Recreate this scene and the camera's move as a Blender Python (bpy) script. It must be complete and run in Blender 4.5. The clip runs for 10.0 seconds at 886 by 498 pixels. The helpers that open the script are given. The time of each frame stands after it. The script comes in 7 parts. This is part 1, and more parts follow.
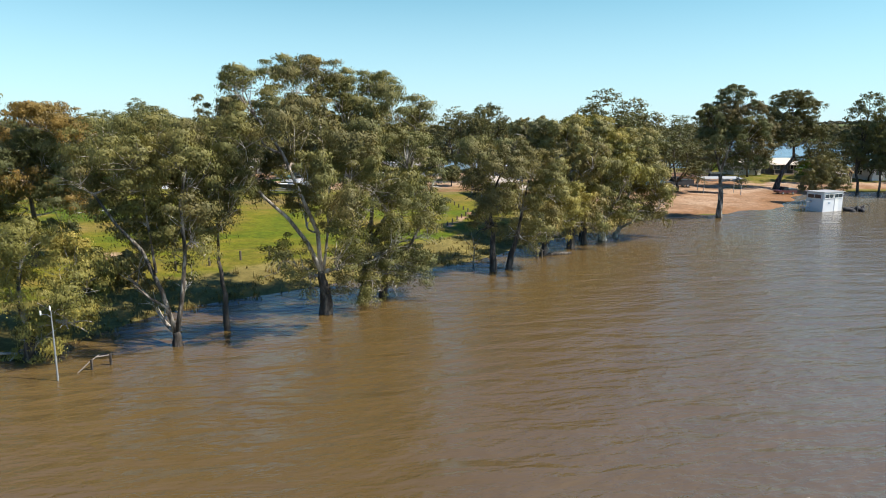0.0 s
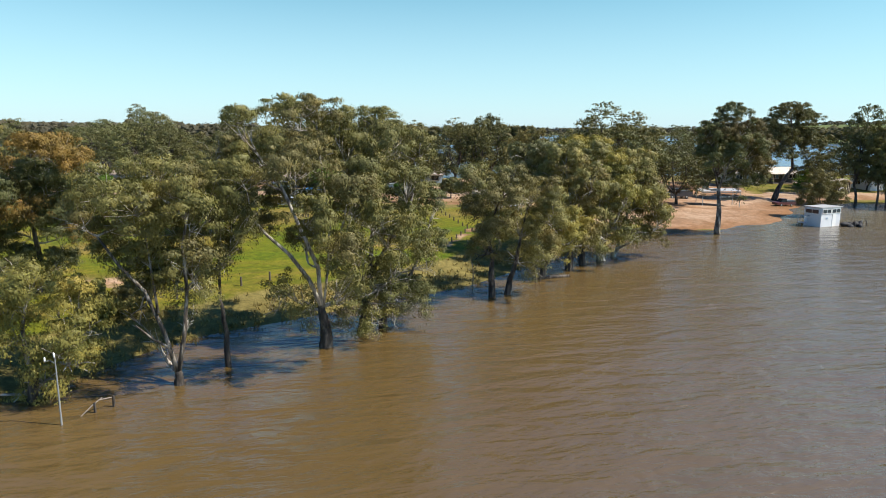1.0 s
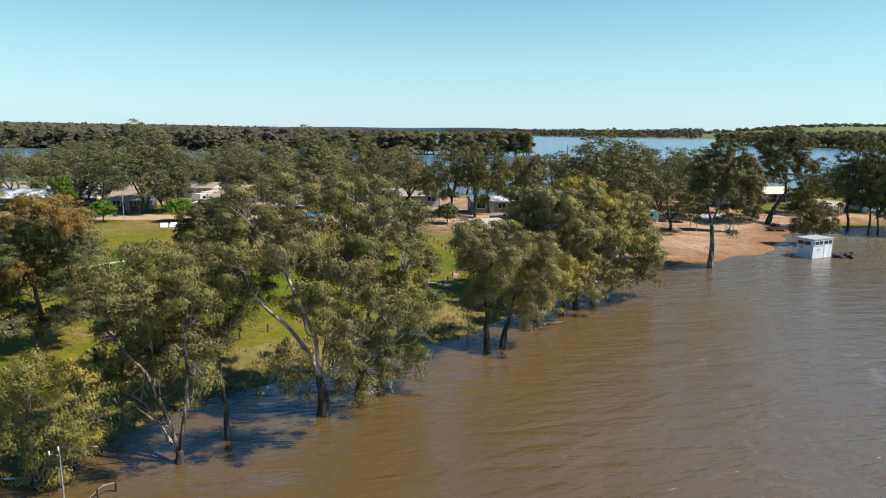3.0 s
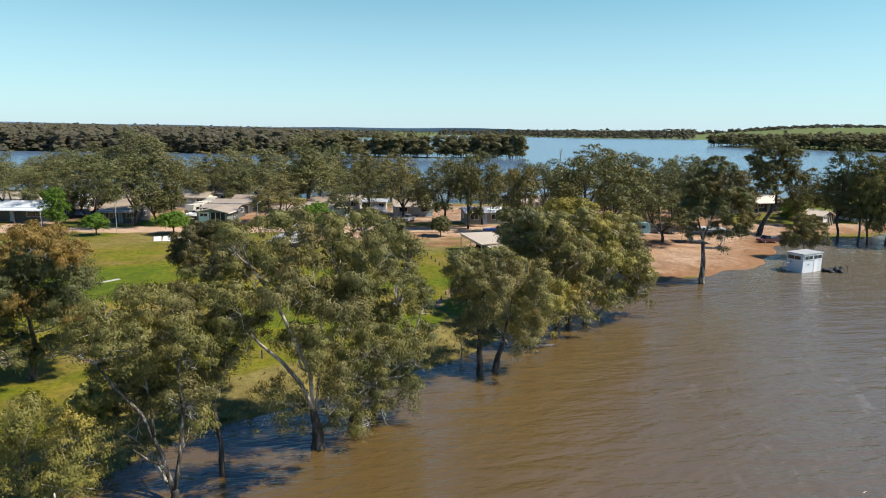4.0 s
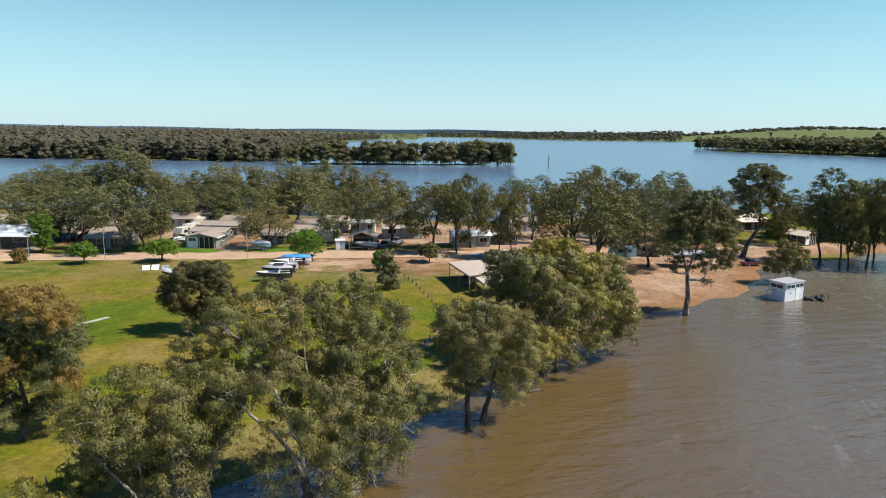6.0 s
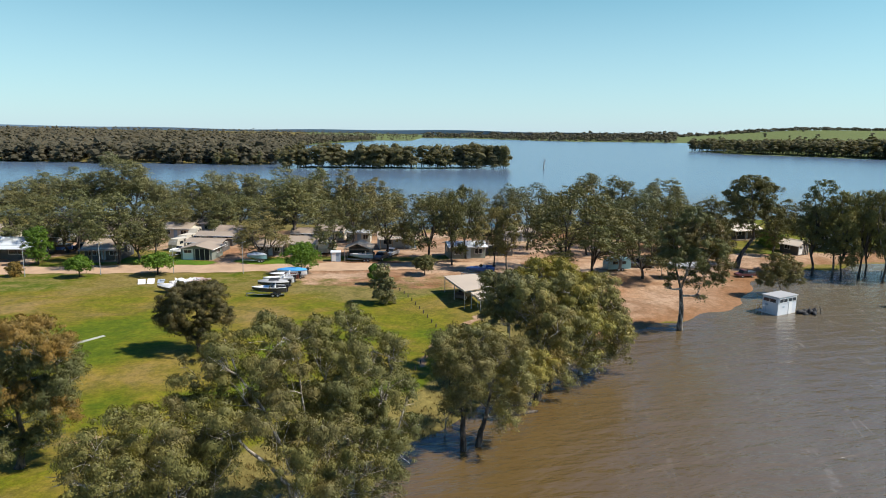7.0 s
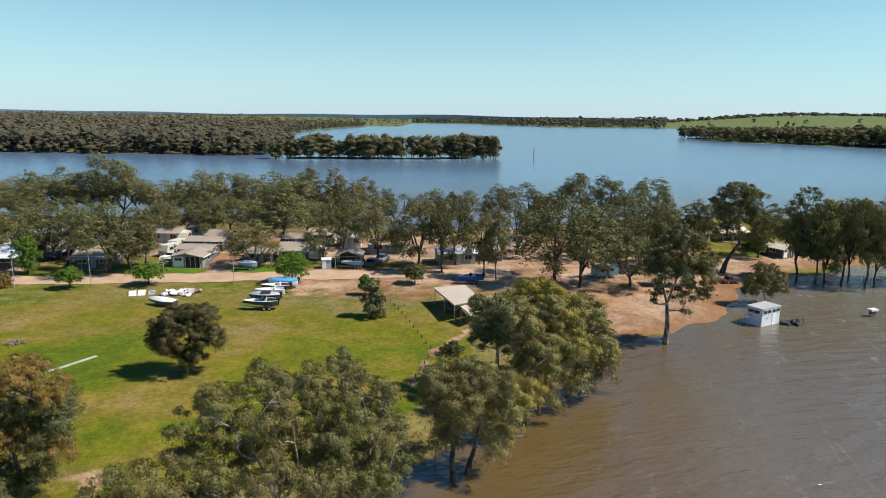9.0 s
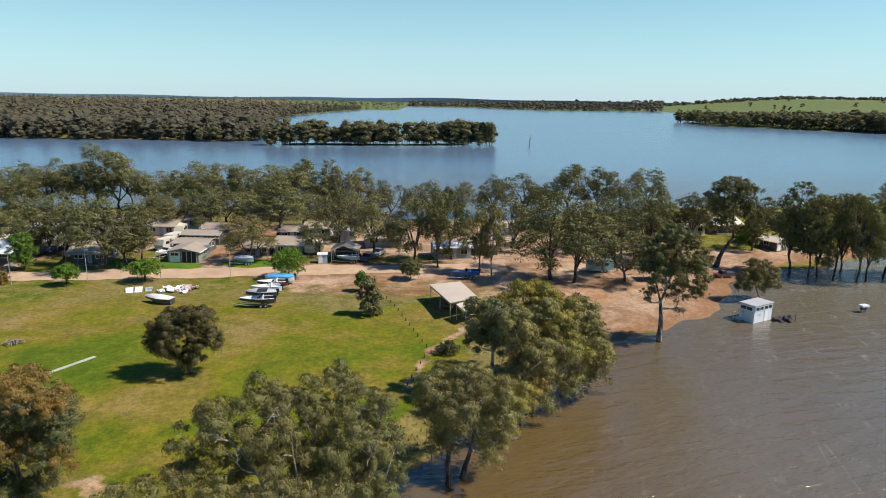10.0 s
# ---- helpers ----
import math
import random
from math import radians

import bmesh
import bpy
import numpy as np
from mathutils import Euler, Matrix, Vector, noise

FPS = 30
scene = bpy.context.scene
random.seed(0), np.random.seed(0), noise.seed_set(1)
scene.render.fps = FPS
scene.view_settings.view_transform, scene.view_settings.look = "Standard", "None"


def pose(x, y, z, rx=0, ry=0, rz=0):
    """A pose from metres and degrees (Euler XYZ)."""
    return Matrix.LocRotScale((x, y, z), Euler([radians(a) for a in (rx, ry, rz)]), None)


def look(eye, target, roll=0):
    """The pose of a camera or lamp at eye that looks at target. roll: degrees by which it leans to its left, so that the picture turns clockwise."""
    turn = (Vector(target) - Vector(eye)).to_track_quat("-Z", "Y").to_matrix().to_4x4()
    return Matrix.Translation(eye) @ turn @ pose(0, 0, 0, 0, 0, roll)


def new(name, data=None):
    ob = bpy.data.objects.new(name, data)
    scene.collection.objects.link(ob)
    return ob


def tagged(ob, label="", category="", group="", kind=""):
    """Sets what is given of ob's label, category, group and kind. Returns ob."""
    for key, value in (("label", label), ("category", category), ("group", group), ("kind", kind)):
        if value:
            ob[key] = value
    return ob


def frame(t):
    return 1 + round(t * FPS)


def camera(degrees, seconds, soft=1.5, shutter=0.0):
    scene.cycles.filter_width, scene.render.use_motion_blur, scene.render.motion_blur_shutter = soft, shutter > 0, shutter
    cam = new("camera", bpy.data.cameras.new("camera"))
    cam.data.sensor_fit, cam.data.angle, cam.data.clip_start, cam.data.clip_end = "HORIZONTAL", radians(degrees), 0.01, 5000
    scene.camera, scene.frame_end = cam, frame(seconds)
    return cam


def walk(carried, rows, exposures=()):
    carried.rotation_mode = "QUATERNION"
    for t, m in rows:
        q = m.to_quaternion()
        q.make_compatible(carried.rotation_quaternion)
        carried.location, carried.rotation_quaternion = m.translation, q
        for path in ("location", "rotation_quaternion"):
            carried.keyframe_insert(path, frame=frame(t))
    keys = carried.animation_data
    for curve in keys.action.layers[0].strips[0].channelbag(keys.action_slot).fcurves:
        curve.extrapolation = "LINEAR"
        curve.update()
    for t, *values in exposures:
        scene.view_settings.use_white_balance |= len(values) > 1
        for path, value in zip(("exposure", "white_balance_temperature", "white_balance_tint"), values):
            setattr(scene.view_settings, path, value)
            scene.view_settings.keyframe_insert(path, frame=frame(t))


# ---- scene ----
cam = camera(68.6, 10.0, 1.0)
# the drone rises straight up at a little over two metres a second
PATH = [
    (0.0, 0.000, 0.002, 11.107, 79.723, -0.300, -0.000),
    (0.5, 0.009, 0.007, 12.232, 79.663, -0.369, -0.023),
    (1.0, 0.017, 0.010, 13.358, 79.607, -0.452, -0.006),
    (1.5, 0.025, 0.012, 14.485, 79.610, -0.516, -0.001),
    (2.0, 0.032, 0.014, 15.611, 79.618, -0.569, -0.024),
    (2.5, 0.039, 0.014, 16.738, 79.597, -0.594, -0.092),
    (4.0, 0.057, 0.009, 20.115, 79.597, -0.674, -0.824),
    (4.5, 0.063, 0.006, 21.240, 79.623, -0.667, -1.121),
    (5.0, 0.068, 0.001, 22.364, 79.657, -0.658, -1.386),
    (5.5, 0.072, -0.004, 23.486, 79.674, -0.651, -1.619),
    (7.0, 0.083, -0.027, 26.845, 79.703, -0.642, -2.220),
    (7.5, 0.086, -0.037, 27.960, 79.723, -0.663, -2.435),
    (8.0, 0.088, -0.047, 29.074, 79.538, -0.682, -2.666),
    (8.5, 0.090, -0.059, 30.186, 79.073, -0.690, -2.882),
    (9.0, 0.092, -0.071, 31.295, 78.351, -0.683, -3.084),
    (9.5, 0.093, -0.085, 32.401, 77.598, -0.692, -3.279),
    (10.0, 0.093, -0.099, 33.504, 76.912, -0.718, -3.441),
]
walk(cam, [(t, pose(*p)) for t, *p in PATH], [(0.0, 0.78), (1.0, 0.74), (2.5, 0.63), (5.0, 0.6), (7.5, 0.5), (10.0, 0.48)])

# ---- light ----
SUN_EL, SUN_AZ = 50.0, 99.0  # degrees above the horizon; degrees clockwise from +y
world = bpy.data.worlds.new("sky")
scene.world = world
world.use_nodes = True
wn, wl = world.node_tree.nodes, world.node_tree.links
sky = wn.new("ShaderNodeTexSky")
sky.sky_type, sky.sun_disc = "NISHITA", False
sky.sun_elevation, sky.sun_rotation = radians(SUN_EL), radians(SUN_AZ)
sky.air_density, sky.dust_density, sky.ozone_density = 0.85, 0.3, 6.0
tint = wn.new("ShaderNodeMix")
tint.data_type, tint.blend_type = "RGBA", "MULTIPLY"
tint.inputs[0].default_value = 1.0
tint.inputs[7].default_value = (0.77, 1.2, 0.91, 1)
wl.new(sky.outputs[0], tint.inputs[6])
haze = wn.new("ShaderNodeMix")  # thin bright haze evens the sky
haze.data_type = "RGBA"
up = wn.new("ShaderNodeTexCoord")
axis = wn.new("ShaderNodeSeparateXYZ")
wl.new(up.outputs["Generated"], axis.inputs[0])
low = wn.new("ShaderNodeMapRange")  # thickest towards the horizon
low.inputs[1].default_value, low.inputs[2].default_value, low.inputs[3].default_value, low.inputs[4].default_value = 0.0, 0.2, 0.72, 0.12
wl.new(axis.outputs[2], low.inputs[0])
wl.new(low.outputs[0], haze.inputs[0])
haze.inputs[7].default_value = (4.5, 5.32, 6.6, 1)
wl.new(tint.outputs[2], haze.inputs[6])
high = wn.new("ShaderNodeMapRange")  # the sky deepens overhead
high.inputs[1].default_value, high.inputs[2].default_value = 0.19, 0.46
wl.new(axis.outputs[2], high.inputs[0])
deep = wn.new("ShaderNodeMix")
deep.data_type, deep.blend_type = "RGBA", "MULTIPLY"
deep.inputs[7].default_value = (0.22, 0.5, 1.02, 1)
wl.new(high.outputs[0], deep.inputs[0])
wl.new(haze.outputs[2], deep.inputs[6])
wl.new(deep.outputs[2], wn["Background"].inputs[0])
wn["Background"].inputs[1].default_value = 0.097

sun = new("sun", bpy.data.lights.new("sun", "SUN"))
sun.data.energy, sun.data.angle, sun.data.color = 5.0, radians(0.55), (1.0, 0.94, 0.84)
to_sun = Vector((math.sin(radians(SUN_AZ)) * math.cos(radians(SUN_EL)), math.cos(radians(SUN_AZ)) * math.cos(radians(SUN_EL)), math.sin(radians(SUN_EL))))
sun.matrix_basis = look(to_sun * 100, (0, 0, 0))


# ---- materials ----
def material(name):
    m = bpy.data.materials.new(name)
    m.use_nodes = True
    return m, m.node_tree.nodes, m.node_tree.links, m.node_tree.nodes["Principled BSDF"]


def ramp(nodes, links, source, stops):
    r = nodes.new("ShaderNodeValToRGB")
    while len(r.color_ramp.elements) < len(stops):
        r.color_ramp.elements.new(0.5)
    for e, (at, c) in zip(r.color_ramp.elements, stops):
        e.position, e.color = at, (*c, 1) if len(c) == 3 else c
    links.new(source, r.inputs[0])
    return r.outputs[0]


def noise_of(nodes, links, scale, detail=4, rough=0.55, stretch=None, coords="Object", distortion=0.0):
    tc = nodes.new("ShaderNodeTexCoord")
    src = tc.outputs[coords]
    if stretch:
        mp = nodes.new("ShaderNodeMapping")
        mp.vector_type = "TEXTURE"
        mp.inputs["Scale"].default_value = [1 / v for v in stretch[:3]]
        if len(stretch) > 3:
            mp.inputs["Rotation"].default_value = (0, 0, radians(stretch[3]))
        links.new(src, mp.inputs[0])
        src = mp.outputs[0]
    n = nodes.new("ShaderNodeTexNoise")
    n.inputs["Scale"].default_value, n.inputs["Detail"].default_value = scale, detail
    n.inputs["Roughness"].default_value, n.inputs["Distortion"].default_value = rough, distortion
    links.new(src, n.inputs["Vector"])
    return n.outputs[0]


def blend(nodes, links, fac, a, b, kind="MIX"):
    m = nodes.new("ShaderNodeMix")
    m.data_type, m.blend_type = "RGBA", kind
    for socket, v in ((m.inputs[0], fac), (m.inputs[6], a), (m.inputs[7], b)):
        if isinstance(v, (int, float)):
            socket.default_value = v
        elif isinstance(v, tuple):
            socket.default_value = (*v, 1)
        else:
            links.new(v, socket)
    return m.outputs[2]


def maths(nodes, links, op, a, b):
    m = nodes.new("ShaderNodeMath")
    m.operation = op
    for socket, v in zip(m.inputs, (a, b)):
        if isinstance(v, (int, float)):
            socket.default_value = v
        else:
            links.new(v, socket)
    return m.outputs[0]


def bump(nodes, links, p, height, strength, distance):
    b = nodes.new("ShaderNodeBump")
    b.inputs["Strength"].default_value, b.inputs["Distance"].default_value = strength, distance
    links.new(height, b.inputs["Height"])
    links.new(b.outputs[0], p.inputs["Normal"])
    return b


def plain(name, colour, rough=0.6, metal=0.0, vary=0.25, scale=3.0, relief=0.0, spec=0.5):
    """A painted or natural surface with two scales of variation."""
    m, n, l, p = material(name)
    big, fine = noise_of(n, l, scale * 0.25, 3), noise_of(n, l, scale * 4, 5)
    lo, hi = tuple(c * (1 - vary) for c in colour), tuple(min(1, c * (1 + vary)) for c in colour)
    c1 = ramp(n, l, big, [(0.3, lo), (0.7, hi)])
    c2 = ramp(n, l, fine, [(0.25, tuple(c * (1 - vary * 0.7) for c in (1, 1, 1))), (0.75, (1, 1, 1))])
    l.new(blend(n, l, 1.0, c1, c2, "MULTIPLY"), p.inputs["Base Color"])
    p.inputs["Roughness"].default_value, p.inputs["Metallic"].default_value = rough, metal
    p.inputs["Specular IOR Level"].default_value = spec
    if relief:
        bump(n, l, p, fine, 0.6, relief)
    return m


def leaves(name, dark, light, through_light=0.22, gloss=0.22):
    """Foliage: each leaf its own tone, clumps drifting between two colours, some light passing through."""
    m, n, l, p = material(name)
    geo = n.new("ShaderNodeNewGeometry")
    info = n.new("ShaderNodeObjectInfo")
    def tone(k):
        return tuple((1 - k) * a + k * b for a, b in zip(dark, light))

    c = ramp(n, l, geo.outputs["Random Per Island"], [(0.0, tone(0.36)), (0.7, tone(0.6)), (1.0, tone(0.86))])
    spray = noise_of(n, l, 1.7, 2, coords="Object")
    c = blend(n, l, 0.8, c, ramp(n, l, spray, [(0.34, (0.66, 0.66, 0.58)), (0.66, (1.26, 1.2, 1.05))]), "MULTIPLY")
    clump = noise_of(n, l, 0.45, 3, coords="Object")
    c = blend(n, l, 0.85, c, ramp(n, l, clump, [(0.32, (0.74, 0.78, 0.7)), (0.5, (1.0, 0.98, 0.88)), (0.68, (1.26, 1.1, 0.84))]), "MULTIPLY")
    c = blend(n, l, 0.7, c, ramp(n, l, info.outputs["Random"], [(0.0, (0.74, 0.79, 0.76)), (1.0, (1.2, 1.12, 0.97))]), "MULTIPLY")
    l.new(c, p.inputs["Base Color"])
    p.inputs["Roughness"].default_value = 0.5
    p.inputs["Specular IOR Level"].default_value = gloss
    tr = n.new("ShaderNodeBsdfTranslucent")
    l.new(blend(n, l, 1.0, c, (1.0, 0.97, 0.42), "MULTIPLY"), tr.inputs[0])
    mix = n.new("ShaderNodeMixShader")
    mix.inputs[0].default_value = through_light
    l.new(p.outputs[0], mix.inputs[1])
    l.new(tr.outputs[0], mix.inputs[2])
    l.new(mix.outputs[0], n["Material Output"].inputs[0])
    return m


LEAF_OLIVE = leaves("leaf_olive", (0.09, 0.091, 0.034), (0.24, 0.236, 0.1))
LEAF_PALE = leaves("leaf_pale_olive", (0.125, 0.121, 0.0501), (0.327, 0.311, 0.147))
LEAF_GREY = leaves("leaf_grey_green", (0.0927, 0.0981, 0.0512), (0.245, 0.245, 0.138))
LEAF_DARK = leaves("leaf_dark", (0.0643, 0.0676, 0.0305), (0.161, 0.162, 0.0763))
LEAF_MID = leaves("leaf_mid_olive", (0.0785, 0.0861, 0.0382), (0.199, 0.206, 0.102))
LEAF_BROWN = leaves("leaf_brown_olive", (0.109, 0.0981, 0.0425), (0.262, 0.232, 0.112))
LEAF_YELLOW = leaves("leaf_yellow_green", (0.153, 0.144, 0.0436), (0.36, 0.334, 0.114))
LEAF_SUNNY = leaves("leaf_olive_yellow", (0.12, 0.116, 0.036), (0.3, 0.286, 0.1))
LEAF_GOLD = leaves("leaf_golden", (0.17, 0.145, 0.03), (0.37, 0.32, 0.085))
LEAF_RUST = leaves("leaf_rust", (0.13, 0.095, 0.034), (0.27, 0.195, 0.07))
LEAF_GREEN = leaves("leaf_bright_green", (0.06, 0.12, 0.014), (0.15, 0.26, 0.036))
LEAF_UMBER = leaves("leaf_umber", (0.066, 0.058, 0.026), (0.155, 0.134, 0.066))
# far woods: aerial haze is mixed into the leaf colour, pale and grey
LEAF_FAR_HAZED = leaves("leaf_far_woods", (0.108, 0.106, 0.098), (0.124, 0.122, 0.112), 0.42, 0.03)
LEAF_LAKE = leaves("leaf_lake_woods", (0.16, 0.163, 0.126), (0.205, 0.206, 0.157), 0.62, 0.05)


def bark_material(name, low, high, streak):
    m, n, l, p = material(name)
    plates = noise_of(n, l, 3.6, 5, 0.62, stretch=(1, 1, 0.26), distortion=0.6)
    fine = noise_of(n, l, 14, 5, stretch=(1, 1, 0.3))
    c = ramp(n, l, plates, [(0.38, streak), (0.5, low), (0.6, high)])
    c = blend(n, l, 0.6, c, ramp(n, l, fine, [(0.3, (0.55, 0.52, 0.5)), (0.7, (1, 1, 1))]), "MULTIPLY")
    l.new(c, p.inputs["Base Color"])
    p.inputs["Roughness"].default_value = 0.85
    bump(n, l, p, plates, 0.9, 0.07)
    return m


BARK = bark_material("bark_grey", (0.1, 0.082, 0.064), (0.36, 0.32, 0.265), (0.035, 0.028, 0.021))
BARK_PALE = bark_material("bark_pale", (0.38, 0.34, 0.285), (0.62, 0.575, 0.51), (0.12, 0.098, 0.075))
BARK_DARK = bark_material("bark_dark", (0.05, 0.04, 0.032), (0.14, 0.116, 0.094), (0.02, 0.016, 0.013))


def water_material():
    m, n, l, p = material("muddy_water")
    drift = noise_of(n, l, 0.03, 4, stretch=(1.0, 0.5, 1))
    mud = ramp(n, l, drift, [(0.3, (0.09, 0.056, 0.0175)), (0.7, (0.112, 0.072, 0.026))])
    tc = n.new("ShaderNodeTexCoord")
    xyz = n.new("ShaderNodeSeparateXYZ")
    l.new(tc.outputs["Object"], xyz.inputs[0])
    # ramps from the near flood to the far lake, for the painted blue below
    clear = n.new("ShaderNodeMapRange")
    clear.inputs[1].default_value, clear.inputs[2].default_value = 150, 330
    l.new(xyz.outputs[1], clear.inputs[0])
    plume = maths(n, l, "ADD", maths(n, l, "SUBTRACT", xyz.outputs[0], maths(n, l, "MULTIPLY", xyz.outputs[1], 0.35)), maths(n, l, "MULTIPLY", maths(n, l, "SUBTRACT", drift, 0.5), 30.0))
    offshore = n.new("ShaderNodeMapRange")  # the mud thins away from the bank; painted sky reflection adds to the grey
    offshore.inputs[1].default_value, offshore.inputs[2].default_value = -8, 42
    l.new(plume, offshore.inputs[0])
    mud = blend(n, l, offshore.outputs[0], mud, (0.116, 0.098, 0.067))
    # far lake: blue sky reflection is painted into the base colour
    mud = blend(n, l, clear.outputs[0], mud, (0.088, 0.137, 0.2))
    line = noise_of(n, l, 1.0, 3, 0.45, stretch=(0.16, 0.011, 1, -17))
    line = maths(n, l, "ABSOLUTE", maths(n, l, "SUBTRACT", line, 0.5), 0)
    line = ramp(n, l, line, [(0.0, (1, 1, 1)), (0.009, (0, 0, 0))])
    patchy = ramp(n, l, noise_of(n, l, 0.35, 5, 0.7), [(0.5, (0, 0, 0)), (0.68, (1, 1, 1))])
    foam = maths(n, l, "MULTIPLY", maths(n, l, "MULTIPLY", line, patchy), maths(n, l, "MULTIPLY", offshore.outputs[0], 0.5))
    mud = blend(n, l, foam, mud, (0.38, 0.35, 0.31))
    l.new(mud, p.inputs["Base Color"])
    p.inputs["IOR"].default_value = 1.75
    rough = n.new("ShaderNodeMapRange")
    rough.inputs[1].default_value, rough.inputs[2].default_value, rough.inputs[3].default_value, rough.inputs[4].default_value = 0.0, 1.0, 0.21, 0.22
    l.new(clear.outputs[0], rough.inputs[0])
    l.new(rough.outputs[0], p.inputs["Roughness"])
    swell = noise_of(n, l, 1.0, 3, 0.5, stretch=(0.2, 0.6, 1, 9), distortion=0.35)
    ripple_fine = noise_of(n, l, 1.0, 4, 0.55, stretch=(0.95, 2.1, 1, 18), distortion=0.3)
    calm = ramp(n, l, noise_of(n, l, 0.02, 3), [(0.3, (0.5, 0.5, 0.5)), (0.65, (1, 1, 1))])
    h = maths(n, l, "ADD", maths(n, l, "MULTIPLY", swell, 0.95), maths(n, l, "MULTIPLY", ripple_fine, 0.25))
    h = maths(n, l, "MULTIPLY", h, calm)
    h = maths(n, l, "MULTIPLY", h, maths(n, l, "SUBTRACT", 1.0, maths(n, l, "MULTIPLY", clear.outputs[0], 0.78)))
    bump(n, l, p, h, 1.0, 0.5)
    return m


def ground_material():
    m, n, l, p = material("ground_cover")
    att = n.new("ShaderNodeAttribute")
    att.attribute_name = "cover"
    sep = n.new("ShaderNodeSeparateColor")
    l.new(att.outputs["Color"], sep.inputs[0])
    patch, mid, fine = noise_of(n, l, 0.05, 7, 0.66, stretch=(0.8, 1.3, 1, 25), distortion=0.5), noise_of(n, l, 0.4, 5, 0.6), noise_of(n, l, 6, 4, 0.7)
    grass = ramp(n, l, patch, [(0.4, (0.086, 0.119, 0.005)), (0.475, (0.133, 0.134, 0.008)), (0.545, (0.178, 0.14, 0.024)), (0.63, (0.218, 0.158, 0.058))])
    grass = blend(n, l, 0.75, grass, ramp(n, l, mid, [(0.32, (0.62, 0.74, 0.55)), (0.68, (1.34, 1.2, 1.2))]), "MULTIPLY")
    dry = ramp(n, l, mid, [(0.3, (0.125, 0.1, 0.03)), (0.7, (0.22, 0.178, 0.058))])
    dirt = ramp(n, l, patch, [(0.3, (0.25, 0.11, 0.045)), (0.44, (0.34, 0.2, 0.118)), (0.58, (0.44, 0.305, 0.212))])
    worn = noise_of(n, l, 0.14, 5, 0.65, distortion=0.8)
    dirt = blend(n, l, 0.75, dirt, ramp(n, l, worn, [(0.38, (0.52, 0.44, 0.38)), (0.56, (1.1, 1.12, 1.15))]), "MULTIPLY")
    dirt = blend(n, l, 0.6, dirt, ramp(n, l, mid, [(0.3, (0.78, 0.76, 0.74)), (0.7, (1.08, 1.08, 1.08))]), "MULTIPLY")

    place = n.new("ShaderNodeNewGeometry")
    level = n.new("ShaderNodeSeparateXYZ")
    l.new(place.outputs["Position"], level.inputs[0])
    soaked = ramp(n, l, maths(n, l, "ADD", level.outputs[2], maths(n, l, "MULTIPLY", mid, 0.5)), [(0.34, (1, 1, 1)), (0.9, (0, 0, 0))])
    dirt = blend(n, l, maths(n, l, "MULTIPLY", soaked, 0.8), dirt, (0.235, 0.115, 0.05))

    def edge(mask):
        return ramp(n, l, maths(n, l, "ADD", mask, maths(n, l, "MULTIPLY", maths(n, l, "SUBTRACT", mid, 0.5), 0.9)), [(0.36, (0, 0, 0)), (0.6, (1, 1, 1))])

    c = blend(n, l, edge(sep.outputs[1]), grass, dry)
    c = blend(n, l, edge(sep.outputs[0]), c, dirt)
    c = blend(n, l, edge(sep.outputs[2]), c, ramp(n, l, patch, [(0.3, (0.098, 0.132, 0.036)), (0.7, (0.146, 0.166, 0.062))]))
    c = blend(n, l, edge(att.outputs["Alpha"]), c, ramp(n, l, mid, [(0.3, (0.06, 0.125, 0.008)), (0.7, (0.11, 0.18, 0.014))]))
    tuft = noise_of(n, l, 1.6, 4, 0.7)
    c = blend(n, l, 0.6, c, ramp(n, l, tuft, [(0.34, (0.6, 0.62, 0.55)), (0.66, (1.2, 1.18, 1.15))]), "MULTIPLY")
    c = blend(n, l, 0.7, c, ramp(n, l, fine, [(0.3, (0.55, 0.55, 0.52)), (0.7, (1.2, 1.2, 1.18))]), "MULTIPLY")
    l.new(c, p.inputs["Base Color"])
    p.inputs["Roughness"].default_value = 0.95
    p.inputs["Specular IOR Level"].default_value = 0.15
    bump(n, l, p, fine, 0.5, 0.06)
    return m


WATER, GROUND = water_material(), ground_material()
DIRT_ROAD = plain("dirt_road", (0.43, 0.295, 0.19), 0.95, 0, 0.16, 1.2, 0.02, 0.1)
ROOF_TAN = plain("roof_tan_steel", (0.34, 0.27, 0.2), 0.5, 0, 0.1, 1.0)
ROOF_CREAM = plain("roof_cream_steel", (0.66, 0.56, 0.43), 0.45, 0, 0.08, 1.0)
ROOF_BEIGE = plain("roof_beige_steel", (0.47, 0.39, 0.3), 0.5, 0, 0.08, 1.0)
ROOF_WHITE = plain("roof_white_steel", (0.6, 0.63, 0.65), 0.4, 0, 0.08, 1.0)
ROOF_GREY = plain("roof_grey_steel", (0.4, 0.4, 0.39), 0.45, 0, 0.15, 1.0)
ROOF_BROWN = plain("roof_brown_tile", (0.3, 0.23, 0.17), 0.7, 0, 0.15, 2.0)
WALL_WHITE = plain("wall_white_paint", (0.74, 0.74, 0.72), 0.6, 0, 0.08, 1.0)
WALL_CREAM = plain("wall_cream_paint", (0.55, 0.5, 0.4), 0.65, 0, 0.12, 1.0)
WALL_GREEN = plain("wall_grey_green_paint", (0.2, 0.22, 0.19), 0.65, 0, 0.15, 1.0)
WALL_DARK = plain("wall_dark_board", (0.09, 0.085, 0.08), 0.7, 0, 0.25, 1.5)
WALL_BLUE = plain("wall_blue_grey_paint", (0.3, 0.38, 0.45), 0.6, 0, 0.12, 1.0)
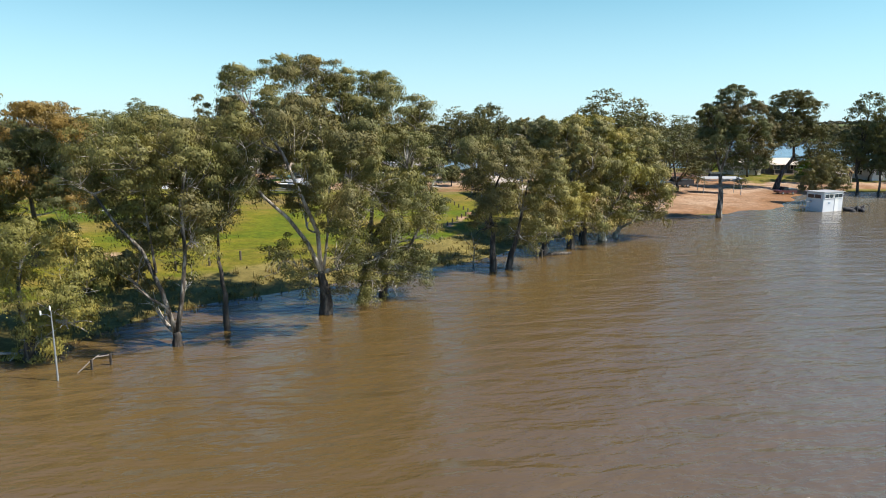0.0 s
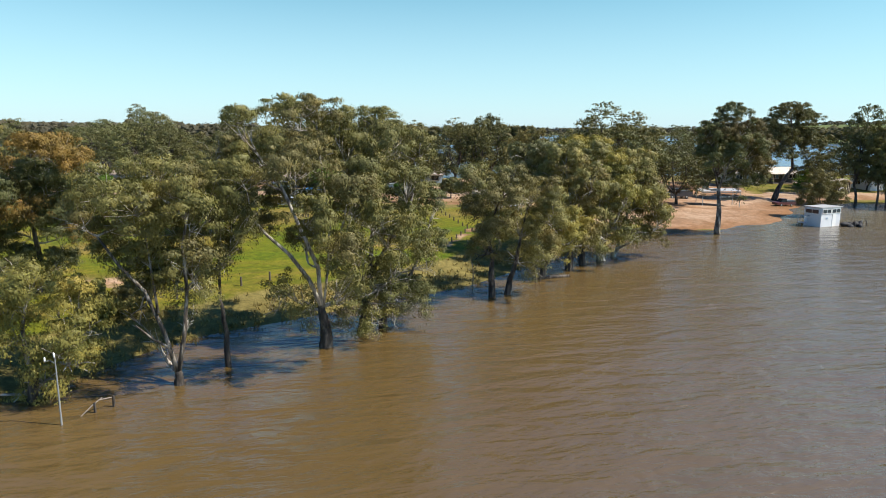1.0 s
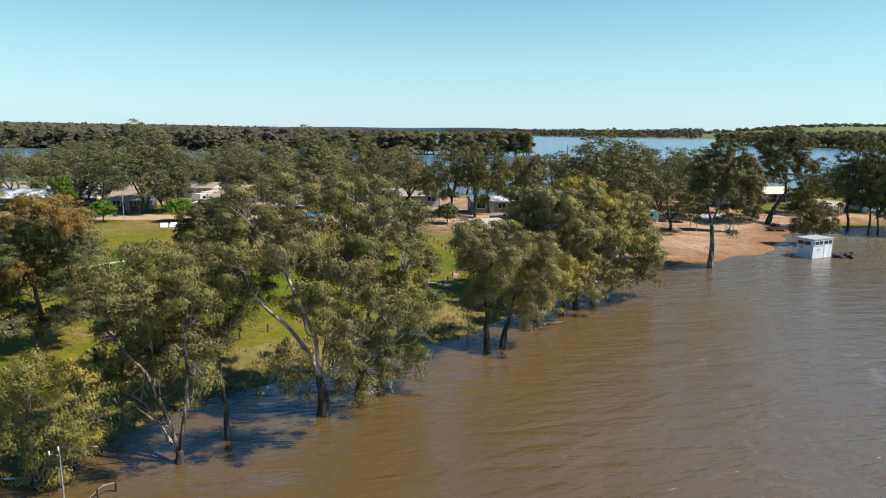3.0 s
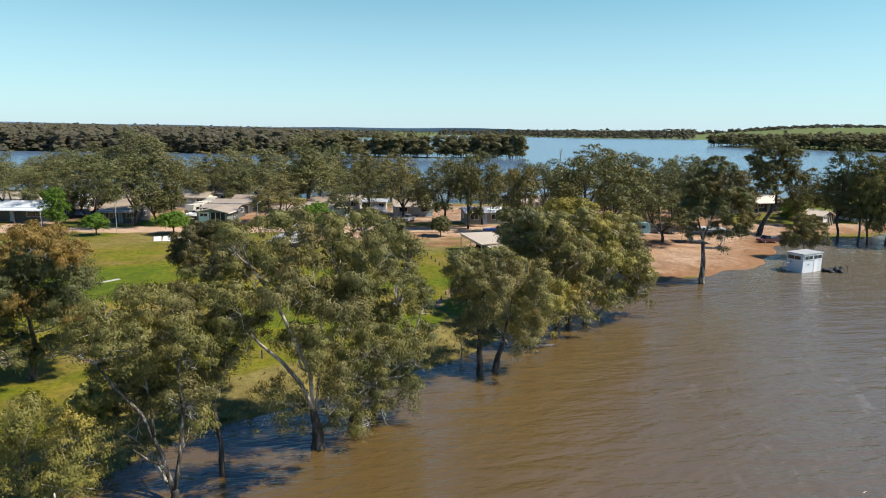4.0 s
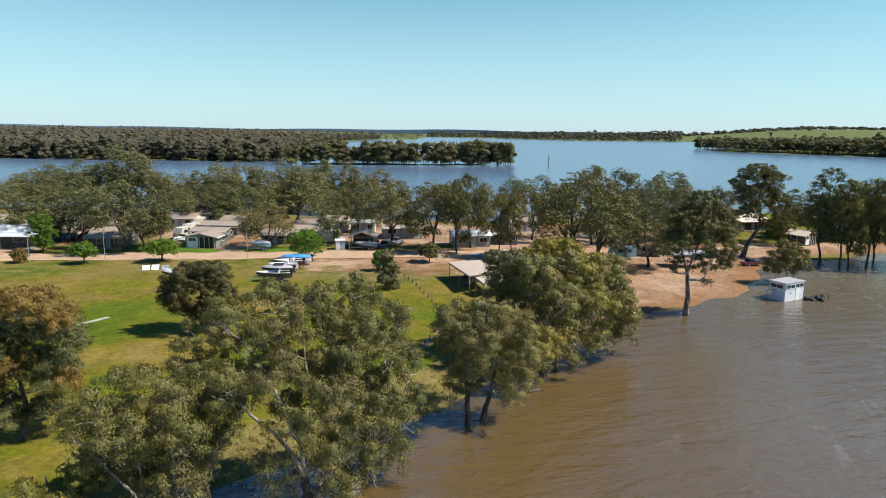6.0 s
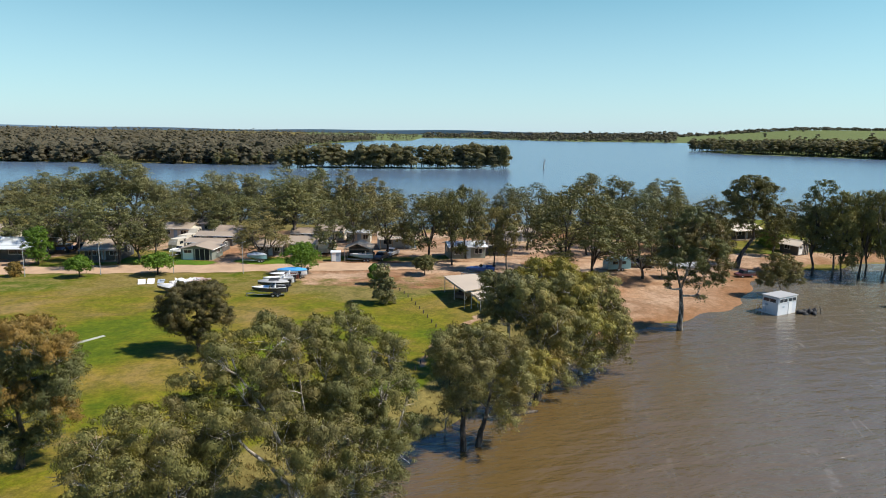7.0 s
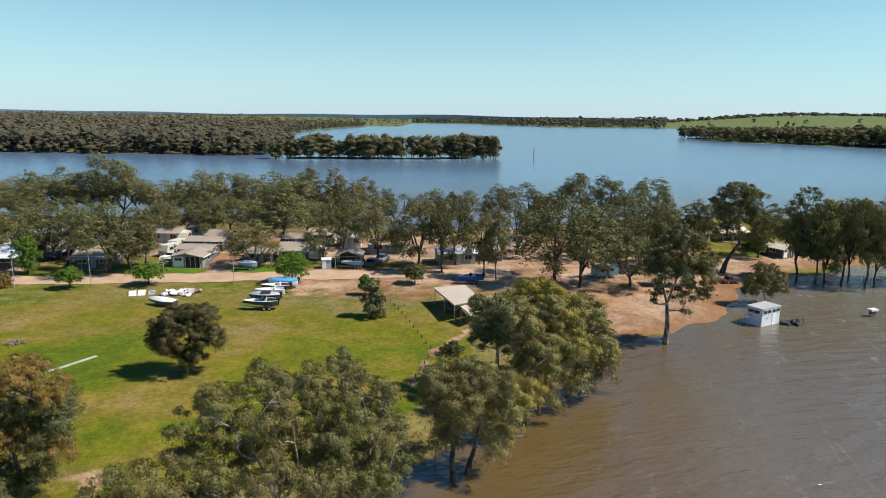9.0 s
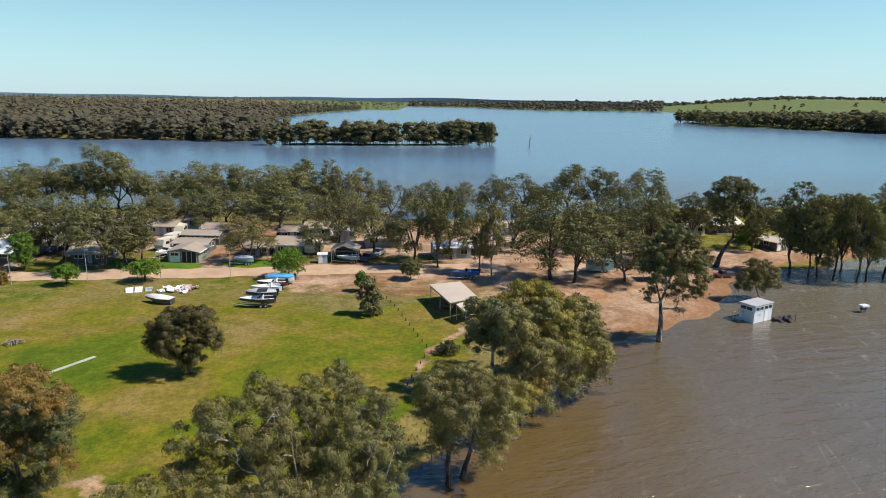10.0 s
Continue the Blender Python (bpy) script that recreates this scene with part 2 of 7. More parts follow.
SHED_WHITE = plain("shed_white_paint", (0.62, 0.64, 0.66), 0.5, 0, 0.07, 1.5)
STEEL = plain("galvanised_steel", (0.42, 0.43, 0.43), 0.5, 0.4, 0.1, 3.0)
ZINC = plain("weathered_zinc", (0.27, 0.28, 0.28), 0.6, 0.2, 0.15, 3.0)
POST_WOOD = plain("weathered_wood", (0.24, 0.19, 0.145), 0.9, 0, 0.3, 4.0, 0.01)
OLD_WOOD = plain("old_dark_wood", (0.1, 0.08, 0.06), 0.9, 0, 0.3, 4.0, 0.01)
RAIL_WOOD = plain("bleached_wood", (0.24, 0.2, 0.165), 0.85, 0, 0.2, 4.0, 0.01)
CONCRETE = plain("concrete", (0.36, 0.36, 0.3), 0.9, 0, 0.12, 2.0, 0.005)
BLACK = plain("black_plastic", (0.016, 0.016, 0.018), 0.75, 0, 0.3, 3.0)
TYRE = plain("tyre_rubber", (0.02, 0.02, 0.02), 0.9, 0, 0.2, 5.0)
PAINT_WHITE = plain("vehicle_white", (0.78, 0.78, 0.77), 0.25, 0, 0.05, 1.0)
PAINT_SILVER = plain("vehicle_silver", (0.45, 0.5, 0.56), 0.3, 0.3, 0.06, 1.0)
PAINT_BLUE = plain("vehicle_blue", (0.03, 0.1, 0.3), 0.3, 0, 0.1, 1.0)
PAINT_SKY = plain("cover_bright_blue", (0.06, 0.3, 0.62), 0.6, 0, 0.12, 2.0)
PAINT_TEAL = plain("vehicle_teal", (0.2, 0.36, 0.4), 0.35, 0, 0.12, 1.0)
PAINT_RED = plain("vehicle_red", (0.11, 0.03, 0.026), 0.35, 0, 0.1, 1.0)
PAINT_DARK = plain("vehicle_charcoal", (0.05, 0.05, 0.055), 0.3, 0, 0.15, 1.0)
CANVAS = plain("pale_canvas", (0.66, 0.64, 0.62), 0.8, 0, 0.15, 2.0)
PINK = plain("faded_pink_sheet", (0.62, 0.47, 0.42), 0.8, 0, 0.15, 2.0)
DEAD_WOOD = plain("dead_grey_wood", (0.26, 0.23, 0.19), 0.9, 0, 0.3, 4.0, 0.01)
REED = leaves("dry_reed", (0.16, 0.12, 0.05), (0.32, 0.25, 0.11), 0.2)
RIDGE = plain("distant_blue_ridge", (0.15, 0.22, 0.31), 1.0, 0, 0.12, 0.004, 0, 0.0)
GLASS, _n, _l, _p = material("window_glass")
_p.inputs["Base Color"].default_value = (0.02, 0.025, 0.03, 1)
_p.inputs["Roughness"].default_value = 0.06
LAMP_WHITE = plain("lamp_white_plastic", (0.8, 0.8, 0.78), 0.4, 0, 0.05, 3.0)


# ---- mesh helpers ----
class Geo:
    """Collects vertices and faces; part() makes one mesh object of them."""

    def __init__(self):
        self.v, self.f = [], []

    def add(self, vs, fs):
        k = len(self.v)
        self.v += [tuple(p) for p in vs]
        self.f += [tuple(i + k for i in q) for q in fs]
        return self

    def box(self, x, y, z, sx, sy, sz, turn=0.0, tilt=0.0):
        """A box whose base centre is (x, y, z)."""
        m = pose(x, y, z, tilt, 0, turn)
        c = [m @ Vector((a * sx / 2, b * sy / 2, h * sz)) for h in (0, 1) for a, b in ((-1, -1), (1, -1), (1, 1), (-1, 1))]
        return self.add(c, [(3, 2, 1, 0), (4, 5, 6, 7), (0, 1, 5, 4), (1, 2, 6, 5), (2, 3, 7, 6), (3, 0, 4, 7)])

    def tube(self, pts, radii, seg=7, cap=True):
        pts = [Vector(p) for p in pts]
        k = len(self.v)
        for i, (p, r) in enumerate(zip(pts, radii)):
            d = (pts[min(i + 1, len(pts) - 1)] - pts[max(i - 1, 0)]).normalized()
            side = d.cross(Vector((0.31, 0.95, 0.05))).normalized()
            up = d.cross(side)
            for s in range(seg):
                a = 2 * math.pi * s / seg
                self.v.append(tuple(p + (side * math.cos(a) + up * math.sin(a)) * r))
        for i in range(len(pts) - 1):
            for s in range(seg):
                a, b = k + i * seg + s, k + i * seg + (s + 1) % seg
                self.f.append((a, b, b + seg, a + seg))
        if cap:
            self.f.append(tuple(k + s for s in reversed(range(seg))))
            self.f.append(tuple(k + (len(pts) - 1) * seg + s for s in range(seg)))
        return self

    def extrude(self, outline, axis, a, b):
        """A closed outline of (u, v) drawn out along axis from a to b: 'x' takes (y, z), 'y' takes (x, z), 'z' takes (x, y)."""
        put = {"x": lambda u, v, w: (w, u, v), "y": lambda u, v, w: (u, w, v), "z": lambda u, v, w: (u, v, w)}[axis]
        n = len(outline)
        vs = [put(u, v, w) for w in (a, b) for u, v in outline]
        return self.add(vs, [tuple(reversed(range(n))), tuple(range(n, 2 * n))] + [(i, (i + 1) % n, n + (i + 1) % n, n + i) for i in range(n)])

    def mesh(self, name, mat, smooth=False):
        me = bpy.data.meshes.new(name)
        me.from_pydata(self.v, [], self.f)
        me.materials.append(mat)
        if smooth:
            me.shade_smooth()
        return me

    def part(self, name, mat, parent=None, label="", smooth=False):
        ob = new(name, self.mesh(name, mat, smooth))
        if parent:
            ob.parent = parent
        return tagged(ob, label)


def loose(name, verts, mat):
    """A mesh of loose faces from an array of (n, corners, 3)."""
    n, c = verts.shape[:2]
    me = bpy.data.meshes.new(name)
    me.vertices.add(n * c)
    me.vertices.foreach_set("co", np.ascontiguousarray(verts, dtype=np.float32).ravel())
    me.loops.add(n * c)
    me.loops.foreach_set("vertex_index", np.arange(n * c, dtype=np.int32))
    me.polygons.add(n)
    me.polygons.foreach_set("loop_start", np.arange(0, n * c, c, dtype=np.int32))
    me.update(calc_edges=True)
    me.materials.append(mat)
    return me


def thing(name, x, y, z, turn=0.0, label="", category="", group="", kind=""):
    root = new(name)
    root.matrix_basis = pose(x, y, z, 0, 0, turn)
    return tagged(root, label, category, group, kind)


def shared(name, me, parent, m=None):
    ob = new(name, me)
    ob.parent = parent
    if m is not None:
        ob.matrix_basis = m
    return ob


# ---- land ----
# shoreline of the flooded peninsula, counter-clockwise from behind the camera's left
SHORE = [(-300, -200), (-70, -60), (-34, 5), (-24, 22), (-21.3, 29.4), (-19.4, 33.2), (-15.9, 39.2), (-11.4, 43.6), (-3.2, 50.2), (2.5, 55.3), (8, 62), (12.5, 67.5), (17.5, 73), (22, 79.5),
         (25.5, 83.5), (31, 86.5), (38, 89), (46.8, 94), (51.5, 99), (56.5, 106), (62, 115.5), (67.5, 118.5), (78, 124.5), (88, 128.5), (108, 136), (150, 150), (260, 165),
         (245, 205), (150, 206), (95, 201), (71, 199), (27, 179), (4, 178), (-12, 179), (-49, 194), (-77, 199), (-120, 202), (-200, 215), (-700, 240), (-700, -200)]
LEFT_WOODS = [(-2500, 480), (-700, 505), (-308, 524), (-237, 509), (-188, 514), (-134, 503), (-114, 508), (-135, 640), (-190, 1000), (-190, 1180), (-150, 1500), (-110, 1765), (-19, 1742), (19, 2500), (19, 5200), (-5200, 5200), (-5200, 480)]
ISLET = [(-96, 466), (-88, 459), (66, 478), (68, 484), (40, 494), (-80, 478)]
RIGHT_SPIT = [(424, 1014), (430, 870), (489, 804), (520, 742), (543, 709), (700, 610), (5200, 500), (5200, 5200), (19, 5200), (19, 2520), (150, 2500), (271, 2320), (390, 2000), (482, 1955), (800, 1900), (640, 1300), (520, 1090)]


def inside(poly, x, y):
    """Signed distance to a polygon's edge, positive inside, for arrays."""
    best = np.full(x.shape, 1e9)
    odd = np.zeros(x.shape, bool)
    for (ax, ay), (bx, by) in zip(poly, poly[1:] + poly[:1]):
        ex, ey = bx - ax, by - ay
        k = np.clip(((x - ax) * ex + (y - ay) * ey) / (ex * ex + ey * ey), 0, 1)
        best = np.minimum(best, np.hypot(x - ax - k * ex, y - ay - k * ey))
        if ay != by:
            odd ^= ((ay > y) != (by > y)) & (x < (bx - ax) * (y - ay) / (by - ay) + ax)
    return np.where(odd, best, -best)


def step(a, b, v):
    """Eases from 0 at a to 1 at b, which may lie below a."""
    k = np.clip((v - a) / (b - a), 0, 1)
    return k * k * (3 - 2 * k)


def ripple(x, y):
    return 0.5 * np.sin(x * 0.21 + 1.3 * np.sin(y * 0.13)) + 0.5 * np.sin(y * 0.27 + 1.1 * np.sin(x * 0.17 + 2))


def height(x, y):
    x, y = np.asarray(x, float), np.asarray(y, float)
    d = inside(SHORE, x, y) + 0.5 * ripple(x * 2.2, y * 2.2)
    beach = step(18, 30, x) * (1 - step(135, 160, y))
    bank = 1.25 * step(-3, 9, d) - 0.25 + 0.8 * step(8, 34, d) + 0.08 * ripple(x, y) * step(3, 12, d)
    sand = np.clip((d + 1.3 * ripple(x * 1.2, y * 1.5) + 0.7 * ripple(y * 2.9, x * 3.1)) * 0.055, -1.2, 1.9)
    near = np.where(d > -3, bank * (1 - beach) + sand * beach, -0.25 + 0.15 * (d + 3))
    h = np.maximum(near, -2.5)
    for poly, rise in ((LEFT_WOODS, 0.012), (ISLET, 0.03), (RIGHT_SPIT, 0.009)):
        e = inside(poly, x, y)
        h = np.where(e > -4, np.maximum(h, np.clip(e * 0.15, -2, 0.8) + np.clip(e, 0, 900) * rise), h)
    hill = 30 * step(2000, 2500, y) * step(0.29, 0.64, x / np.maximum(y, 1.0)) * (1 - step(2900, 3300, y)) + 8 * step(1000, 1500, x) * step(1300, 1900, y)
    return h + np.where(h > 0.3, hill, 0)


def ground_z(x, y):
    return float(height(np.array([x]), np.array([y]))[0])


# bare earth: stretches (x1, y1, x2, y2, half width, strength)
BARE = [(-20, 117, 32, 119, 7.5, 1), (-13, 110, 10, 108, 8, 0.52), (20, 122, 50, 140, 16, 0.9), (30, 100, 42, 112, 12, 1), (36, 96, 46, 101, 7, 1), (46, 100, 55, 109, 8, 1), (50, 118, 62, 116, 7, 0.95), (61, 123, 76, 130, 5, 0.95),
        (72, 134, 120, 142, 5, 0.9), (58, 128, 76, 134, 6, 0.5), (-75, 121, -71, 150, 4, 0.9), (-36, 123, -33, 150, 4.5, 0.9), (-30, 138, 10, 142, 12, 0.72), (-90, 150, 40, 152, 16, 0.6),
        (3.5, 79.5, 9, 88, 0.7, 0.9), (0.5, 69, 3, 77, 0.8, 0.6), (25, 86, 33, 92, 5, 0.9), (-29.0, 51.3, -25.2, 50.3, 1.7, 0.52)]


# watered grass between the cabins and the road
YARDS = [(-42, 122.2, 2.6), (-30, 124.5, 3.6), (-47.5, 124.5, 3.0), (-62, 121.5, 2.2), (-55, 124, 3.0), (-24, 122.6, 2.2)]


def cover(x, y):
    """Bare earth, dry litter, far pasture and watered grass, each from 0 to 1."""
    wob = 1.2 * ripple(x * 1.7, y * 1.7)
    dirt = np.zeros(x.shape)
    for ax, ay, bx, by, r, s in BARE:
        ex, ey = bx - ax, by - ay
        k = np.clip(((x - ax) * ex + (y - ay) * ey) / (ex * ex + ey * ey), 0, 1)
        d = np.hypot(x - ax - k * ex, y - ay - k * ey) + wob * min(1, r / 4)
        dirt = np.maximum(dirt, s * (1 - step(r * 0.72, r * 1.2, d)))
    shore = inside(SHORE, x, y)
    yard = np.zeros(x.shape)
    for ax, ay, r in YARDS:
        yard = np.maximum(yard, 1 - step(r * 0.6, r, np.hypot((x - ax) * 0.55, y - ay) + 0.4 * wob))
    litter = np.where(shore > -3, 0.95 * (1 - step(4, 9, shore + wob)) * (1 - step(10, 24, x)), 0)
    litter = np.maximum(litter, 0.75 * step(4, 12, x) * (1 - step(26, 34, x)) * (1 - step(90, 100, y)))
    litter = np.maximum(litter, 0.46 * step(92, 103, y + 2 * wob) * (1 - step(8, 14, x)))
    litter = np.maximum(litter, 0.62 * (1 - step(9, 17, np.hypot((x + 5) * 0.5, y - 107) + 2 * wob)))
    litter = np.maximum(litter, 0.45 * step(18, 30, x) * (1 - step(150, 170, y)))
    litter = np.maximum(litter, 0.85 * step(125, 160, y) * (1 - step(60, 75, x)))
    dirt, litter = dirt * (1 - yard), litter * (1 - yard)
    woody = step(-0.15, -0.18, x / np.maximum(y, 1.0))  # forest floor beyond the lake
    far = step(260, 420, y)
    return np.stack([dirt, np.maximum(litter, woody * far), far * (1 - woody), yard], -1)


def spread(lo, hi, fine, far_lo, far_hi, growth=1.09):
    line, s = list(np.arange(lo, hi + fine / 2, fine)), fine
    while line[-1] < far_hi:
        s *= growth
        line.append(line[-1] + s)
    s = fine
    while line[0] > far_lo:
        s *= growth
        line.insert(0, line[0] - s)
    return np.array(line)


def build_ground():
    gx, gy = spread(-72, 112, 1.3, -4800, 4800), spread(18, 190, 1.3, -500, 4850, 1.055)
    X, Y = np.meshgrid(gx, gy)
    Z = height(X, Y)
    nx, ny = len(gx), len(gy)
    i = (np.arange(ny - 1)[:, None] * nx + np.arange(nx - 1)[None, :]).ravel()
    me = bpy.data.meshes.new("ground")
    me.vertices.add(nx * ny)
    me.vertices.foreach_set("co", np.stack([X, Y, Z], -1).astype(np.float32).ravel())
    me.loops.add(len(i) * 4)
    me.loops.foreach_set("vertex_index", np.stack([i, i + 1, i + nx + 1, i + nx], -1).astype(np.int32).ravel())
    me.polygons.add(len(i))
    me.polygons.foreach_set("loop_start", np.arange(0, len(i) * 4, 4, dtype=np.int32))
    me.update(calc_edges=True)
    me.shade_smooth()
    att = me.attributes.new("cover", "FLOAT_COLOR", "POINT")
    att.data.foreach_set("color", cover(X, Y).astype(np.float32).ravel())
    me.materials.append(GROUND)
    tagged(new("ground", me), "green and dry grass with bare sandy earth on a low bank", "ground", kind="structure")


build_ground()
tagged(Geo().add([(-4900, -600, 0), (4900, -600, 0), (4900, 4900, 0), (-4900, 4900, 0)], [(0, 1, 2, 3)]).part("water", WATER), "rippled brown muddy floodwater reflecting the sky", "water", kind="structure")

g = Geo()
ROAD = [(-140, 113.6), (-100, 114.4), (-72, 114.8), (-53, 116), (-33, 117), (-17, 118.8), (-2, 119.2), (8, 119.4), (20, 120)]
for k in range(161):
    x = -140 + k
    mid = np.interp(x, *zip(*ROAD))
    half = 3.2 + 0.35 * math.sin(x * 0.31) + 0.2 * math.sin(x * 1.13)
    for y in (mid - half, mid + half + 0.25 * math.sin(x * 0.7)):
        g.v.append((x, y, ground_z(x, y) + 0.05))
    if k:
        g.f.append((2 * k - 2, 2 * k, 2 * k + 1, 2 * k - 1))
tagged(g.part("road", DIRT_ROAD, smooth=True), "pale sandy unsealed road across the grass", "road", kind="structure")

# a far ridge closes the land; blue haze is painted into its colour
g = Geo()
for k in range(121):
    a = radians(-70 + k * 140 / 120)
    x, y = 4700 * math.sin(a), 4700 * math.cos(a)
    top = 22 + 4 * math.sin(k * 0.23) + 3 * math.sin(k * 0.61 + 1) + 12 * (1 - k / 120)
    g.v += [(x, y, 0), (x, y, top), (x * 1.02, y * 1.02, top - 1)]
    if k:
        b = 3 * k
        g.f += [(b - 3, b, b + 1, b - 2), (b - 2, b + 1, b + 2, b - 1)]
tagged(g.part("backdrop", RIDGE), "low wooded ridge on the horizon, coloured blue for haze", "ridge", kind="structure")


# ---- trees ----
def leaf_lobes(rng, blob, count, lobe, length, width, droop=0.8, ruffle=0.24, fill=1.5):
    """Leaves of one crown mass (x, y, z, rx, ry, rz): sprays set over it with gaps between, each a dome of leaves that hang outwards and down."""
    mid, rad = np.array(blob[:3]), np.array(blob[3:])
    n = max(6, int(fill * (rad[0] * rad[1] + rad[1] * rad[2] + rad[0] * rad[2]) / lobe ** 2 / 3))
    d = rng.normal(0, 1, (n, 3))
    d /= np.linalg.norm(d, axis=1)[:, None]
    d[:, 2] = np.where(d[:, 2] < -0.5, -d[:, 2], d[:, 2])
    heart = mid + d * rad * rng.uniform(0.3, 1.08, (n, 1)) ** 0.55
    size = lobe * rng.uniform(0.45, 1.5, n)
    flat = rng.uniform(0.5, 0.85, n)
    wind = rng.normal(0, 0.4, (n, 3)) + (0.25, 0, -droop)  # the way the spray's leaves hang
    pick = rng.choice(n, count, p=size ** 2 / (size ** 2).sum())
    u = rng.normal(0, 1, (count, 3))
    u /= np.linalg.norm(u, axis=1)[:, None]
    u[:, 2] = np.where(rng.uniform(0, 1, count) < 0.75, np.abs(u[:, 2]), u[:, 2])
    r = np.clip(rng.normal(0.72, 0.2, (count, 1)), 0.05, 1.05) * size[pick][:, None]
    c = heart[pick] + u * r * np.stack([np.full(count, 1.15), np.full(count, 1.15), flat[pick]], 1)
    hang = rng.exponential(0.5, count) * size[pick] * (rng.uniform(0, 1, count) < 0.3)
    c[:, 2] -= np.minimum(hang, 1.3 * size[pick])
    out = u * 1.15 + d[pick] * 0.35 + (0, 0, 0.05) + rng.normal(0, ruffle, (count, 3))
    out[:, 2] *= 0.5
    out /= np.linalg.norm(out, axis=1)[:, None]
    a = wind[pick] + rng.normal(0, 0.4, (count, 3))
    a -= out * (a * out).sum(1)[:, None]
    a /= np.linalg.norm(a, axis=1)[:, None] + 1e-9
    b = np.cross(out, a)
    s = rng.uniform(0.65, 1.3, (count, 1))
    a, b = a * length * s, b * width * s
    return np.stack([c - a * 0.5 + b * 0.5, c + a * 0.5, c - a * 0.5 - b * 0.5], 1)


def clump_centres(rng, blob, count):
    """Points in a blob (x, y, z, rx, ry, rz), thicker towards its skin and its top, with gaps."""
    x, y, z, rx, ry, rz = blob
    d = rng.normal(0, 1, (count * 3, 3))
    d /= np.linalg.norm(d, axis=1)[:, None]
    r = rng.uniform(0.25, 1, (count * 3, 1)) ** 0.55
    p = d * r
    keep = (np.sin(p[:, 0] * 5 + x * 3) + np.sin(p[:, 1] * 5 + y * 2) + np.sin(p[:, 2] * 6 + z) > rng.uniform(-1.9, 0.6, count * 3)) & (p[:, 2] > -0.85)
    return (p[keep] * (rx, ry, rz) + (x, y, z))[:count]


def curved(a, b, sag, rng, n=5):
    a, b = Vector(a), Vector(b)
    bend = Vector(rng.normal(0, 0.07, 3)) * (b - a).length
    return [a.lerp(b, k / (n - 1)) + (bend + Vector((0, 0, sag * (b - a).length))) * math.sin(math.pi * k / (n - 1)) for k in range(n)]


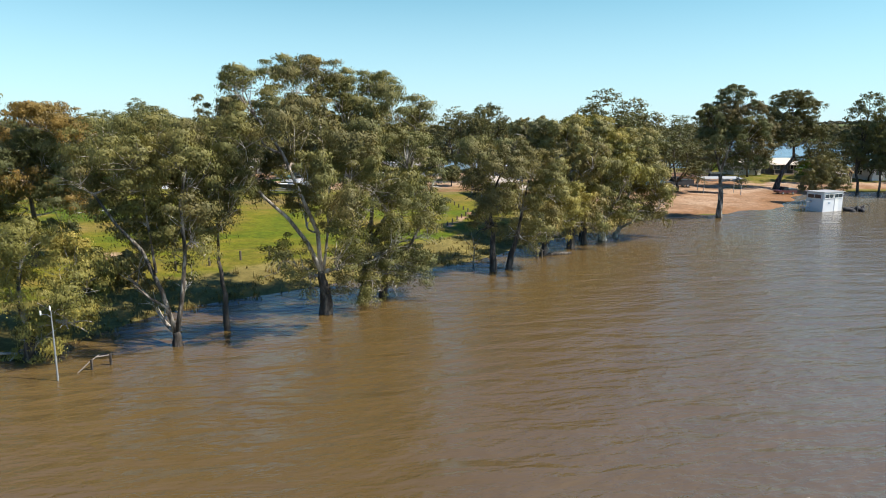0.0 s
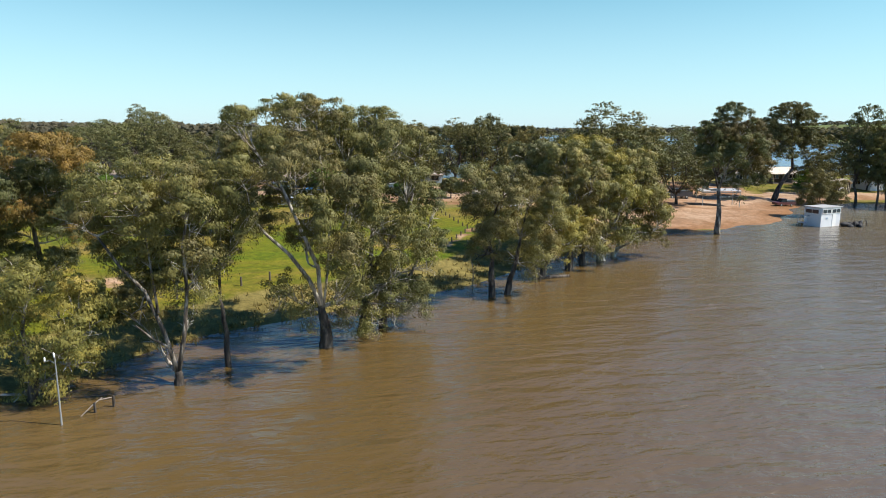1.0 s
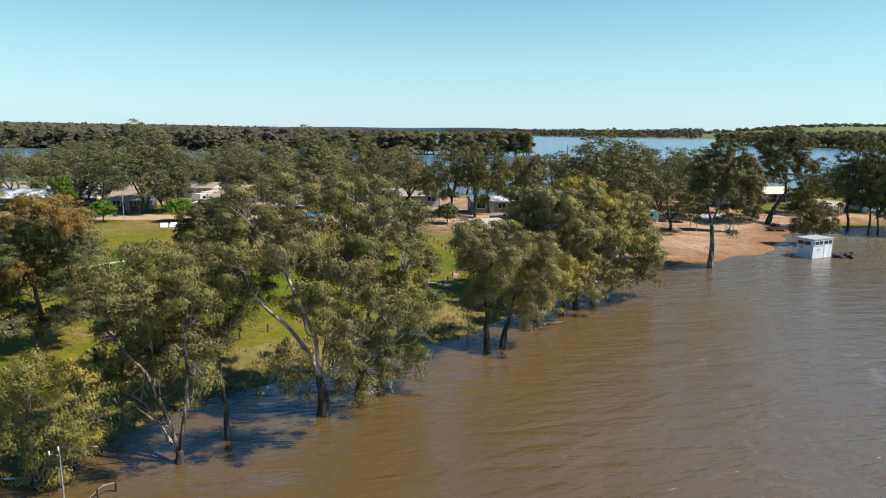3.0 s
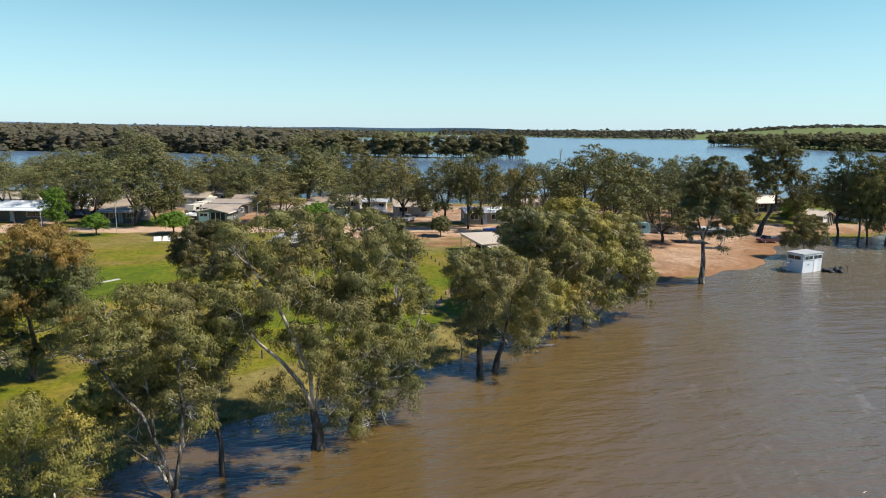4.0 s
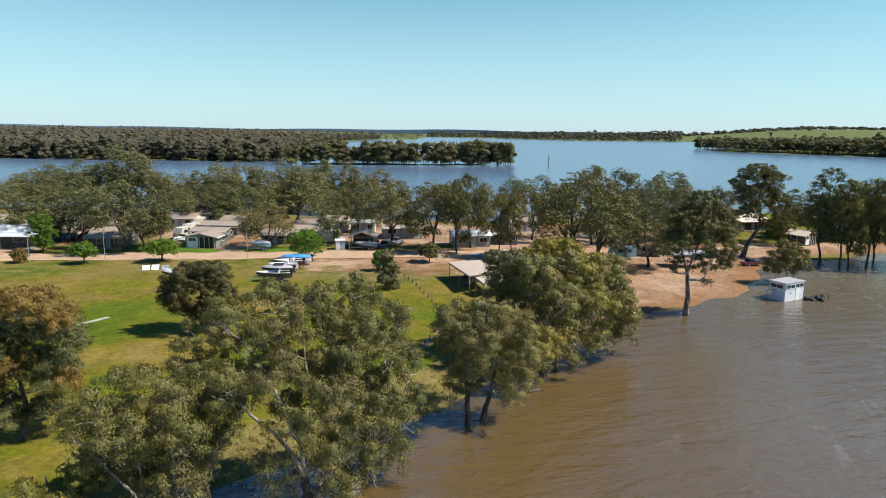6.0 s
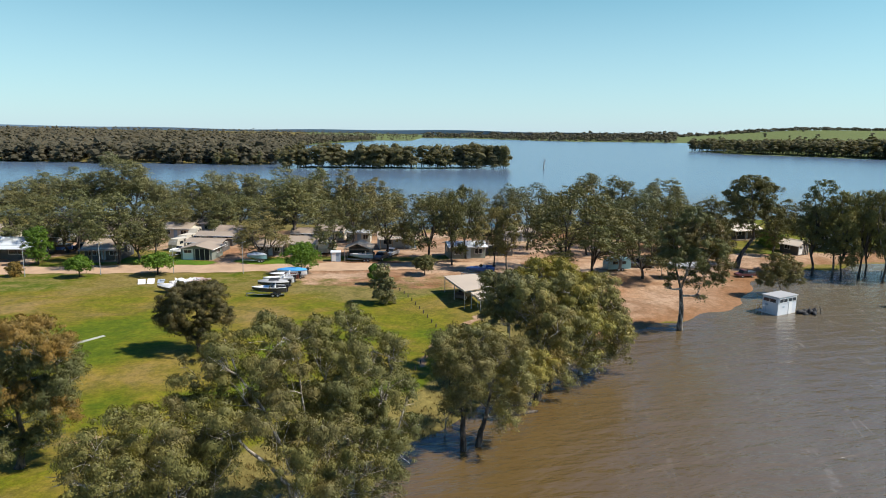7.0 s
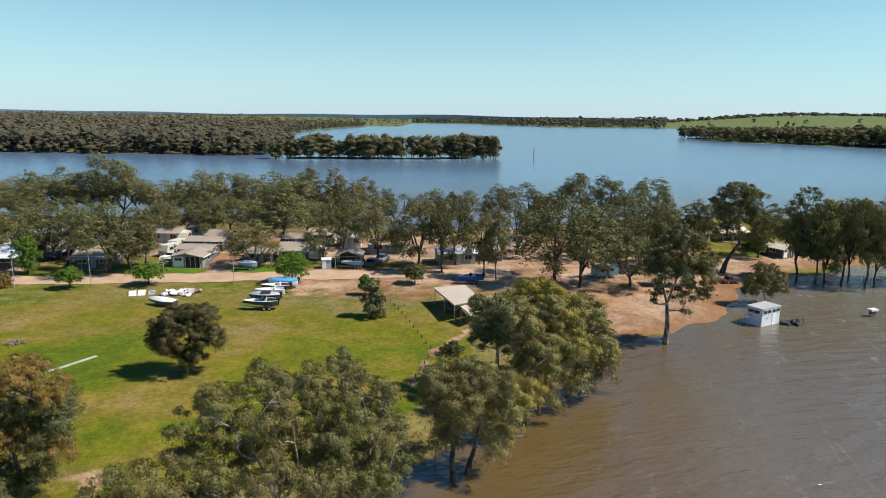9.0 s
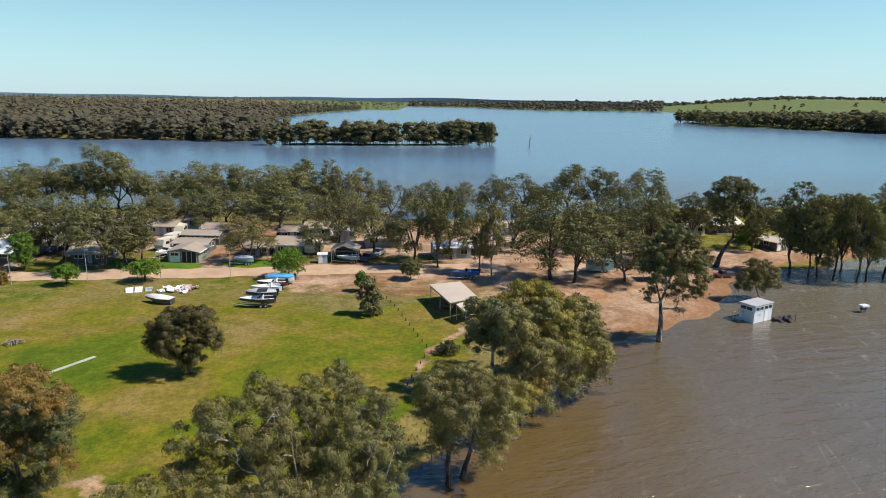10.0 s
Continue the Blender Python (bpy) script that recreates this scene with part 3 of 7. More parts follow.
def gum(name, label, x, y, stem, blobs, leaf, bark=BARK, girth=0.35, seed=1, density=80.0, size=0.24, group="", second=None, boughs=(), lobe=0.46, foot=None, fill=1.5):
    """A gum tree. stem: points of the trunk from its foot; blobs: the crown's masses, all from the foot. second: a leaf material for the upper masses."""
    rng = np.random.default_rng(seed)
    z0 = max(ground_z(x, y), -0.4)
    root = thing(name, x, y, z0, 0, label, "tree", group)
    stem = [(0, 0, -0.5)] + list(stem)
    n = len(stem)
    flare = [girth * 1.35] + [girth * (1 - 0.42 * k / (n - 1)) for k in range(1, n)]
    pts, rad = [], []
    for k in range(n - 1):
        for j in range(3):
            f = j / 3
            pts.append(Vector(stem[k]).lerp(Vector(stem[k + 1]), f) + Vector((*rng.normal(0, girth * 0.12, 2), 0)) * (k + j > 0))
            rad.append((flare[k] + (flare[k + 1] - flare[k]) * f) * rng.uniform(0.93, 1.07))
    pts.append(Vector(stem[-1]))
    rad.append(flare[-1])
    Geo().tube(pts, rad, 10).part("trunk", foot or (BARK_PALE if bark is BARK_PALE else BARK_DARK), root, smooth=True)
    nodes = [(Vector(stem[-1]), flare[-1])] + ([(Vector(stem[-2]).lerp(Vector(stem[-1]), 0.6), flare[-1])] if n > 2 else [])
    if not boughs:  # the trunk runs on into its highest mass, ever thinner
        top = Vector(max(blobs, key=lambda b: b[2] - 0.6 * abs(b[0] - stem[-1][0]))[:3])
        line = curved(stem[-1], top, -0.03, rng, 6)
        Geo().tube([line[0] - Vector((0, 0, 0.15))] + line[1:], [flare[-1] * f for f in (1.0, 0.82, 0.66, 0.5, 0.34, 0.16)], 8).part("bough", bark, root, smooth=True)
        nodes += [(p, flare[-1] * 0.5) for p in line[1:5]]
    for k, line in enumerate(boughs):
        r0 = flare[-1] * (0.72 if k < 2 else 0.42)
        pts = [Vector(p) for p in line]
        Geo().tube(pts, [r0 * (1 - 0.55 * k / (len(pts) - 1)) for k in range(len(pts))], 8).part("bough", bark, root, smooth=True)
        nodes += [(p, r0 * 0.6) for p in pts[1:]]
    order = sorted(blobs, key=lambda b: (Vector(b[:3]) - Vector(stem[-1])).length)
    for b in order:
        c = Vector((b[0], b[1], b[2] - 0.3 * b[5]))
        start, r0 = min(nodes, key=lambda q: (q[0] - c).length + (4.0 if q[0].z > c.z + 0.4 else 0.0) - 2.0 * q[1])
        line = curved(start, c, -0.06 if c.z > start.z else 0.16, rng, 6)
        r0 = min(r0 * 0.85, 0.06 + 0.028 * (c - start).length + girth * 0.14)
        limb = Geo().tube(line, [r0 * (1 - 0.72 * k / 5) for k in range(6)], 6)
        nodes += [(line[3], r0 * 0.62), (line[5], r0 * 0.4)]
        tips = clump_centres(rng, b, 9)
        for q in tips:
            w = curved(line[rng.integers(2, 6)], q, 0.05, rng, 4)
            limb.tube(w, [r0 * 0.3 * (1 - 0.25 * k) + 0.008 for k in range(4)], 4, False)
        limb.part("limb", bark if bark is BARK_DARK else BARK_PALE, root, smooth=True)
    crest = max(b[2] + b[5] for b in blobs)
    for mat, chosen in ((leaf, [b for k, b in enumerate(blobs) if second is None or k % 3]), (second, [b for k, b in enumerate(blobs) if second is not None and k % 3 == 0])):
        if not chosen:
            continue
        cloud = []
        for b in chosen:
            area = 4 * (b[3] * b[4] + b[4] * b[5] + b[3] * b[5])
            thin = 1.0 if fill > 2 else 0.42 + 0.58 * min(1.0, max(0.0, (b[2] / crest - 0.25) / 0.4))  # the lower crown is open
            cloud.append(leaf_lobes(rng, b, int(area * density * 0.92 * thin), lobe, size * 0.76, size * 0.35, fill=fill))
        shared("crown", loose("crown", np.concatenate(cloud), mat), root)
    return root


gum('gum_tree', 'tall gum with forked grey trunk standing in floodwater', -13.72, 32.53,
    [(-0.08, 0.0, 0.6), (-0.14, 0.0, 1.15)],
    [(-4.39, 0, 9.15, 1.44, 1.33, 1.21), (-3.05, 1, 10.95, 1.59, 1.44, 1.3), (-0.8, 0.5, 11.24, 1.59, 1.4, 1.21), (1.1, -0.5, 10.57, 1.01, 1.15, 1.3), (-1.4, -1, 8.95, 1.73, 1.52, 1.3), (-3.86, 1.1, 7.31, 0.92, 0.87, 0.81), (-0.35, 1.8, 8.53, 1.3, 1.3, 1.3), (-0.37, 1.1, 6.47, 1.21, 1.26, 1.3), (-1.95, 1.8, 4.91, 0.98, 1.07, 1.15), (-1.79, 1.45, 5.81, 1.1, 1.07, 1.04), (0.75, 1.1, 6.04, 0.81, 0.92, 1.04), (-4.48, 1.45, 8.12, 1.1, 0.98, 0.87), (-3.21, 1, 9.1, 1.33, 1.24, 1.15), (-0.6, -0.5, 9.88, 1.33, 1.27, 1.21), (-1.57, 1.31, 7.43, 1.21, 1.13, 1.04), (-2.54, 1.1, 6.03, 0.92, 0.95, 0.98), (-4.08, 2.16, 9, 1.3, 1.2, 1.03), (-2.84, -0.91, 10.8, 1.43, 1.3, 1.1), (-0.74, 2.89, 11.09, 1.43, 1.26, 1.03), (1.02, -1.71, 10.42, 0.91, 1.03, 1.1), (-1.3, 1.59, 8.8, 1.56, 1.37, 1.1), (-3.59, 2.07, 7.16, 0.83, 0.78, 0.69), (-0.33, 1.49, 8.38, 1.17, 1.17, 1.1), (-0.34, 2.37, 6.32, 1.09, 1.13, 1.1), (-1.81, 2.63, 4.76, 0.88, 0.96, 0.98), (-1.66, 2.6, 5.66, 0.99, 0.96, 0.88), (0.7, 1.95, 5.89, 0.73, 0.83, 0.88), (-4.17, 1.67, 7.97, 0.99, 0.88, 0.74), (-2.99, 3, 8.95, 1.2, 1.12, 0.98), (-0.56, -2.1, 9.73, 1.2, 1.14, 1.03), (-1.46, 2.58, 7.28, 1.09, 1.02, 0.88), (-2.36, 2.07, 5.88, 0.83, 0.85, 0.83), (-2.95, 1.1, 4.14, 0.87, 0.92, 0.98), (-1.85, 1.38, 2.55, 0.81, 0.89, 0.98), (-0.59, 1.38, 5.34, 0.98, 1.01, 1.04), (-2, 1.31, 6.95, 1.15, 1.15, 1.15), (-0.01, 1.45, 3.96, 0.69, 0.84, 0.98), (-3.22, 1.31, 6.47, 0.98, 0.98, 0.98), (2.0, -2.0, 9.6, 1.3, 1.3, 1.1), (1.7, -2.6, 7.6, 1.2, 1.2, 1.0), (-0.5, -2.8, 10.3, 1.5, 1.4, 1.1), (1.9, -0.8, 5.6, 0.9, 0.9, 0.9)],
    LEAF_OLIVE, BARK, 0.31, 11, 149, 0.18, 'flooded gums along the bank', LEAF_BROWN, boughs=[[(-0.14, 0.0, 1.05), (-0.71, 0.0, 3.3), (-1.68, 0.2, 5.42), (-2.92, 0.3, 6.71), (-3.77, 0.0, 8.31)], [(-0.1, 0.0, 1.0), (0.22, 0.3, 3.1), (0.38, 0.6, 5.36), (0.28, 0.6, 7.7), (0.89, 0.3, 10.0)], [(-0.37, 0.0, 2.35), (-1.16, -0.4, 3.04), (-1.77, -0.8, 3.87)], [(-0.95, 0.0, 4.28), (-1.43, 0.6, 6.53), (-1.71, 0.8, 8.54)]])
gum('gum_tree', 'slender dark-leaved gum leaning slightly in floodwater', -12.14, 35.20,
    [(0.04, 0.0, 2.45), (-0.3, 0.2, 4.34)],
    [(-0.21, 0, 10.53, 1.31, 1.36, 1.41), (0.6, 0.5, 9, 1.19, 1.3, 1.41), (-0.38, -0.5, 8.3, 1.31, 1.28, 1.25), (0.42, 0, 7.19, 1.12, 1.06, 1), (-0.47, 0, 6.17, 1, 0.84, 0.69), (-1.35, 0.4, 9.3, 0.94, 0.94, 0.94), (-0.29, 0, 8.78, 1.31, 1.44, 1.56), (-1.59, 0.4, 7.07, 1.06, 1.09, 1.12), (0.53, -0.3, 7.21, 0.94, 1, 1.06), (1.4, -1.6, 8.6, 1.2, 1.2, 1.1), (0.6, -2.0, 7.0, 1.1, 1.1, 0.9), (1.9, -0.8, 10.0, 1.1, 1.1, 1.0)],
    LEAF_DARK, BARK, 0.16, 12, 112, 0.18, 'flooded gums along the bank', LEAF_OLIVE)
gum('gum_tree', 'largest gum, broad crown, thick shaggy trunk in floodwater', -7.17, 38.75,
    [(-0.05, 0.0, 1.97), (-0.23, 0.0, 3.03)],
    [(-6.16, 0, 12.42, 1.89, 1.56, 1.24), (-4.57, 0.5, 14.23, 1.24, 1.1, 0.96), (-2.13, 0, 14.42, 1.89, 1.53, 1.17), (-0.16, 0, 14.75, 1.65, 1.27, 0.89), (0.69, 1, 13.64, 1.58, 1.51, 1.44), (-3.26, -1, 12.08, 2.24, 1.89, 1.55), (-0.69, -1, 11.94, 2.24, 1.98, 1.72), (1.44, 1, 12.49, 1.44, 1.67, 1.89), (-5.61, 0, 10.31, 1.93, 1.69, 1.44), (-2.6, 2.25, 9.4, 1.93, 1.58, 1.24), (0.06, 2.6, 9.12, 1.65, 1.62, 1.58), (-7.24, 0, 10.95, 0.96, 1.1, 1.24), (1.11, -1, 6.45, 1.31, 1.31, 1.31), (-2.13, -0.5, 4.16, 1.38, 1.31, 1.24), (-0.99, 0.3, 2.78, 0.89, 0.89, 0.89), (1.03, -0.3, 1.94, 0.83, 0.86, 0.89), (-0.93, 0.2, 1.63, 0.52, 0.55, 0.58), (2.38, 0, 10.51, 1.55, 1.55, 1.55), (-4.7, 1.9, 7.73, 1.38, 1.2, 1.03), (-1.52, 1.9, 6.93, 1.58, 1.41, 1.24), (1.36, -0.8, 3.89, 1.17, 1.17, 1.17), (-5.73, 2.83, 12.27, 1.7, 1.4, 1.05), (-4.25, -2.1, 14.08, 1.12, 0.99, 0.82), (-1.98, 2.83, 14.27, 1.7, 1.38, 0.99), (-0.15, -3.46, 14.6, 1.48, 1.14, 0.76), (0.64, 3.37, 13.49, 1.42, 1.36, 1.22), (-3.03, 2.36, 11.93, 2.02, 1.7, 1.32), (-0.64, -5.7, 11.79, 2.02, 1.78, 1.46), (1.34, 3.16, 12.34, 1.3, 1.5, 1.61), (-5.22, -4.05, 10.16, 1.74, 1.52, 1.22), (-2.42, 2.18, 9.25, 1.74, 1.42, 1.05), (0.06, 1.53, 8.97, 1.48, 1.46, 1.34), (-6.73, -2.02, 10.8, 0.86, 0.99, 1.05), (1.03, 0.97, 6.3, 1.18, 1.18, 1.11), (-1.98, -3.4, 4.01, 1.24, 1.18, 1.05), (-0.92, 1.64, 2.63, 0.8, 0.8, 0.76), (0.96, 0.94, 1.79, 0.75, 0.77, 0.76), (2.21, 2.33, 10.36, 1.4, 1.4, 1.32), (-4.37, 2.53, 7.58, 1.24, 1.08, 0.88), (-1.41, 2.16, 6.78, 1.42, 1.27, 1.05), (1.26, 0.95, 3.74, 1.05, 1.05, 0.99), (0.9, -5.0, 8.4, 1.7, 1.7, 1.3), (2.4, -4.4, 10.3, 1.6, 1.6, 1.3), (3.0, -3.6, 7.4, 1.5, 1.5, 1.2), (-3.0, -5.0, 11.0, 1.9, 1.7, 1.3), (-5.6, -5.2, 9.9, 1.7, 1.6, 1.2), (1.6, -3.4, 5.4, 1.3, 1.3, 1.1), (0.2, -6.4, 9.4, 1.5, 1.4, 1.1), (2.6, -6.0, 7.6, 1.4, 1.3, 1.0), (4.2, -5.4, 9.0, 1.4, 1.4, 1.1)],
    LEAF_OLIVE, BARK_PALE, 0.37, 13, 156, 0.19, 'flooded gums along the bank', LEAF_BROWN, foot=BARK_DARK, boughs=[[(-0.23, 0.0, 3.03), (-0.9, -0.3, 4.82), (-1.96, -0.6, 6.38), (-3.19, -0.8, 7.56), (-4.69, -0.5, 9.18)], [(-0.23, 0.0, 3.1), (-0.36, 0.0, 5.46), (-1.04, -0.8, 7.57), (-2.1, -0.8, 10.18), (-3.71, -0.5, 12.41)], [(-0.1, 0.0, 2.85), (0.21, 0.2, 5.43), (0.37, 0.3, 8.16), (0.02, 0.2, 10.83), (-0.24, 0.3, 13.75)], [(0.14, 0.2, 5.43), (1.06, 0.6, 7.8), (1.63, 0.6, 10.5)]])
gum('gum_tree', 'leafy gum with drooping olive foliage in floodwater', -5.17, 42.22,
    [(0.11, 0.0, 2.32), (0.37, 0.3, 4.17)],
    [(0.73, 0, 14.33, 1.35, 1.2, 1.05), (2.15, 0, 12.95, 1.69, 1.59, 1.5), (3.76, 0, 12.43, 1.2, 1.01, 0.82), (0.51, 0, 11.18, 1.8, 1.74, 1.69), (2.9, -1, 10.21, 1.95, 1.87, 1.8), (0.74, -1, 7.65, 1.8, 1.87, 1.95), (3.5, 0, 7.4, 1.57, 1.76, 1.95), (2.15, -1, 4.58, 1.69, 1.69, 1.69), (-0.15, 0, 4.22, 1.35, 1.52, 1.69), (-0.94, 0, 2.31, 1.2, 1.2, 1.2), (4.23, 0, 5.07, 1.12, 1.24, 1.35), (0.92, -0.6, 2.26, 1.35, 1.27, 1.2), (2.08, -0.4, 1.27, 1.42, 1.24, 1.05), (0.64, -0.2, 0.75, 0.9, 0.82, 0.75), (3.37, 0.2, 1.99, 1.27, 1.16, 1.05), (1.74, -0.6, 3.02, 1.35, 1.27, 1.2), (2.06, 0.5, 7.16, 1.72, 1.76, 1.8), (3.54, 0.5, 2.81, 1.2, 1.16, 1.12), (-0.01, -0.5, 9.05, 1.65, 1.65, 1.65), (0.68, 2.03, 14.18, 1.22, 1.08, 0.89), (2, -3.55, 12.8, 1.52, 1.43, 1.27), (3.5, 1.8, 12.28, 1.08, 0.91, 0.7), (0.47, -3.78, 11.03, 1.62, 1.57, 1.44), (2.7, 1.92, 10.06, 1.75, 1.68, 1.53), (0.69, 1.7, 7.5, 1.62, 1.68, 1.66), (3.26, -3.3, 7.25, 1.41, 1.58, 1.66), (2, 1.54, 4.43, 1.52, 1.52, 1.44), (-0.14, -2.84, 4.07, 1.22, 1.37, 1.44), (-0.87, 1.8, 2.16, 1.08, 1.08, 1.02), (3.93, 1.68, 4.92, 1.01, 1.12, 1.15), (0.86, -3.44, 2.11, 1.22, 1.14, 1.02), (1.93, 1.73, 1.12, 1.28, 1.12, 0.89), (0.6, -2.09, 0.6, 0.81, 0.74, 0.64), (3.13, 2.1, 1.84, 1.14, 1.04, 0.89), (1.62, 1.43, 2.87, 1.22, 1.14, 1.02), (1.92, -3.11, 7.01, 1.55, 1.58, 1.53), (3.29, 2.3, 2.66, 1.08, 1.04, 0.95), (-0.01, -3.96, 8.9, 1.48, 1.48, 1.4)],
    LEAF_MID, BARK, 0.36, 14, 156, 0.19, 'flooded gums along the bank', LEAF_OLIVE, boughs=[[(0.37, 0.3, 4.17), (1.73, 0.0, 6.47), (3.05, -0.4, 8.7), (3.58, 0.0, 11.19)], [(0.37, 0.3, 4.17), (0.61, 0.2, 7.55), (0.48, 0.2, 11.18), (0.79, 0.0, 13.64)]])
gum('gum_tree', 'low drooping gum at the flooded bank', -4.03, 43.00,
    [(0.09, 0.0, 1.38), (0.46, 0.3, 2.5)],
    [(0.49, 0, 2.94, 1.37, 1.37, 1.37), (0.17, 0, 1.38, 0.92, 0.88, 0.84), (3.43, 1, 8.58, 0.95, 1.28, 1.6), (1.99, 0.5, 3.25, 1.07, 1.07, 1.07), (3.71, 1, 6.29, 0.84, 0.99, 1.14)],
    LEAF_MID, BARK, 0.28, 15, 156, 0.19, 'flooded gums along the bank')
gum('gum_tree', 'gum with dark straight trunk and olive crown in floodwater', 4.13, 51.38,
    [(-0.09, 0.0, 2.32), (-0.07, 0.0, 3.92)],
    [(-1.2, 0, 9.58, 1.82, 1.64, 1.46), (0.67, 0, 8.85, 2.05, 1.85, 1.64), (-1.52, 0, 7.2, 1.46, 1.55, 1.64), (0.29, 0, 5.96, 1.82, 1.73, 1.64), (-0.76, 0, 4.14, 1.37, 1.28, 1.19), (1.35, 0, 10.29, 1.46, 1.23, 1), (-1.87, 0, 10.15, 0.91, 0.87, 0.82), (-1.12, 2.73, 9.43, 1.64, 1.48, 1.24), (0.62, -2.46, 8.7, 1.84, 1.67, 1.39), (-1.41, 2.19, 7.05, 1.31, 1.4, 1.39), (0.27, -2.18, 5.81, 1.64, 1.56, 1.39), (-0.71, 2.06, 3.99, 1.23, 1.15, 1.01), (1.26, 2.19, 10.14, 1.31, 1.11, 0.85), (-1.74, -1.09, 10, 0.82, 0.78, 0.7)],
    LEAF_BROWN, BARK_DARK, 0.3, 16, 128, 0.21, 'flooded gums along the bank', LEAF_PALE, lobe=0.6, fill=1.65)
gum('gum_tree', 'gum leaning over the water with brown-olive leaves', 5.41, 52.29,
    [(0.24, 0.0, 1.7), (0.66, 0.0, 3.11)],
    [(1.65, 0, 8.59, 2.13, 1.9, 1.67), (3.28, 0, 7.16, 1.49, 1.72, 1.95), (1.28, 0, 5.88, 1.86, 1.76, 1.67), (2.93, 0, 4.28, 1.67, 1.58, 1.49), (1.12, 0, 3.2, 1.39, 1.21, 1.02), (2.3, 0, 2.18, 1.11, 0.97, 0.84), (3.69, 0, 8.6, 1.02, 1.09, 1.16), (1.53, 3.19, 8.44, 1.92, 1.71, 1.42), (3.05, -1.79, 7.01, 1.34, 1.55, 1.66), (1.19, 2.79, 5.73, 1.67, 1.58, 1.42), (2.72, -2, 4.13, 1.5, 1.42, 1.27), (1.04, 2.08, 3.05, 1.25, 1.09, 0.87), (2.14, 1.67, 2.03, 1, 0.87, 0.71), (3.43, -1.22, 8.45, 0.92, 0.98, 0.99)],
    LEAF_PALE, BARK, 0.28, 17, 128, 0.21, 'flooded gums along the bank', LEAF_BROWN, lobe=0.6, fill=1.65)
gum('gum_tree', 'stout-trunked gum with low golden foliage in floodwater', 9.26, 58.34,
    [(0.06, 0.0, 1.41)],
    [(-0.45, 0, 2.71, 1.45, 1.4, 1.35), (1.05, 0, 3.75, 1.24, 1.55, 1.86), (1.76, 0, 5.29, 1.45, 1.66, 1.86), (0.6, 0, 1.94, 1.14, 1.04, 0.93), (2.4, 0.5, 3.6, 1.6, 1.6, 1.5), (-1.3, 0.5, 4.6, 1.5, 1.5, 1.4), (0.4, 0, 6.2, 1.6, 1.6, 1.4), (2.9, 0, 5.7, 1.5, 1.5, 1.4), (1.2, -0.6, 2.4, 1.3, 1.2, 0.9)],
    LEAF_YELLOW, BARK, 0.38, 18, 128, 0.22, 'flooded gums along the bank', LEAF_BROWN, lobe=0.6, fill=1.65)
gum('gum_tree', 'tall grey-green gum in the flooded row', 12.43, 61.92,
    [(0.02, 0.0, 2.21), (0.09, 0.0, 4.4)],
    [(-0.7, 0, 10.78, 1.98, 1.98, 1.98), (1.23, 0, 9.22, 2.2, 2.09, 1.98), (0.27, 0, 6.55, 1.98, 2.23, 2.47), (-0.24, 0, 3.31, 1.43, 1.54, 1.65), (-1.71, 0, 9.47, 1.37, 1.46, 1.54), (-0.65, 2.97, 10.63, 1.78, 1.78, 1.68), (1.14, -2.64, 9.07, 1.98, 1.88, 1.68), (0.25, 2.97, 6.4, 1.78, 2.01, 2.1), (-0.22, -1.72, 3.16, 1.29, 1.39, 1.4), (-1.59, 2.06, 9.32, 1.23, 1.31, 1.31), (1.7, -0.5, 4.3, 1.6, 1.6, 1.5), (-1.3, 0, 5.3, 1.5, 1.5, 1.5), (2.4, 0, 2.7, 1.3, 1.2, 1.0), (0.6, -1, 7.9, 1.8, 1.6, 1.6)],
    LEAF_BROWN, BARK, 0.36, 19, 84, 0.3, 'flooded gums along the bank', LEAF_PALE, lobe=0.6, fill=1.65)
gum('gum_tree', 'mid-sized gum with pale bark in the flooded row', 14.25, 64.55,
    [(-0.01, 0.0, 1.56), (0.26, 0.0, 2.98)],
    [(1.26, 0, 5.81, 2.06, 2.06, 2.06), (-0.33, 0, 3.66, 1.83, 1.83, 1.83), (0.88, 0, 1.96, 1.26, 1.26, 1.26), (-0.83, 0, 2.12, 1.15, 1.15, 1.15), (2.1, 0, 3.3, 1.5, 1.5, 1.3), (1.9, -0.5, 7.4, 1.7, 1.6, 1.6), (-0.6, 0.5, 7.2, 1.7, 1.6, 1.5)],
    LEAF_PALE, BARK, 0.32, 20, 84, 0.3, 'flooded gums along the bank', lobe=0.6, fill=1.65)
gum('gum_tree', 'broad gum with many pale limbs in floodwater', 16.68, 67.04,
    [(-0.01, 0.0, 1.49), (0.16, 0.0, 2.68)],
    [(0.08, 0, 9.5, 2.38, 2.26, 2.14), (1.64, 0, 7.37, 2.38, 2.38, 2.38), (0.92, 0, 4.68, 2.38, 2.38, 2.38), (2.59, 0, 3.16, 2.14, 1.9, 1.67), (-1.43, 0, 10.81, 1.9, 1.73, 1.55), (0.07, 3.57, 9.36, 2.14, 2.03, 1.82), (1.53, -2.86, 7.24, 2.14, 2.14, 2.02), (0.86, 3.57, 4.54, 2.14, 2.14, 2.02), (2.41, -2.57, 3.02, 1.93, 1.71, 1.42), (-1.33, 2.85, 10.67, 1.71, 1.56, 1.32)],
    LEAF_PALE, BARK_PALE, 0.4, 21, 84, 0.3, 'flooded gums along the bank', LEAF_YELLOW, boughs=[[(0.16, 0.0, 2.68), (1.25, -1.0, 4.84), (1.97, -1.0, 7.42)], [(0.16, 0.0, 2.68), (0.08, 0.0, 6.77), (-0.21, 0.0, 10.21)]], lobe=0.6, fill=1.65)
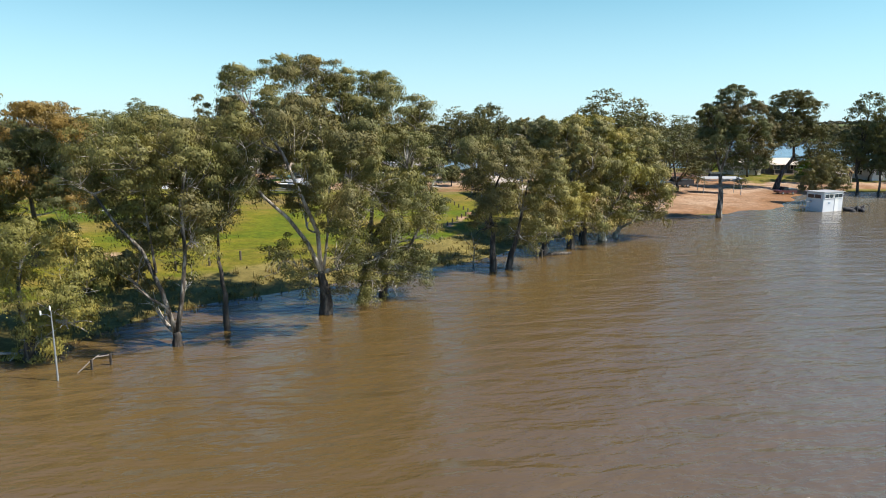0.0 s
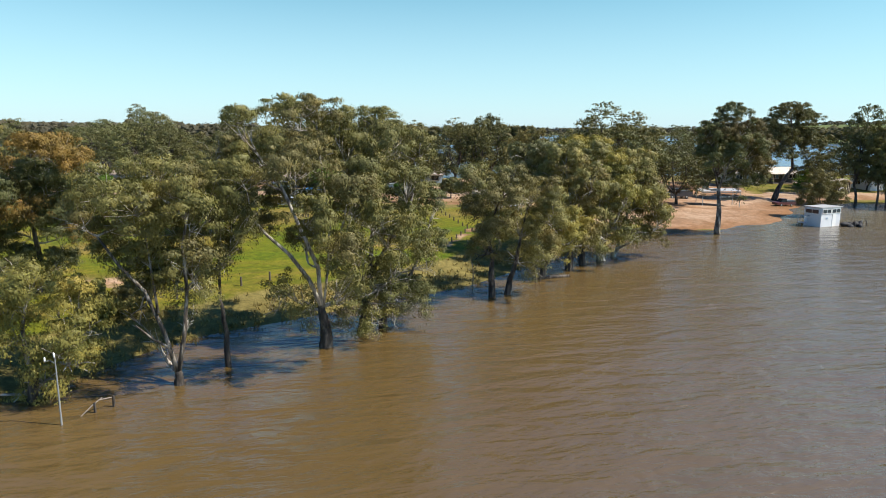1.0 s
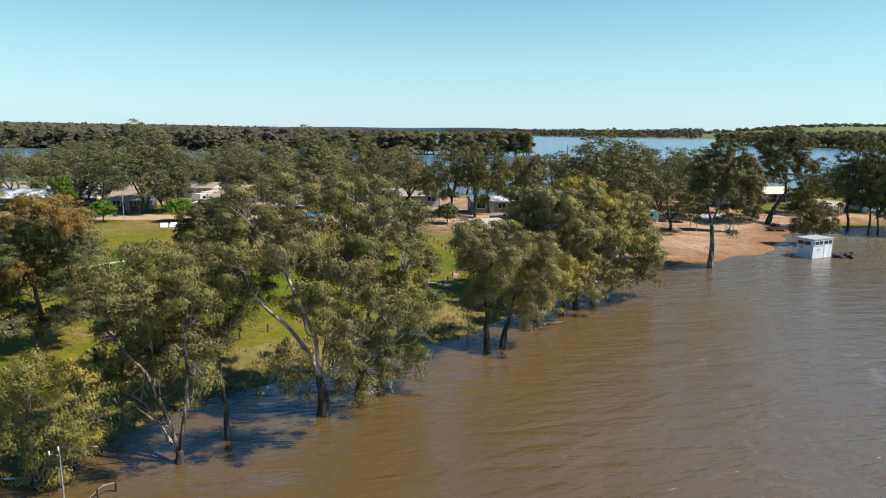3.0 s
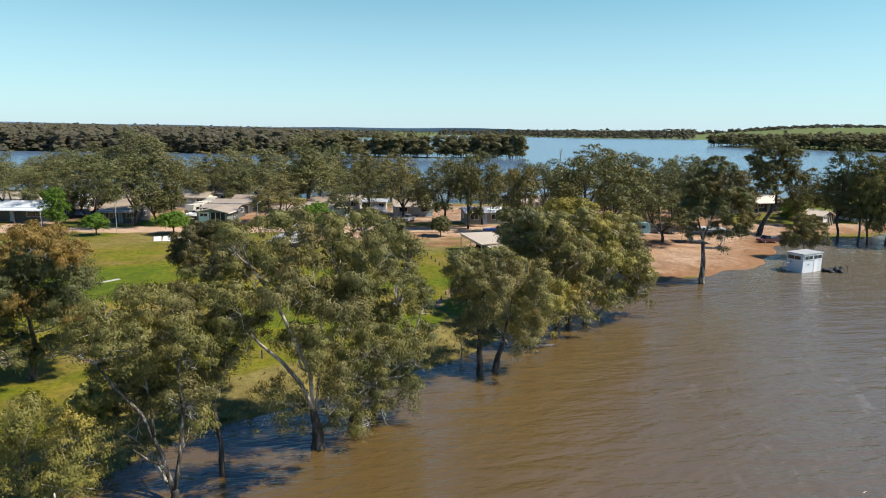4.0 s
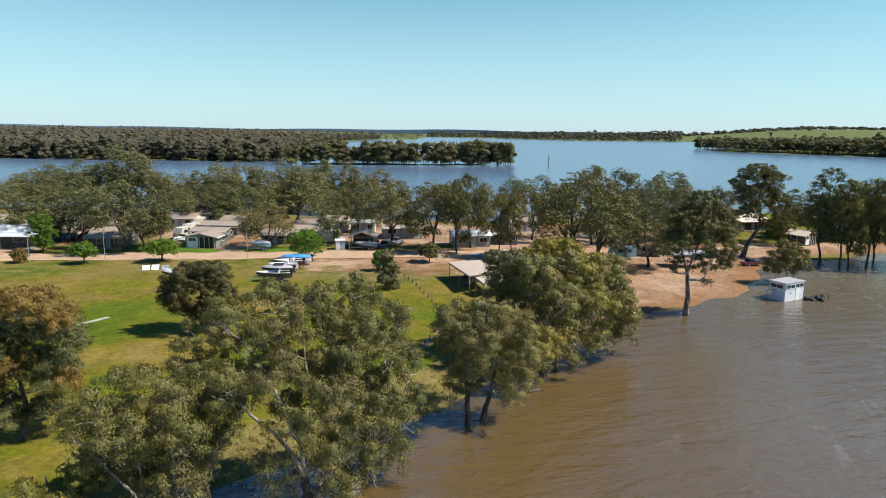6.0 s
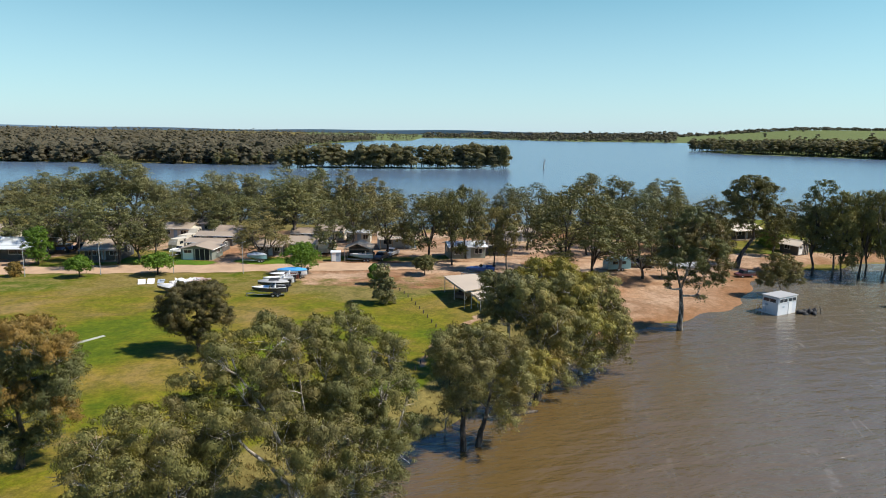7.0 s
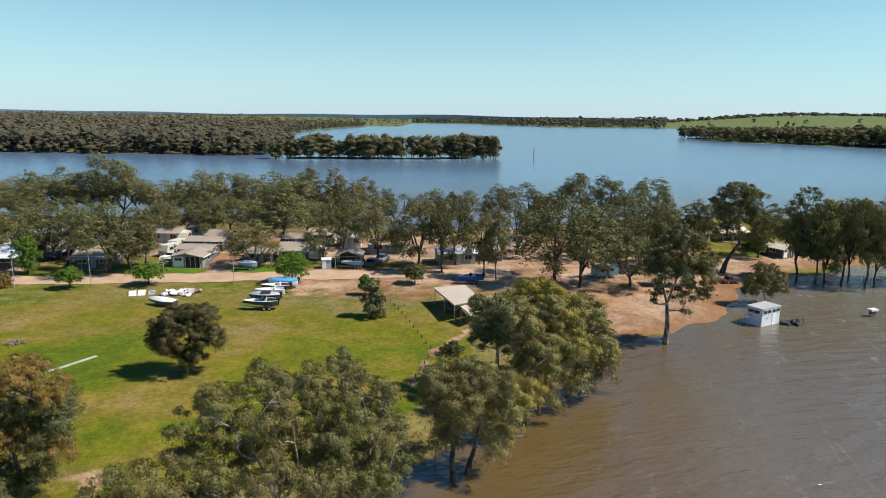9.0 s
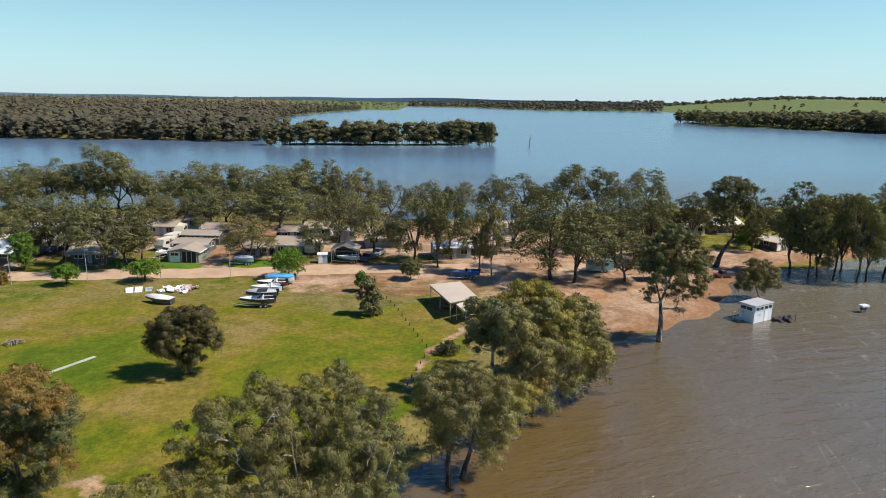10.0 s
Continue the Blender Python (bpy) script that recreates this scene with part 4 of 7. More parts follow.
gum('gum_tree', 'gum with long limbs leaning far over the water', 18.35, 68.94,
    [(0.26, 0.0, 0.74), (0.58, -0.5, 1.42)],
    [(2.17, 0, 9.5, 2.2, 2.33, 2.45), (3.57, 0, 6.08, 1.96, 2.2, 2.45), (4.33, 0, 3.56, 1.35, 1.35, 1.35), (3.07, 0, 2.58, 1.59, 1.35, 1.1), (5.32, 0, 2.29, 0.86, 0.92, 0.98), (1.78, 0, 6.07, 1.96, 1.96, 1.96), (4.99, 0, 4.59, 1.35, 1.47, 1.59), (3.44, 0, 8.15, 1.59, 1.65, 1.71), (2.02, 3.3, 9.35, 1.98, 2.1, 2.08), (3.32, -2.35, 5.93, 1.76, 1.98, 2.08), (4.03, 2.03, 3.41, 1.22, 1.22, 1.15), (2.86, -1.91, 2.43, 1.43, 1.22, 0.94), (4.95, 1.29, 2.14, 0.77, 0.83, 0.83), (1.66, 2.94, 5.92, 1.76, 1.76, 1.67), (4.64, -1.62, 4.44, 1.22, 1.32, 1.35), (3.2, 2.39, 8, 1.43, 1.48, 1.45)],
    LEAF_BROWN, BARK_PALE, 0.36, 22, 84, 0.3, 'flooded gums along the bank', LEAF_PALE, boughs=[[(0.58, -0.5, 1.42), (2.01, -1.0, 2.28), (3.74, -1.0, 3.07)], [(0.54, 0.0, 1.23), (1.28, 0.0, 4.27), (1.97, 0.0, 7.85)]], lobe=0.6, fill=1.65)
gum('gum_tree', 'silvery grey-green gum behind the flooded row', 9.60, 66.50,
    [(0.24, 0.0, 2.41), (0.33, 0.0, 5.32)],
    [(-1.22, 0, 10.78, 1.77, 1.59, 1.42), (0.71, 0, 10.7, 2.12, 1.83, 1.53), (0, 0, 9.02, 2.66, 2.27, 1.89), (2.53, 0, 9.99, 1.89, 1.77, 1.65), (-0.46, 0, 7.08, 2.36, 2.07, 1.77), (1.84, 0, 7.57, 2.12, 2.01, 1.89), (-1.13, 2.13, 10.65, 1.59, 1.43, 1.21), (0.66, -2.03, 10.57, 1.91, 1.65, 1.3), (0, 3.19, 8.89, 2.39, 2.04, 1.61), (2.35, -1.82, 9.86, 1.7, 1.59, 1.4), (-0.42, 2.83, 6.95, 2.12, 1.86, 1.5), (1.72, 2.54, 7.45, 1.91, 1.81, 1.61)],
    LEAF_GREY, BARK_PALE, 0.34, 23, 84, 0.3, 'gums on the bank', lobe=0.6, fill=1.65)
gum('gum_tree', 'gum with a golden-topped crown on the bank', 15.40, 70.50,
    [(0.02, 0.0, 1.84), (-0.3, 0.0, 4.45)],
    [(-0.68, 0, 11.34, 2.66, 2.13, 1.6), (-2.37, -2.43, 9.42, 2.28, 1.92, 1.47), (2.96, 0, 8.61, 2, 1.93, 1.86), (-0.63, 3.19, 11.22, 2.39, 1.92, 1.36), (2.75, 2.4, 8.48, 1.8, 1.74, 1.58), (0.1, 0, 8.06, 2.93, 2.53, 2.13), (1.46, 0, 10.83, 2.53, 2.2, 1.86), (0.09, -2.82, 7.94, 2.64, 2.28, 1.81), (1.82, 0, 6.19, 2.26, 2.2, 2.13), (1.36, 3.03, 10.7, 2.28, 1.98, 1.58), (-1.41, 0, 6.18, 2.4, 2.26, 2.13), (-1.31, 2.88, 6.06, 2.16, 2.03, 1.81), (-2.55, 0, 10.44, 2.53, 2.13, 1.73), (1.69, -2.17, 6.06, 2.03, 1.98, 1.81)],
    LEAF_PALE, BARK, 0.34, 24, 80, 0.3, 'gums on the bank', LEAF_GOLD, lobe=0.6, fill=1.65)
gum('gum_tree', 'lone gum with grey forked trunk beside the sandy beach', 36.65, 85.26,
    [(-0.2, 0.0, 3.64), (-0.4, 0.0, 6.2)],
    [(0.02, 0.5, 13.34, 3.48, 2.88, 2.27), (2.19, -0.8, 11.4, 3.03, 2.72, 2.42), (-1.59, 0.8, 10.46, 2.12, 1.89, 1.66), (-2.36, -0.5, 7.74, 1.36, 1.14, 0.91), (-2.51, -0.5, 6.63, 0.68, 0.64, 0.61), (2.52, 0.6, 7.34, 2.42, 2.12, 1.82), (4.15, 0, 9.06, 2.42, 2.27, 2.12), (2.27, -0.6, 5, 0.76, 0.68, 0.61), (-0.34, -1, 10.03, 3.03, 2.65, 2.27), (5.29, 0.8, 11.12, 2.12, 2.12, 2.12), (-2.41, -0.4, 13.01, 2.12, 1.97, 1.82), (0.81, 0, 15.42, 2.57, 2.19, 1.82), (3.31, 1.4, 13.37, 2.57, 2.35, 2.12), (-0.1, 1.8, 11.7, 2.72, 2.42, 2.12), (5.54, 0.3, 7.42, 1.36, 1.21, 1.06)],
    LEAF_MID, BARK, 0.36, 25, 110, 0.28, 'gums by the beach', LEAF_UMBER, foot=BARK, fill=1.9, boughs=[[(-0.4, 0.0, 6.2), (-1.22, 0.3, 9.14), (-1.39, 0.5, 11.46), (-1.36, 0.2, 14.61)], [(-0.4, 0.0, 6.2), (0.03, -0.3, 8.09), (0.69, -0.5, 10.48), (1.93, 0.0, 13.12)], [(0.03, -0.3, 8.09), (1.17, -0.8, 8.75), (2.42, -1.0, 9.42)]])
gum('gum_tree', 'low spreading yellow-green gum on the near bank', -22.40, 30.20,
    [(2.07, 0.0, -0.56), (2.57, 0.0, 1.58)],
    [(2.7, 0, 5.55, 1.66, 1.47, 1.29), (4.58, 0, 5.14, 1.61, 1.47, 1.34), (1.51, 0.4, 3.19, 1.47, 1.43, 1.39), (4.41, -0.5, 3.16, 1.47, 1.34, 1.21), (2.83, 0.4, 0.93, 1.55, 1.45, 1.34), (4.57, 0.5, 1.81, 1.21, 1.21, 1.21), (0.97, 0, 4.82, 1.34, 1.41, 1.47), (5.52, 0, 3.84, 0.7, 0.83, 0.96), (1.8, 0.4, -0.78, 1.29, 1.1, 0.91), (-0.82, 0, 3.63, 1.61, 1.61, 1.61), (-0.91, 0, 0.64, 1.47, 1.34, 1.21)],
    LEAF_YELLOW, BARK, 0.35, 26, 200, 0.17, 'gums on the near bank', LEAF_SUNNY, fill=2.6)
gum('gum_tree', 'rusty-topped gum on the grassy bank', -30.30, 47.00,
    [(0.35, 0.0, 0.66), (0.74, 0.0, 2.46)],
    [(0.72, 0, 10.35, 1.92, 1.59, 1.25), (-0.38, 0, 7.71, 1.92, 1.79, 1.67), (2.11, 0, 7.94, 2.09, 1.88, 1.67), (2.99, 0, 10.71, 1.92, 1.54, 1.17), (4.09, 0, 7.09, 1.33, 1.33, 1.33), (0.13, 0, 4.67, 1.92, 1.79, 1.67), (4.72, 0, 9.54, 1.08, 1.04, 1), (2.42, 0, 4.69, 1.75, 1.63, 1.5), (-0.54, 0, 2.23, 1.75, 1.59, 1.42), (-2.38, 0, 8.13, 1.92, 2, 2.09), (1.77, 0, 2.24, 1.42, 1.25, 1.08), (-2.88, 0, 3.78, 1.92, 1.84, 1.75), (0.67, 2.88, 10.2, 1.73, 1.43, 1.06), (-0.35, -2.3, 7.56, 1.73, 1.61, 1.42), (1.96, 3.13, 7.79, 1.88, 1.69, 1.42), (2.78, -2.3, 10.56, 1.73, 1.39, 0.99), (3.8, 2, 6.94, 1.2, 1.2, 1.13), (0.12, 2.88, 4.52, 1.73, 1.61, 1.42), (4.39, -1.3, 9.39, 0.97, 0.94, 0.85), (2.25, 2.62, 4.54, 1.57, 1.47, 1.27), (-0.5, -2.1, 2.08, 1.57, 1.43, 1.21), (-2.21, 2.88, 7.98, 1.73, 1.8, 1.78), (1.65, 2.13, 2.09, 1.28, 1.12, 0.92), (-2.68, -2.3, 3.63, 1.73, 1.66, 1.49), (0.5, -0.6, 6.2, 2.0, 1.8, 1.6), (2.7, 0, 6.0, 1.8, 1.7, 1.5), (-1.8, 0, 5.9, 2.0, 1.9, 1.6), (3.7, 0, 4.3, 1.5, 1.5, 1.3), (3.4, 0, 8.7, 1.6, 1.5, 1.3), (1.4, -0.5, 8.9, 1.8, 1.7, 1.4)],
    LEAF_MID, BARK, 0.34, 27, 165, 0.2, 'gums on the near bank', LEAF_RUST, fill=2.4)
gum('gum_tree', 'dense dark gum beside the lawn', -42.00, 43.00,
    [(7.82, 0.0, 1.8), (8.27, 0.0, 3.86)],
    [(9.23, 0, 12.89, 2.29, 1.91, 1.53), (11.22, 0, 11, 1.91, 1.81, 1.72), (7.62, 0, 9.04, 2.29, 2.1, 1.91), (10.04, 0, 7.48, 2.1, 1.91, 1.72), (8.23, 0, 5.07, 2.1, 1.81, 1.53), (8.58, 3.44, 12.74, 2.06, 1.72, 1.3), (10.43, -2.29, 10.85, 1.72, 1.63, 1.46), (7.09, 3.44, 8.89, 2.06, 1.89, 1.62), (9.34, -2.52, 7.33, 1.89, 1.72, 1.46), (7.65, 3.15, 4.92, 1.89, 1.63, 1.3)],
    LEAF_OLIVE, BARK, 0.34, 28, 96, 0.20, 'gums on the near bank')
gum('gum_tree', 'dark rounded dense tree alone on the lawn', -24.85, 72.06,
    [(0.11, 0.0, 0.56), (-0.07, 0.0, 1.62)],
    [(-1.77, 0, 5.94, 2.43, 2.17, 1.92), (1.42, 0, 6.25, 2.3, 2.11, 1.92), (0.01, -1, 4.45, 2.81, 2.43, 2.05), (-3.21, 0, 3.89, 1.66, 1.6, 1.53), (2.54, 0, 4.04, 1.53, 1.66, 1.79), (0.32, -0.5, 2.18, 1.92, 1.6, 1.28), (-2.08, 0, 2.21, 1.53, 1.34, 1.15), (-0.5, 1, 6.12, 1.92, 1.73, 1.53)],
    LEAF_UMBER, BARK_DARK, 0.3, 29, 215, 0.25, '', fill=3.0)
gum('gum_tree', 'dark leaning gum by the flooded inlet', 64.0, 125.3,
    [(1.14, 0.0, 3.24), (3.12, 0.0, 6.11)],
    [(1.38, -1, 16.2, 3.86, 3.37, 2.38), (5.53, 1.5, 14.56, 3.38, 3.24, 2.61), (-1.01, -1, 12.31, 3.15, 2.98, 2.38), (3.03, 1.5, 11.76, 4.35, 3.89, 2.85), (7.16, 1.5, 10.65, 2.65, 2.59, 2.13), (0.5, -1, 8.95, 2.65, 2.46, 1.9), (-2.92, -1, 14.31, 1.69, 1.68, 1.42)],
    LEAF_DARK, BARK_DARK, 0.46, 30, 75, 0.36, 'gums by the beach', fill=2.6)
gum('gum_tree', 'small bushy gum in the water behind the white shed', 61.6, 103.9,
    [(-0.16, 0.0, 1.26)],
    [(-2.31, 0, 4.39, 2.29, 2.1, 1.91), (0.76, 0, 4.59, 2.48, 2.19, 1.91), (-1.13, 0, 6.45, 2.48, 2, 1.52), (2.17, 0, 3.34, 1.52, 1.52, 1.52), (-3.15, 0, 2.84, 1.52, 1.43, 1.33), (0.16, 1, 3.07, 2.48, 2.1, 1.72)],
    LEAF_BROWN, BARK, 0.16, 31, 130, 0.26, 'gums by the beach', fill=2.4)


# trees farther off: four shapes, each in several leaf colours
def far_shape(seed, reach, low, stout):
    """Leaders and crown masses of an open gum ten metres high: a few leaders, each with a head and lower masses hung about it. stout: how far the masses are drawn upwards."""
    rng = np.random.default_rng(seed)
    leaders, out = [], []
    turn = rng.uniform(0, 6.3)
    for k in range(4):
        a = turn + k * 1.65 + rng.uniform(-0.5, 0.5)
        far = rng.uniform(0.2, 0.85)
        tip = (math.cos(a) * reach * far, math.sin(a) * reach * far, (8.5, 7.6, 6.6, 5.4)[k] + rng.uniform(-0.6, 0.5))
        leaders.append(tip)
        big = rng.uniform(0.95, 1.4)
        out.append((k, (*tip, big, big * rng.uniform(0.8, 1.1), big * stout * rng.uniform(0.75, 0.95))))
        for q in range(6):
            b = a + rng.uniform(-2.3, 2.3)
            r = rng.uniform(0.6, 1.7) * reach / 2.4
            small = rng.uniform(0.5, 1.0)
            out.append((k, (tip[0] + math.cos(b) * r, tip[1] + math.sin(b) * r, max(low, tip[2] - rng.uniform(0.1, 4.2)), small, small, small * stout * rng.uniform(0.75, 1.1))))
    return leaders, out


SHAPES = {}


def shape_meshes(k, leaf, stout):
    if (k, stout, leaf.name) not in SHAPES:
        rng = np.random.default_rng(40 + k)
        leaders, blobs = far_shape(60 + k, (2.3, 2.7, 1.8, 2.5)[k % 4], (2.9, 2.4, 2.0, 3.4)[k % 4], stout)
        if (k, stout) not in SHAPES:
            fork = Vector((rng.normal(0, 0.3), rng.normal(0, 0.3), (2.4, 1.5, 1.9, 2.8)[k % 4]))
            bark = (BARK_DARK, BARK_DARK, BARK_DARK, BARK)[k % 4]
            made = [Geo().tube([(0, 0, -0.4), fork * 0.5 + Vector((0.15, 0, 0)), fork], [0.17, 0.13, 0.11], 7).mesh("trunk", bark, True)]
            lines = [curved(fork * rng.uniform(0.8, 1), t, 0.04, rng, 5) for t in leaders]
            for line in lines:
                made.append(Geo().tube(line, [0.1, 0.09, 0.07, 0.05, 0.03], 5, False).mesh("bough", bark, True))
            for q, b in blobs:
                made.append(Geo().tube(curved(lines[q][rng.integers(1, 4)], b[:3], 0.05, rng, 4), [0.05, 0.04, 0.03, 0.015], 4, False).mesh("limb", bark, True))
            SHAPES[(k, stout)] = made
        cloud = [leaf_lobes(rng, b, int(140 + 430 * b[3] * b[3]), 0.36, 0.165, 0.112, 0.6, 0.2, 2.8) for _, b in blobs]
        SHAPES[(k, stout, leaf.name)] = loose("crown", np.concatenate(cloud), leaf)
    return SHAPES[(k, stout)], SHAPES[(k, stout, leaf.name)]


def plant(name, label, x, y, tall, wide, k, leaf, group, turn=None, lean=0.0):
    squat = (wide / 5.6) / (tall / 9.6)
    wood, crown = shape_meshes(k % 4 + 4 * (int(abs(x) * 7) % 2), leaf, 1.0 if squat < 1.05 else 1.4 if squat < 1.5 else 2.1)
    root = thing(name, x, y, 0, 0, label, "tree", group)
    root.matrix_basis = pose(x, y, max(ground_z(x, y), -0.3), 0, lean, 0) @ pose(0, 0, 0, 0, 0, turn if turn is not None else (x * 53 + y * 31) % 360) @ Matrix.Diagonal((wide / 5.6, wide / 5.6, tall / 9.6, 1))
    for me in wood:
        shared(me.name.split(".")[0], me, root)
    shared("crown", crown, root)
    return root


for x, y, tall, wide, k, leaf in [
    (-126.1, 193.6, 7.8, 12.2, 0, LEAF_MID), (-121.0, 195.8, 9.4, 12.3, 1, LEAF_GREY), (-116.5, 199.0, 10.8, 10.7, 0, LEAF_GREY), (-108.4, 196.0, 12.6, 11.4, 3, LEAF_GREY),
    (-97.8, 194.1, 14.2, 10.4, 1, LEAF_MID), (-87.4, 192.2, 18.0, 14.4, 0, LEAF_GREY), (-79.4, 194.4, 14.3, 12.2, 3, LEAF_GREY), (-70.7, 199.9, 11.4, 8.9, 2, LEAF_GREY),
    (-61.4, 196.8, 13.3, 12.4, 0, LEAF_GREY), (-52.6, 194.9, 14.4, 10.4, 3, LEAF_GREY), (-43.5, 195.0, 8.2, 10.4, 1, LEAF_MID), (-38.1, 197.2, 11.6, 10.6, 0, LEAF_GREY),
    (-29.8, 193.2, 16.0, 12.1, 3, LEAF_MID), (-20.4, 190.3, 14.6, 10.2, 0, LEAF_BROWN), (-120.6, 189.8, 6.6, 11.0, 1, LEAF_GREY), (-107.2, 188.0, 9.0, 11.2, 1, LEAF_DARK),
    (-100.8, 192.0, 11.8, 12.6, 1, LEAF_GREY), (-91.2, 190.2, 12.0, 11.8, 3, LEAF_DARK), (-82.6, 192.3, 15.7, 13.5, 1, LEAF_GREY), (-73.6, 190.5, 10.4, 9.4, 2, LEAF_GREY),
    (-62.9, 188.6, 11.6, 9.3, 3, LEAF_MID), (-55.5, 190.7, 11.9, 10.4, 1, LEAF_GREY), (-47.1, 192.9, 13.4, 11.4, 0, LEAF_GREY), (-39.8, 189.0, 10.8, 10.3, 2, LEAF_GREY),
    (-32.8, 191.1, 14.1, 11.8, 1, LEAF_GREY), (-25.1, 191.2, 12.3, 11.1, 3, LEAF_GREY),
]:
    plant('lakeside_gum', 'tall gum on the far lake shore behind the cabins', x, y, tall, wide, k, leaf, 'gums along the lake shore')

for x, y, tall, wide, k, leaf in [
    (-12.1, 190.4, 13.4, 10.2, 3, LEAF_BROWN), (-3.7, 185.6, 10.0, 10.0, 1, LEAF_DARK), (7.7, 185.7, 9.7, 11.6, 0, LEAF_DARK), (16.8, 185.8, 10.0, 10.0, 3, LEAF_GREY),
    (25.9, 186.0, 11.1, 10.0, 0, LEAF_DARK), (35.1, 186.1, 11.6, 11.7, 1, LEAF_DARK), (48.6, 186.2, 14.2, 14.0, 3, LEAF_DARK), (57.9, 186.4, 13.4, 11.7, 0, LEAF_DARK),
    (74.4, 191.6, 12.0, 12.0, 3, LEAF_GREY), (64.8, 186.5, 8.1, 10.0, 1, LEAF_DARK),
    (41.0, 186.1, 8.9, 10.0, 2, LEAF_DARK),
]:
    plant('lakeside_gum', 'tall dark gum on the far lake shore behind the cabins', x, y, tall, wide, k, leaf, 'gums along the lake shore')

for x, y, tall, wide, k, leaf in [
    (-82.7, 129.7, 11.8, 10.6, 1, LEAF_MID), (-77.0, 137.1, 11.3, 9.7, 1, LEAF_DARK), (-66.2, 127.5, 13.0, 10.6, 1, LEAF_MID), (-55.3, 120.2, 13.3, 10.2, 0, LEAF_MID),
    (-52.2, 122.7, 11.9, 9.5, 1, LEAF_DARK), (-50.3, 124.4, 9.0, 7.7, 0, LEAF_DARK), (-30.3, 126.0, 8.7, 9.9, 1, LEAF_BROWN), (-16.8, 130.6, 7.5, 6.5, 1, LEAF_MID),
    (-14.2, 142.3, 12.6, 7.2, 0, LEAF_DARK), (-5.7, 129.0, 12.8, 10.5, 0, LEAF_BROWN), (1.9, 122.9, 13.1, 10.0, 0, LEAF_DARK), (6.8, 120.2, 14.1, 6.8, 2, LEAF_DARK),
    (9.9, 126.5, 14.9, 8.4, 0, LEAF_DARK), (13.9, 116.0, 12.1, 5.4, 0, LEAF_BROWN), (16.4, 114.8, 12.6, 5.3, 3, LEAF_BROWN),
]:
    plant('village_gum', 'gum shading the cabins and dirt yards', x, y, tall, wide, k, leaf, 'gums among the cabins')

for x, y, tall, wide, k, leaf in [
    (-70.4, 132.0, 7.5, 9.3, 0, LEAF_DARK), (35.6, 132.0, 8.9, 8.4, 0, LEAF_DARK), (23.6, 136.5, 11.2, 9.7, 1, LEAF_DARK), (27.0, 112.7, 15.3, 13.8, 1, LEAF_DARK),
    (30.8, 111.1, 14.0, 11.7, 1, LEAF_MID), (43.0, 136.3, 10.0, 9.5, 1, LEAF_DARK), (40.9, 113.3, 11.1, 10.6, 1, LEAF_DARK), (51.1, 131.0, 12.7, 9.2, 0, LEAF_DARK),
    (48.6, 142.0, 11.7, 11.6, 1, LEAF_MID), (-54.2, 156.1, 7.7, 9.9, 1, LEAF_DARK), (-45.8, 154.8, 8.4, 9.4, 0, LEAF_MID), (-28.4, 145.2, 13.7, 15.5, 0, LEAF_MID),
    (-59.6, 163.2, 7.5, 10.0, 2, LEAF_MID), (-51.5, 161.8, 8.5, 9.1, 1, LEAF_DARK), (-43.6, 163.3, 9.0, 11.6, 0, LEAF_MID), (-37.0, 161.8, 7.8, 9.9, 3, LEAF_DARK),
    (-24.3, 160.4, 9.5, 11.5, 1, LEAF_MID), (-17.1, 159.0, 8.3, 9.8, 0, LEAF_DARK), (-11.6, 159.0, 9.3, 10.0, 3, LEAF_MID),
]:
    plant('village_gum', 'dark gum over the dirt yard near the beach', x, y, tall, wide, k, leaf, 'gums among the cabins')

for x, y, tall, wide, k, leaf in [
    (77.5, 121.3, 17.8, 9.5, 0, LEAF_MID), (80.0, 119.2, 17.3, 8.1, 3, LEAF_OLIVE), (81.3, 118.3, 16.9, 7.1, 2, LEAF_OLIVE), (84.8, 118.7, 17.6, 8.3, 0, LEAF_MID),
    (89.5, 123.3, 15.8, 7.5, 2, LEAF_OLIVE), (87.2, 115.4, 17.6, 8.1, 3, LEAF_OLIVE), (90.4, 116.9, 16.7, 7.1, 2, LEAF_MID), (94.9, 118.5, 17.7, 9.5, 0, LEAF_OLIVE),
    (98.1, 116.8, 17.5, 8.5, 2, LEAF_OLIVE), (104.3, 118.8, 17.5, 9.5, 3, LEAF_MID),
]:
    plant('flooded_gum', 'slim gum with bare dark stem in shallow floodwater', x, y, tall, wide, k, leaf, 'gums in the flooded inlet')

for x, y, tall, wide, k, leaf in [
    (62.9, 147.8, 12.2, 8.7, 1, LEAF_DARK), (68.2, 145.9, 11.2, 8.0, 0, LEAF_DARK), (56.7, 138.8, 11.5, 7.6, 1, LEAF_MID), (78.9, 138.7, 12.2, 7.4, 1, LEAF_DARK),
    (89.6, 147.1, 10.4, 7.8, 0, LEAF_DARK), (100.0, 144.5, 11.5, 8.5, 1, LEAF_MID), (94.4, 144.5, 10.8, 7.3, 1, LEAF_DARK), (107.7, 147.6, 11.0, 9.0, 1, LEAF_DARK),
    (111.8, 144.5, 12.2, 8.8, 3, LEAF_MID), (118.1, 144.5, 11.5, 8.8, 1, LEAF_DARK), (72.6, 151.0, 6.3, 6.7, 2, LEAF_MID), (85.8, 147.7, 7.6, 6.6, 1, LEAF_DARK),
]:
    plant('waterside_gum', 'gum on the grass beyond the inlet', x, y, tall, wide, k, leaf, 'gums beyond the inlet')


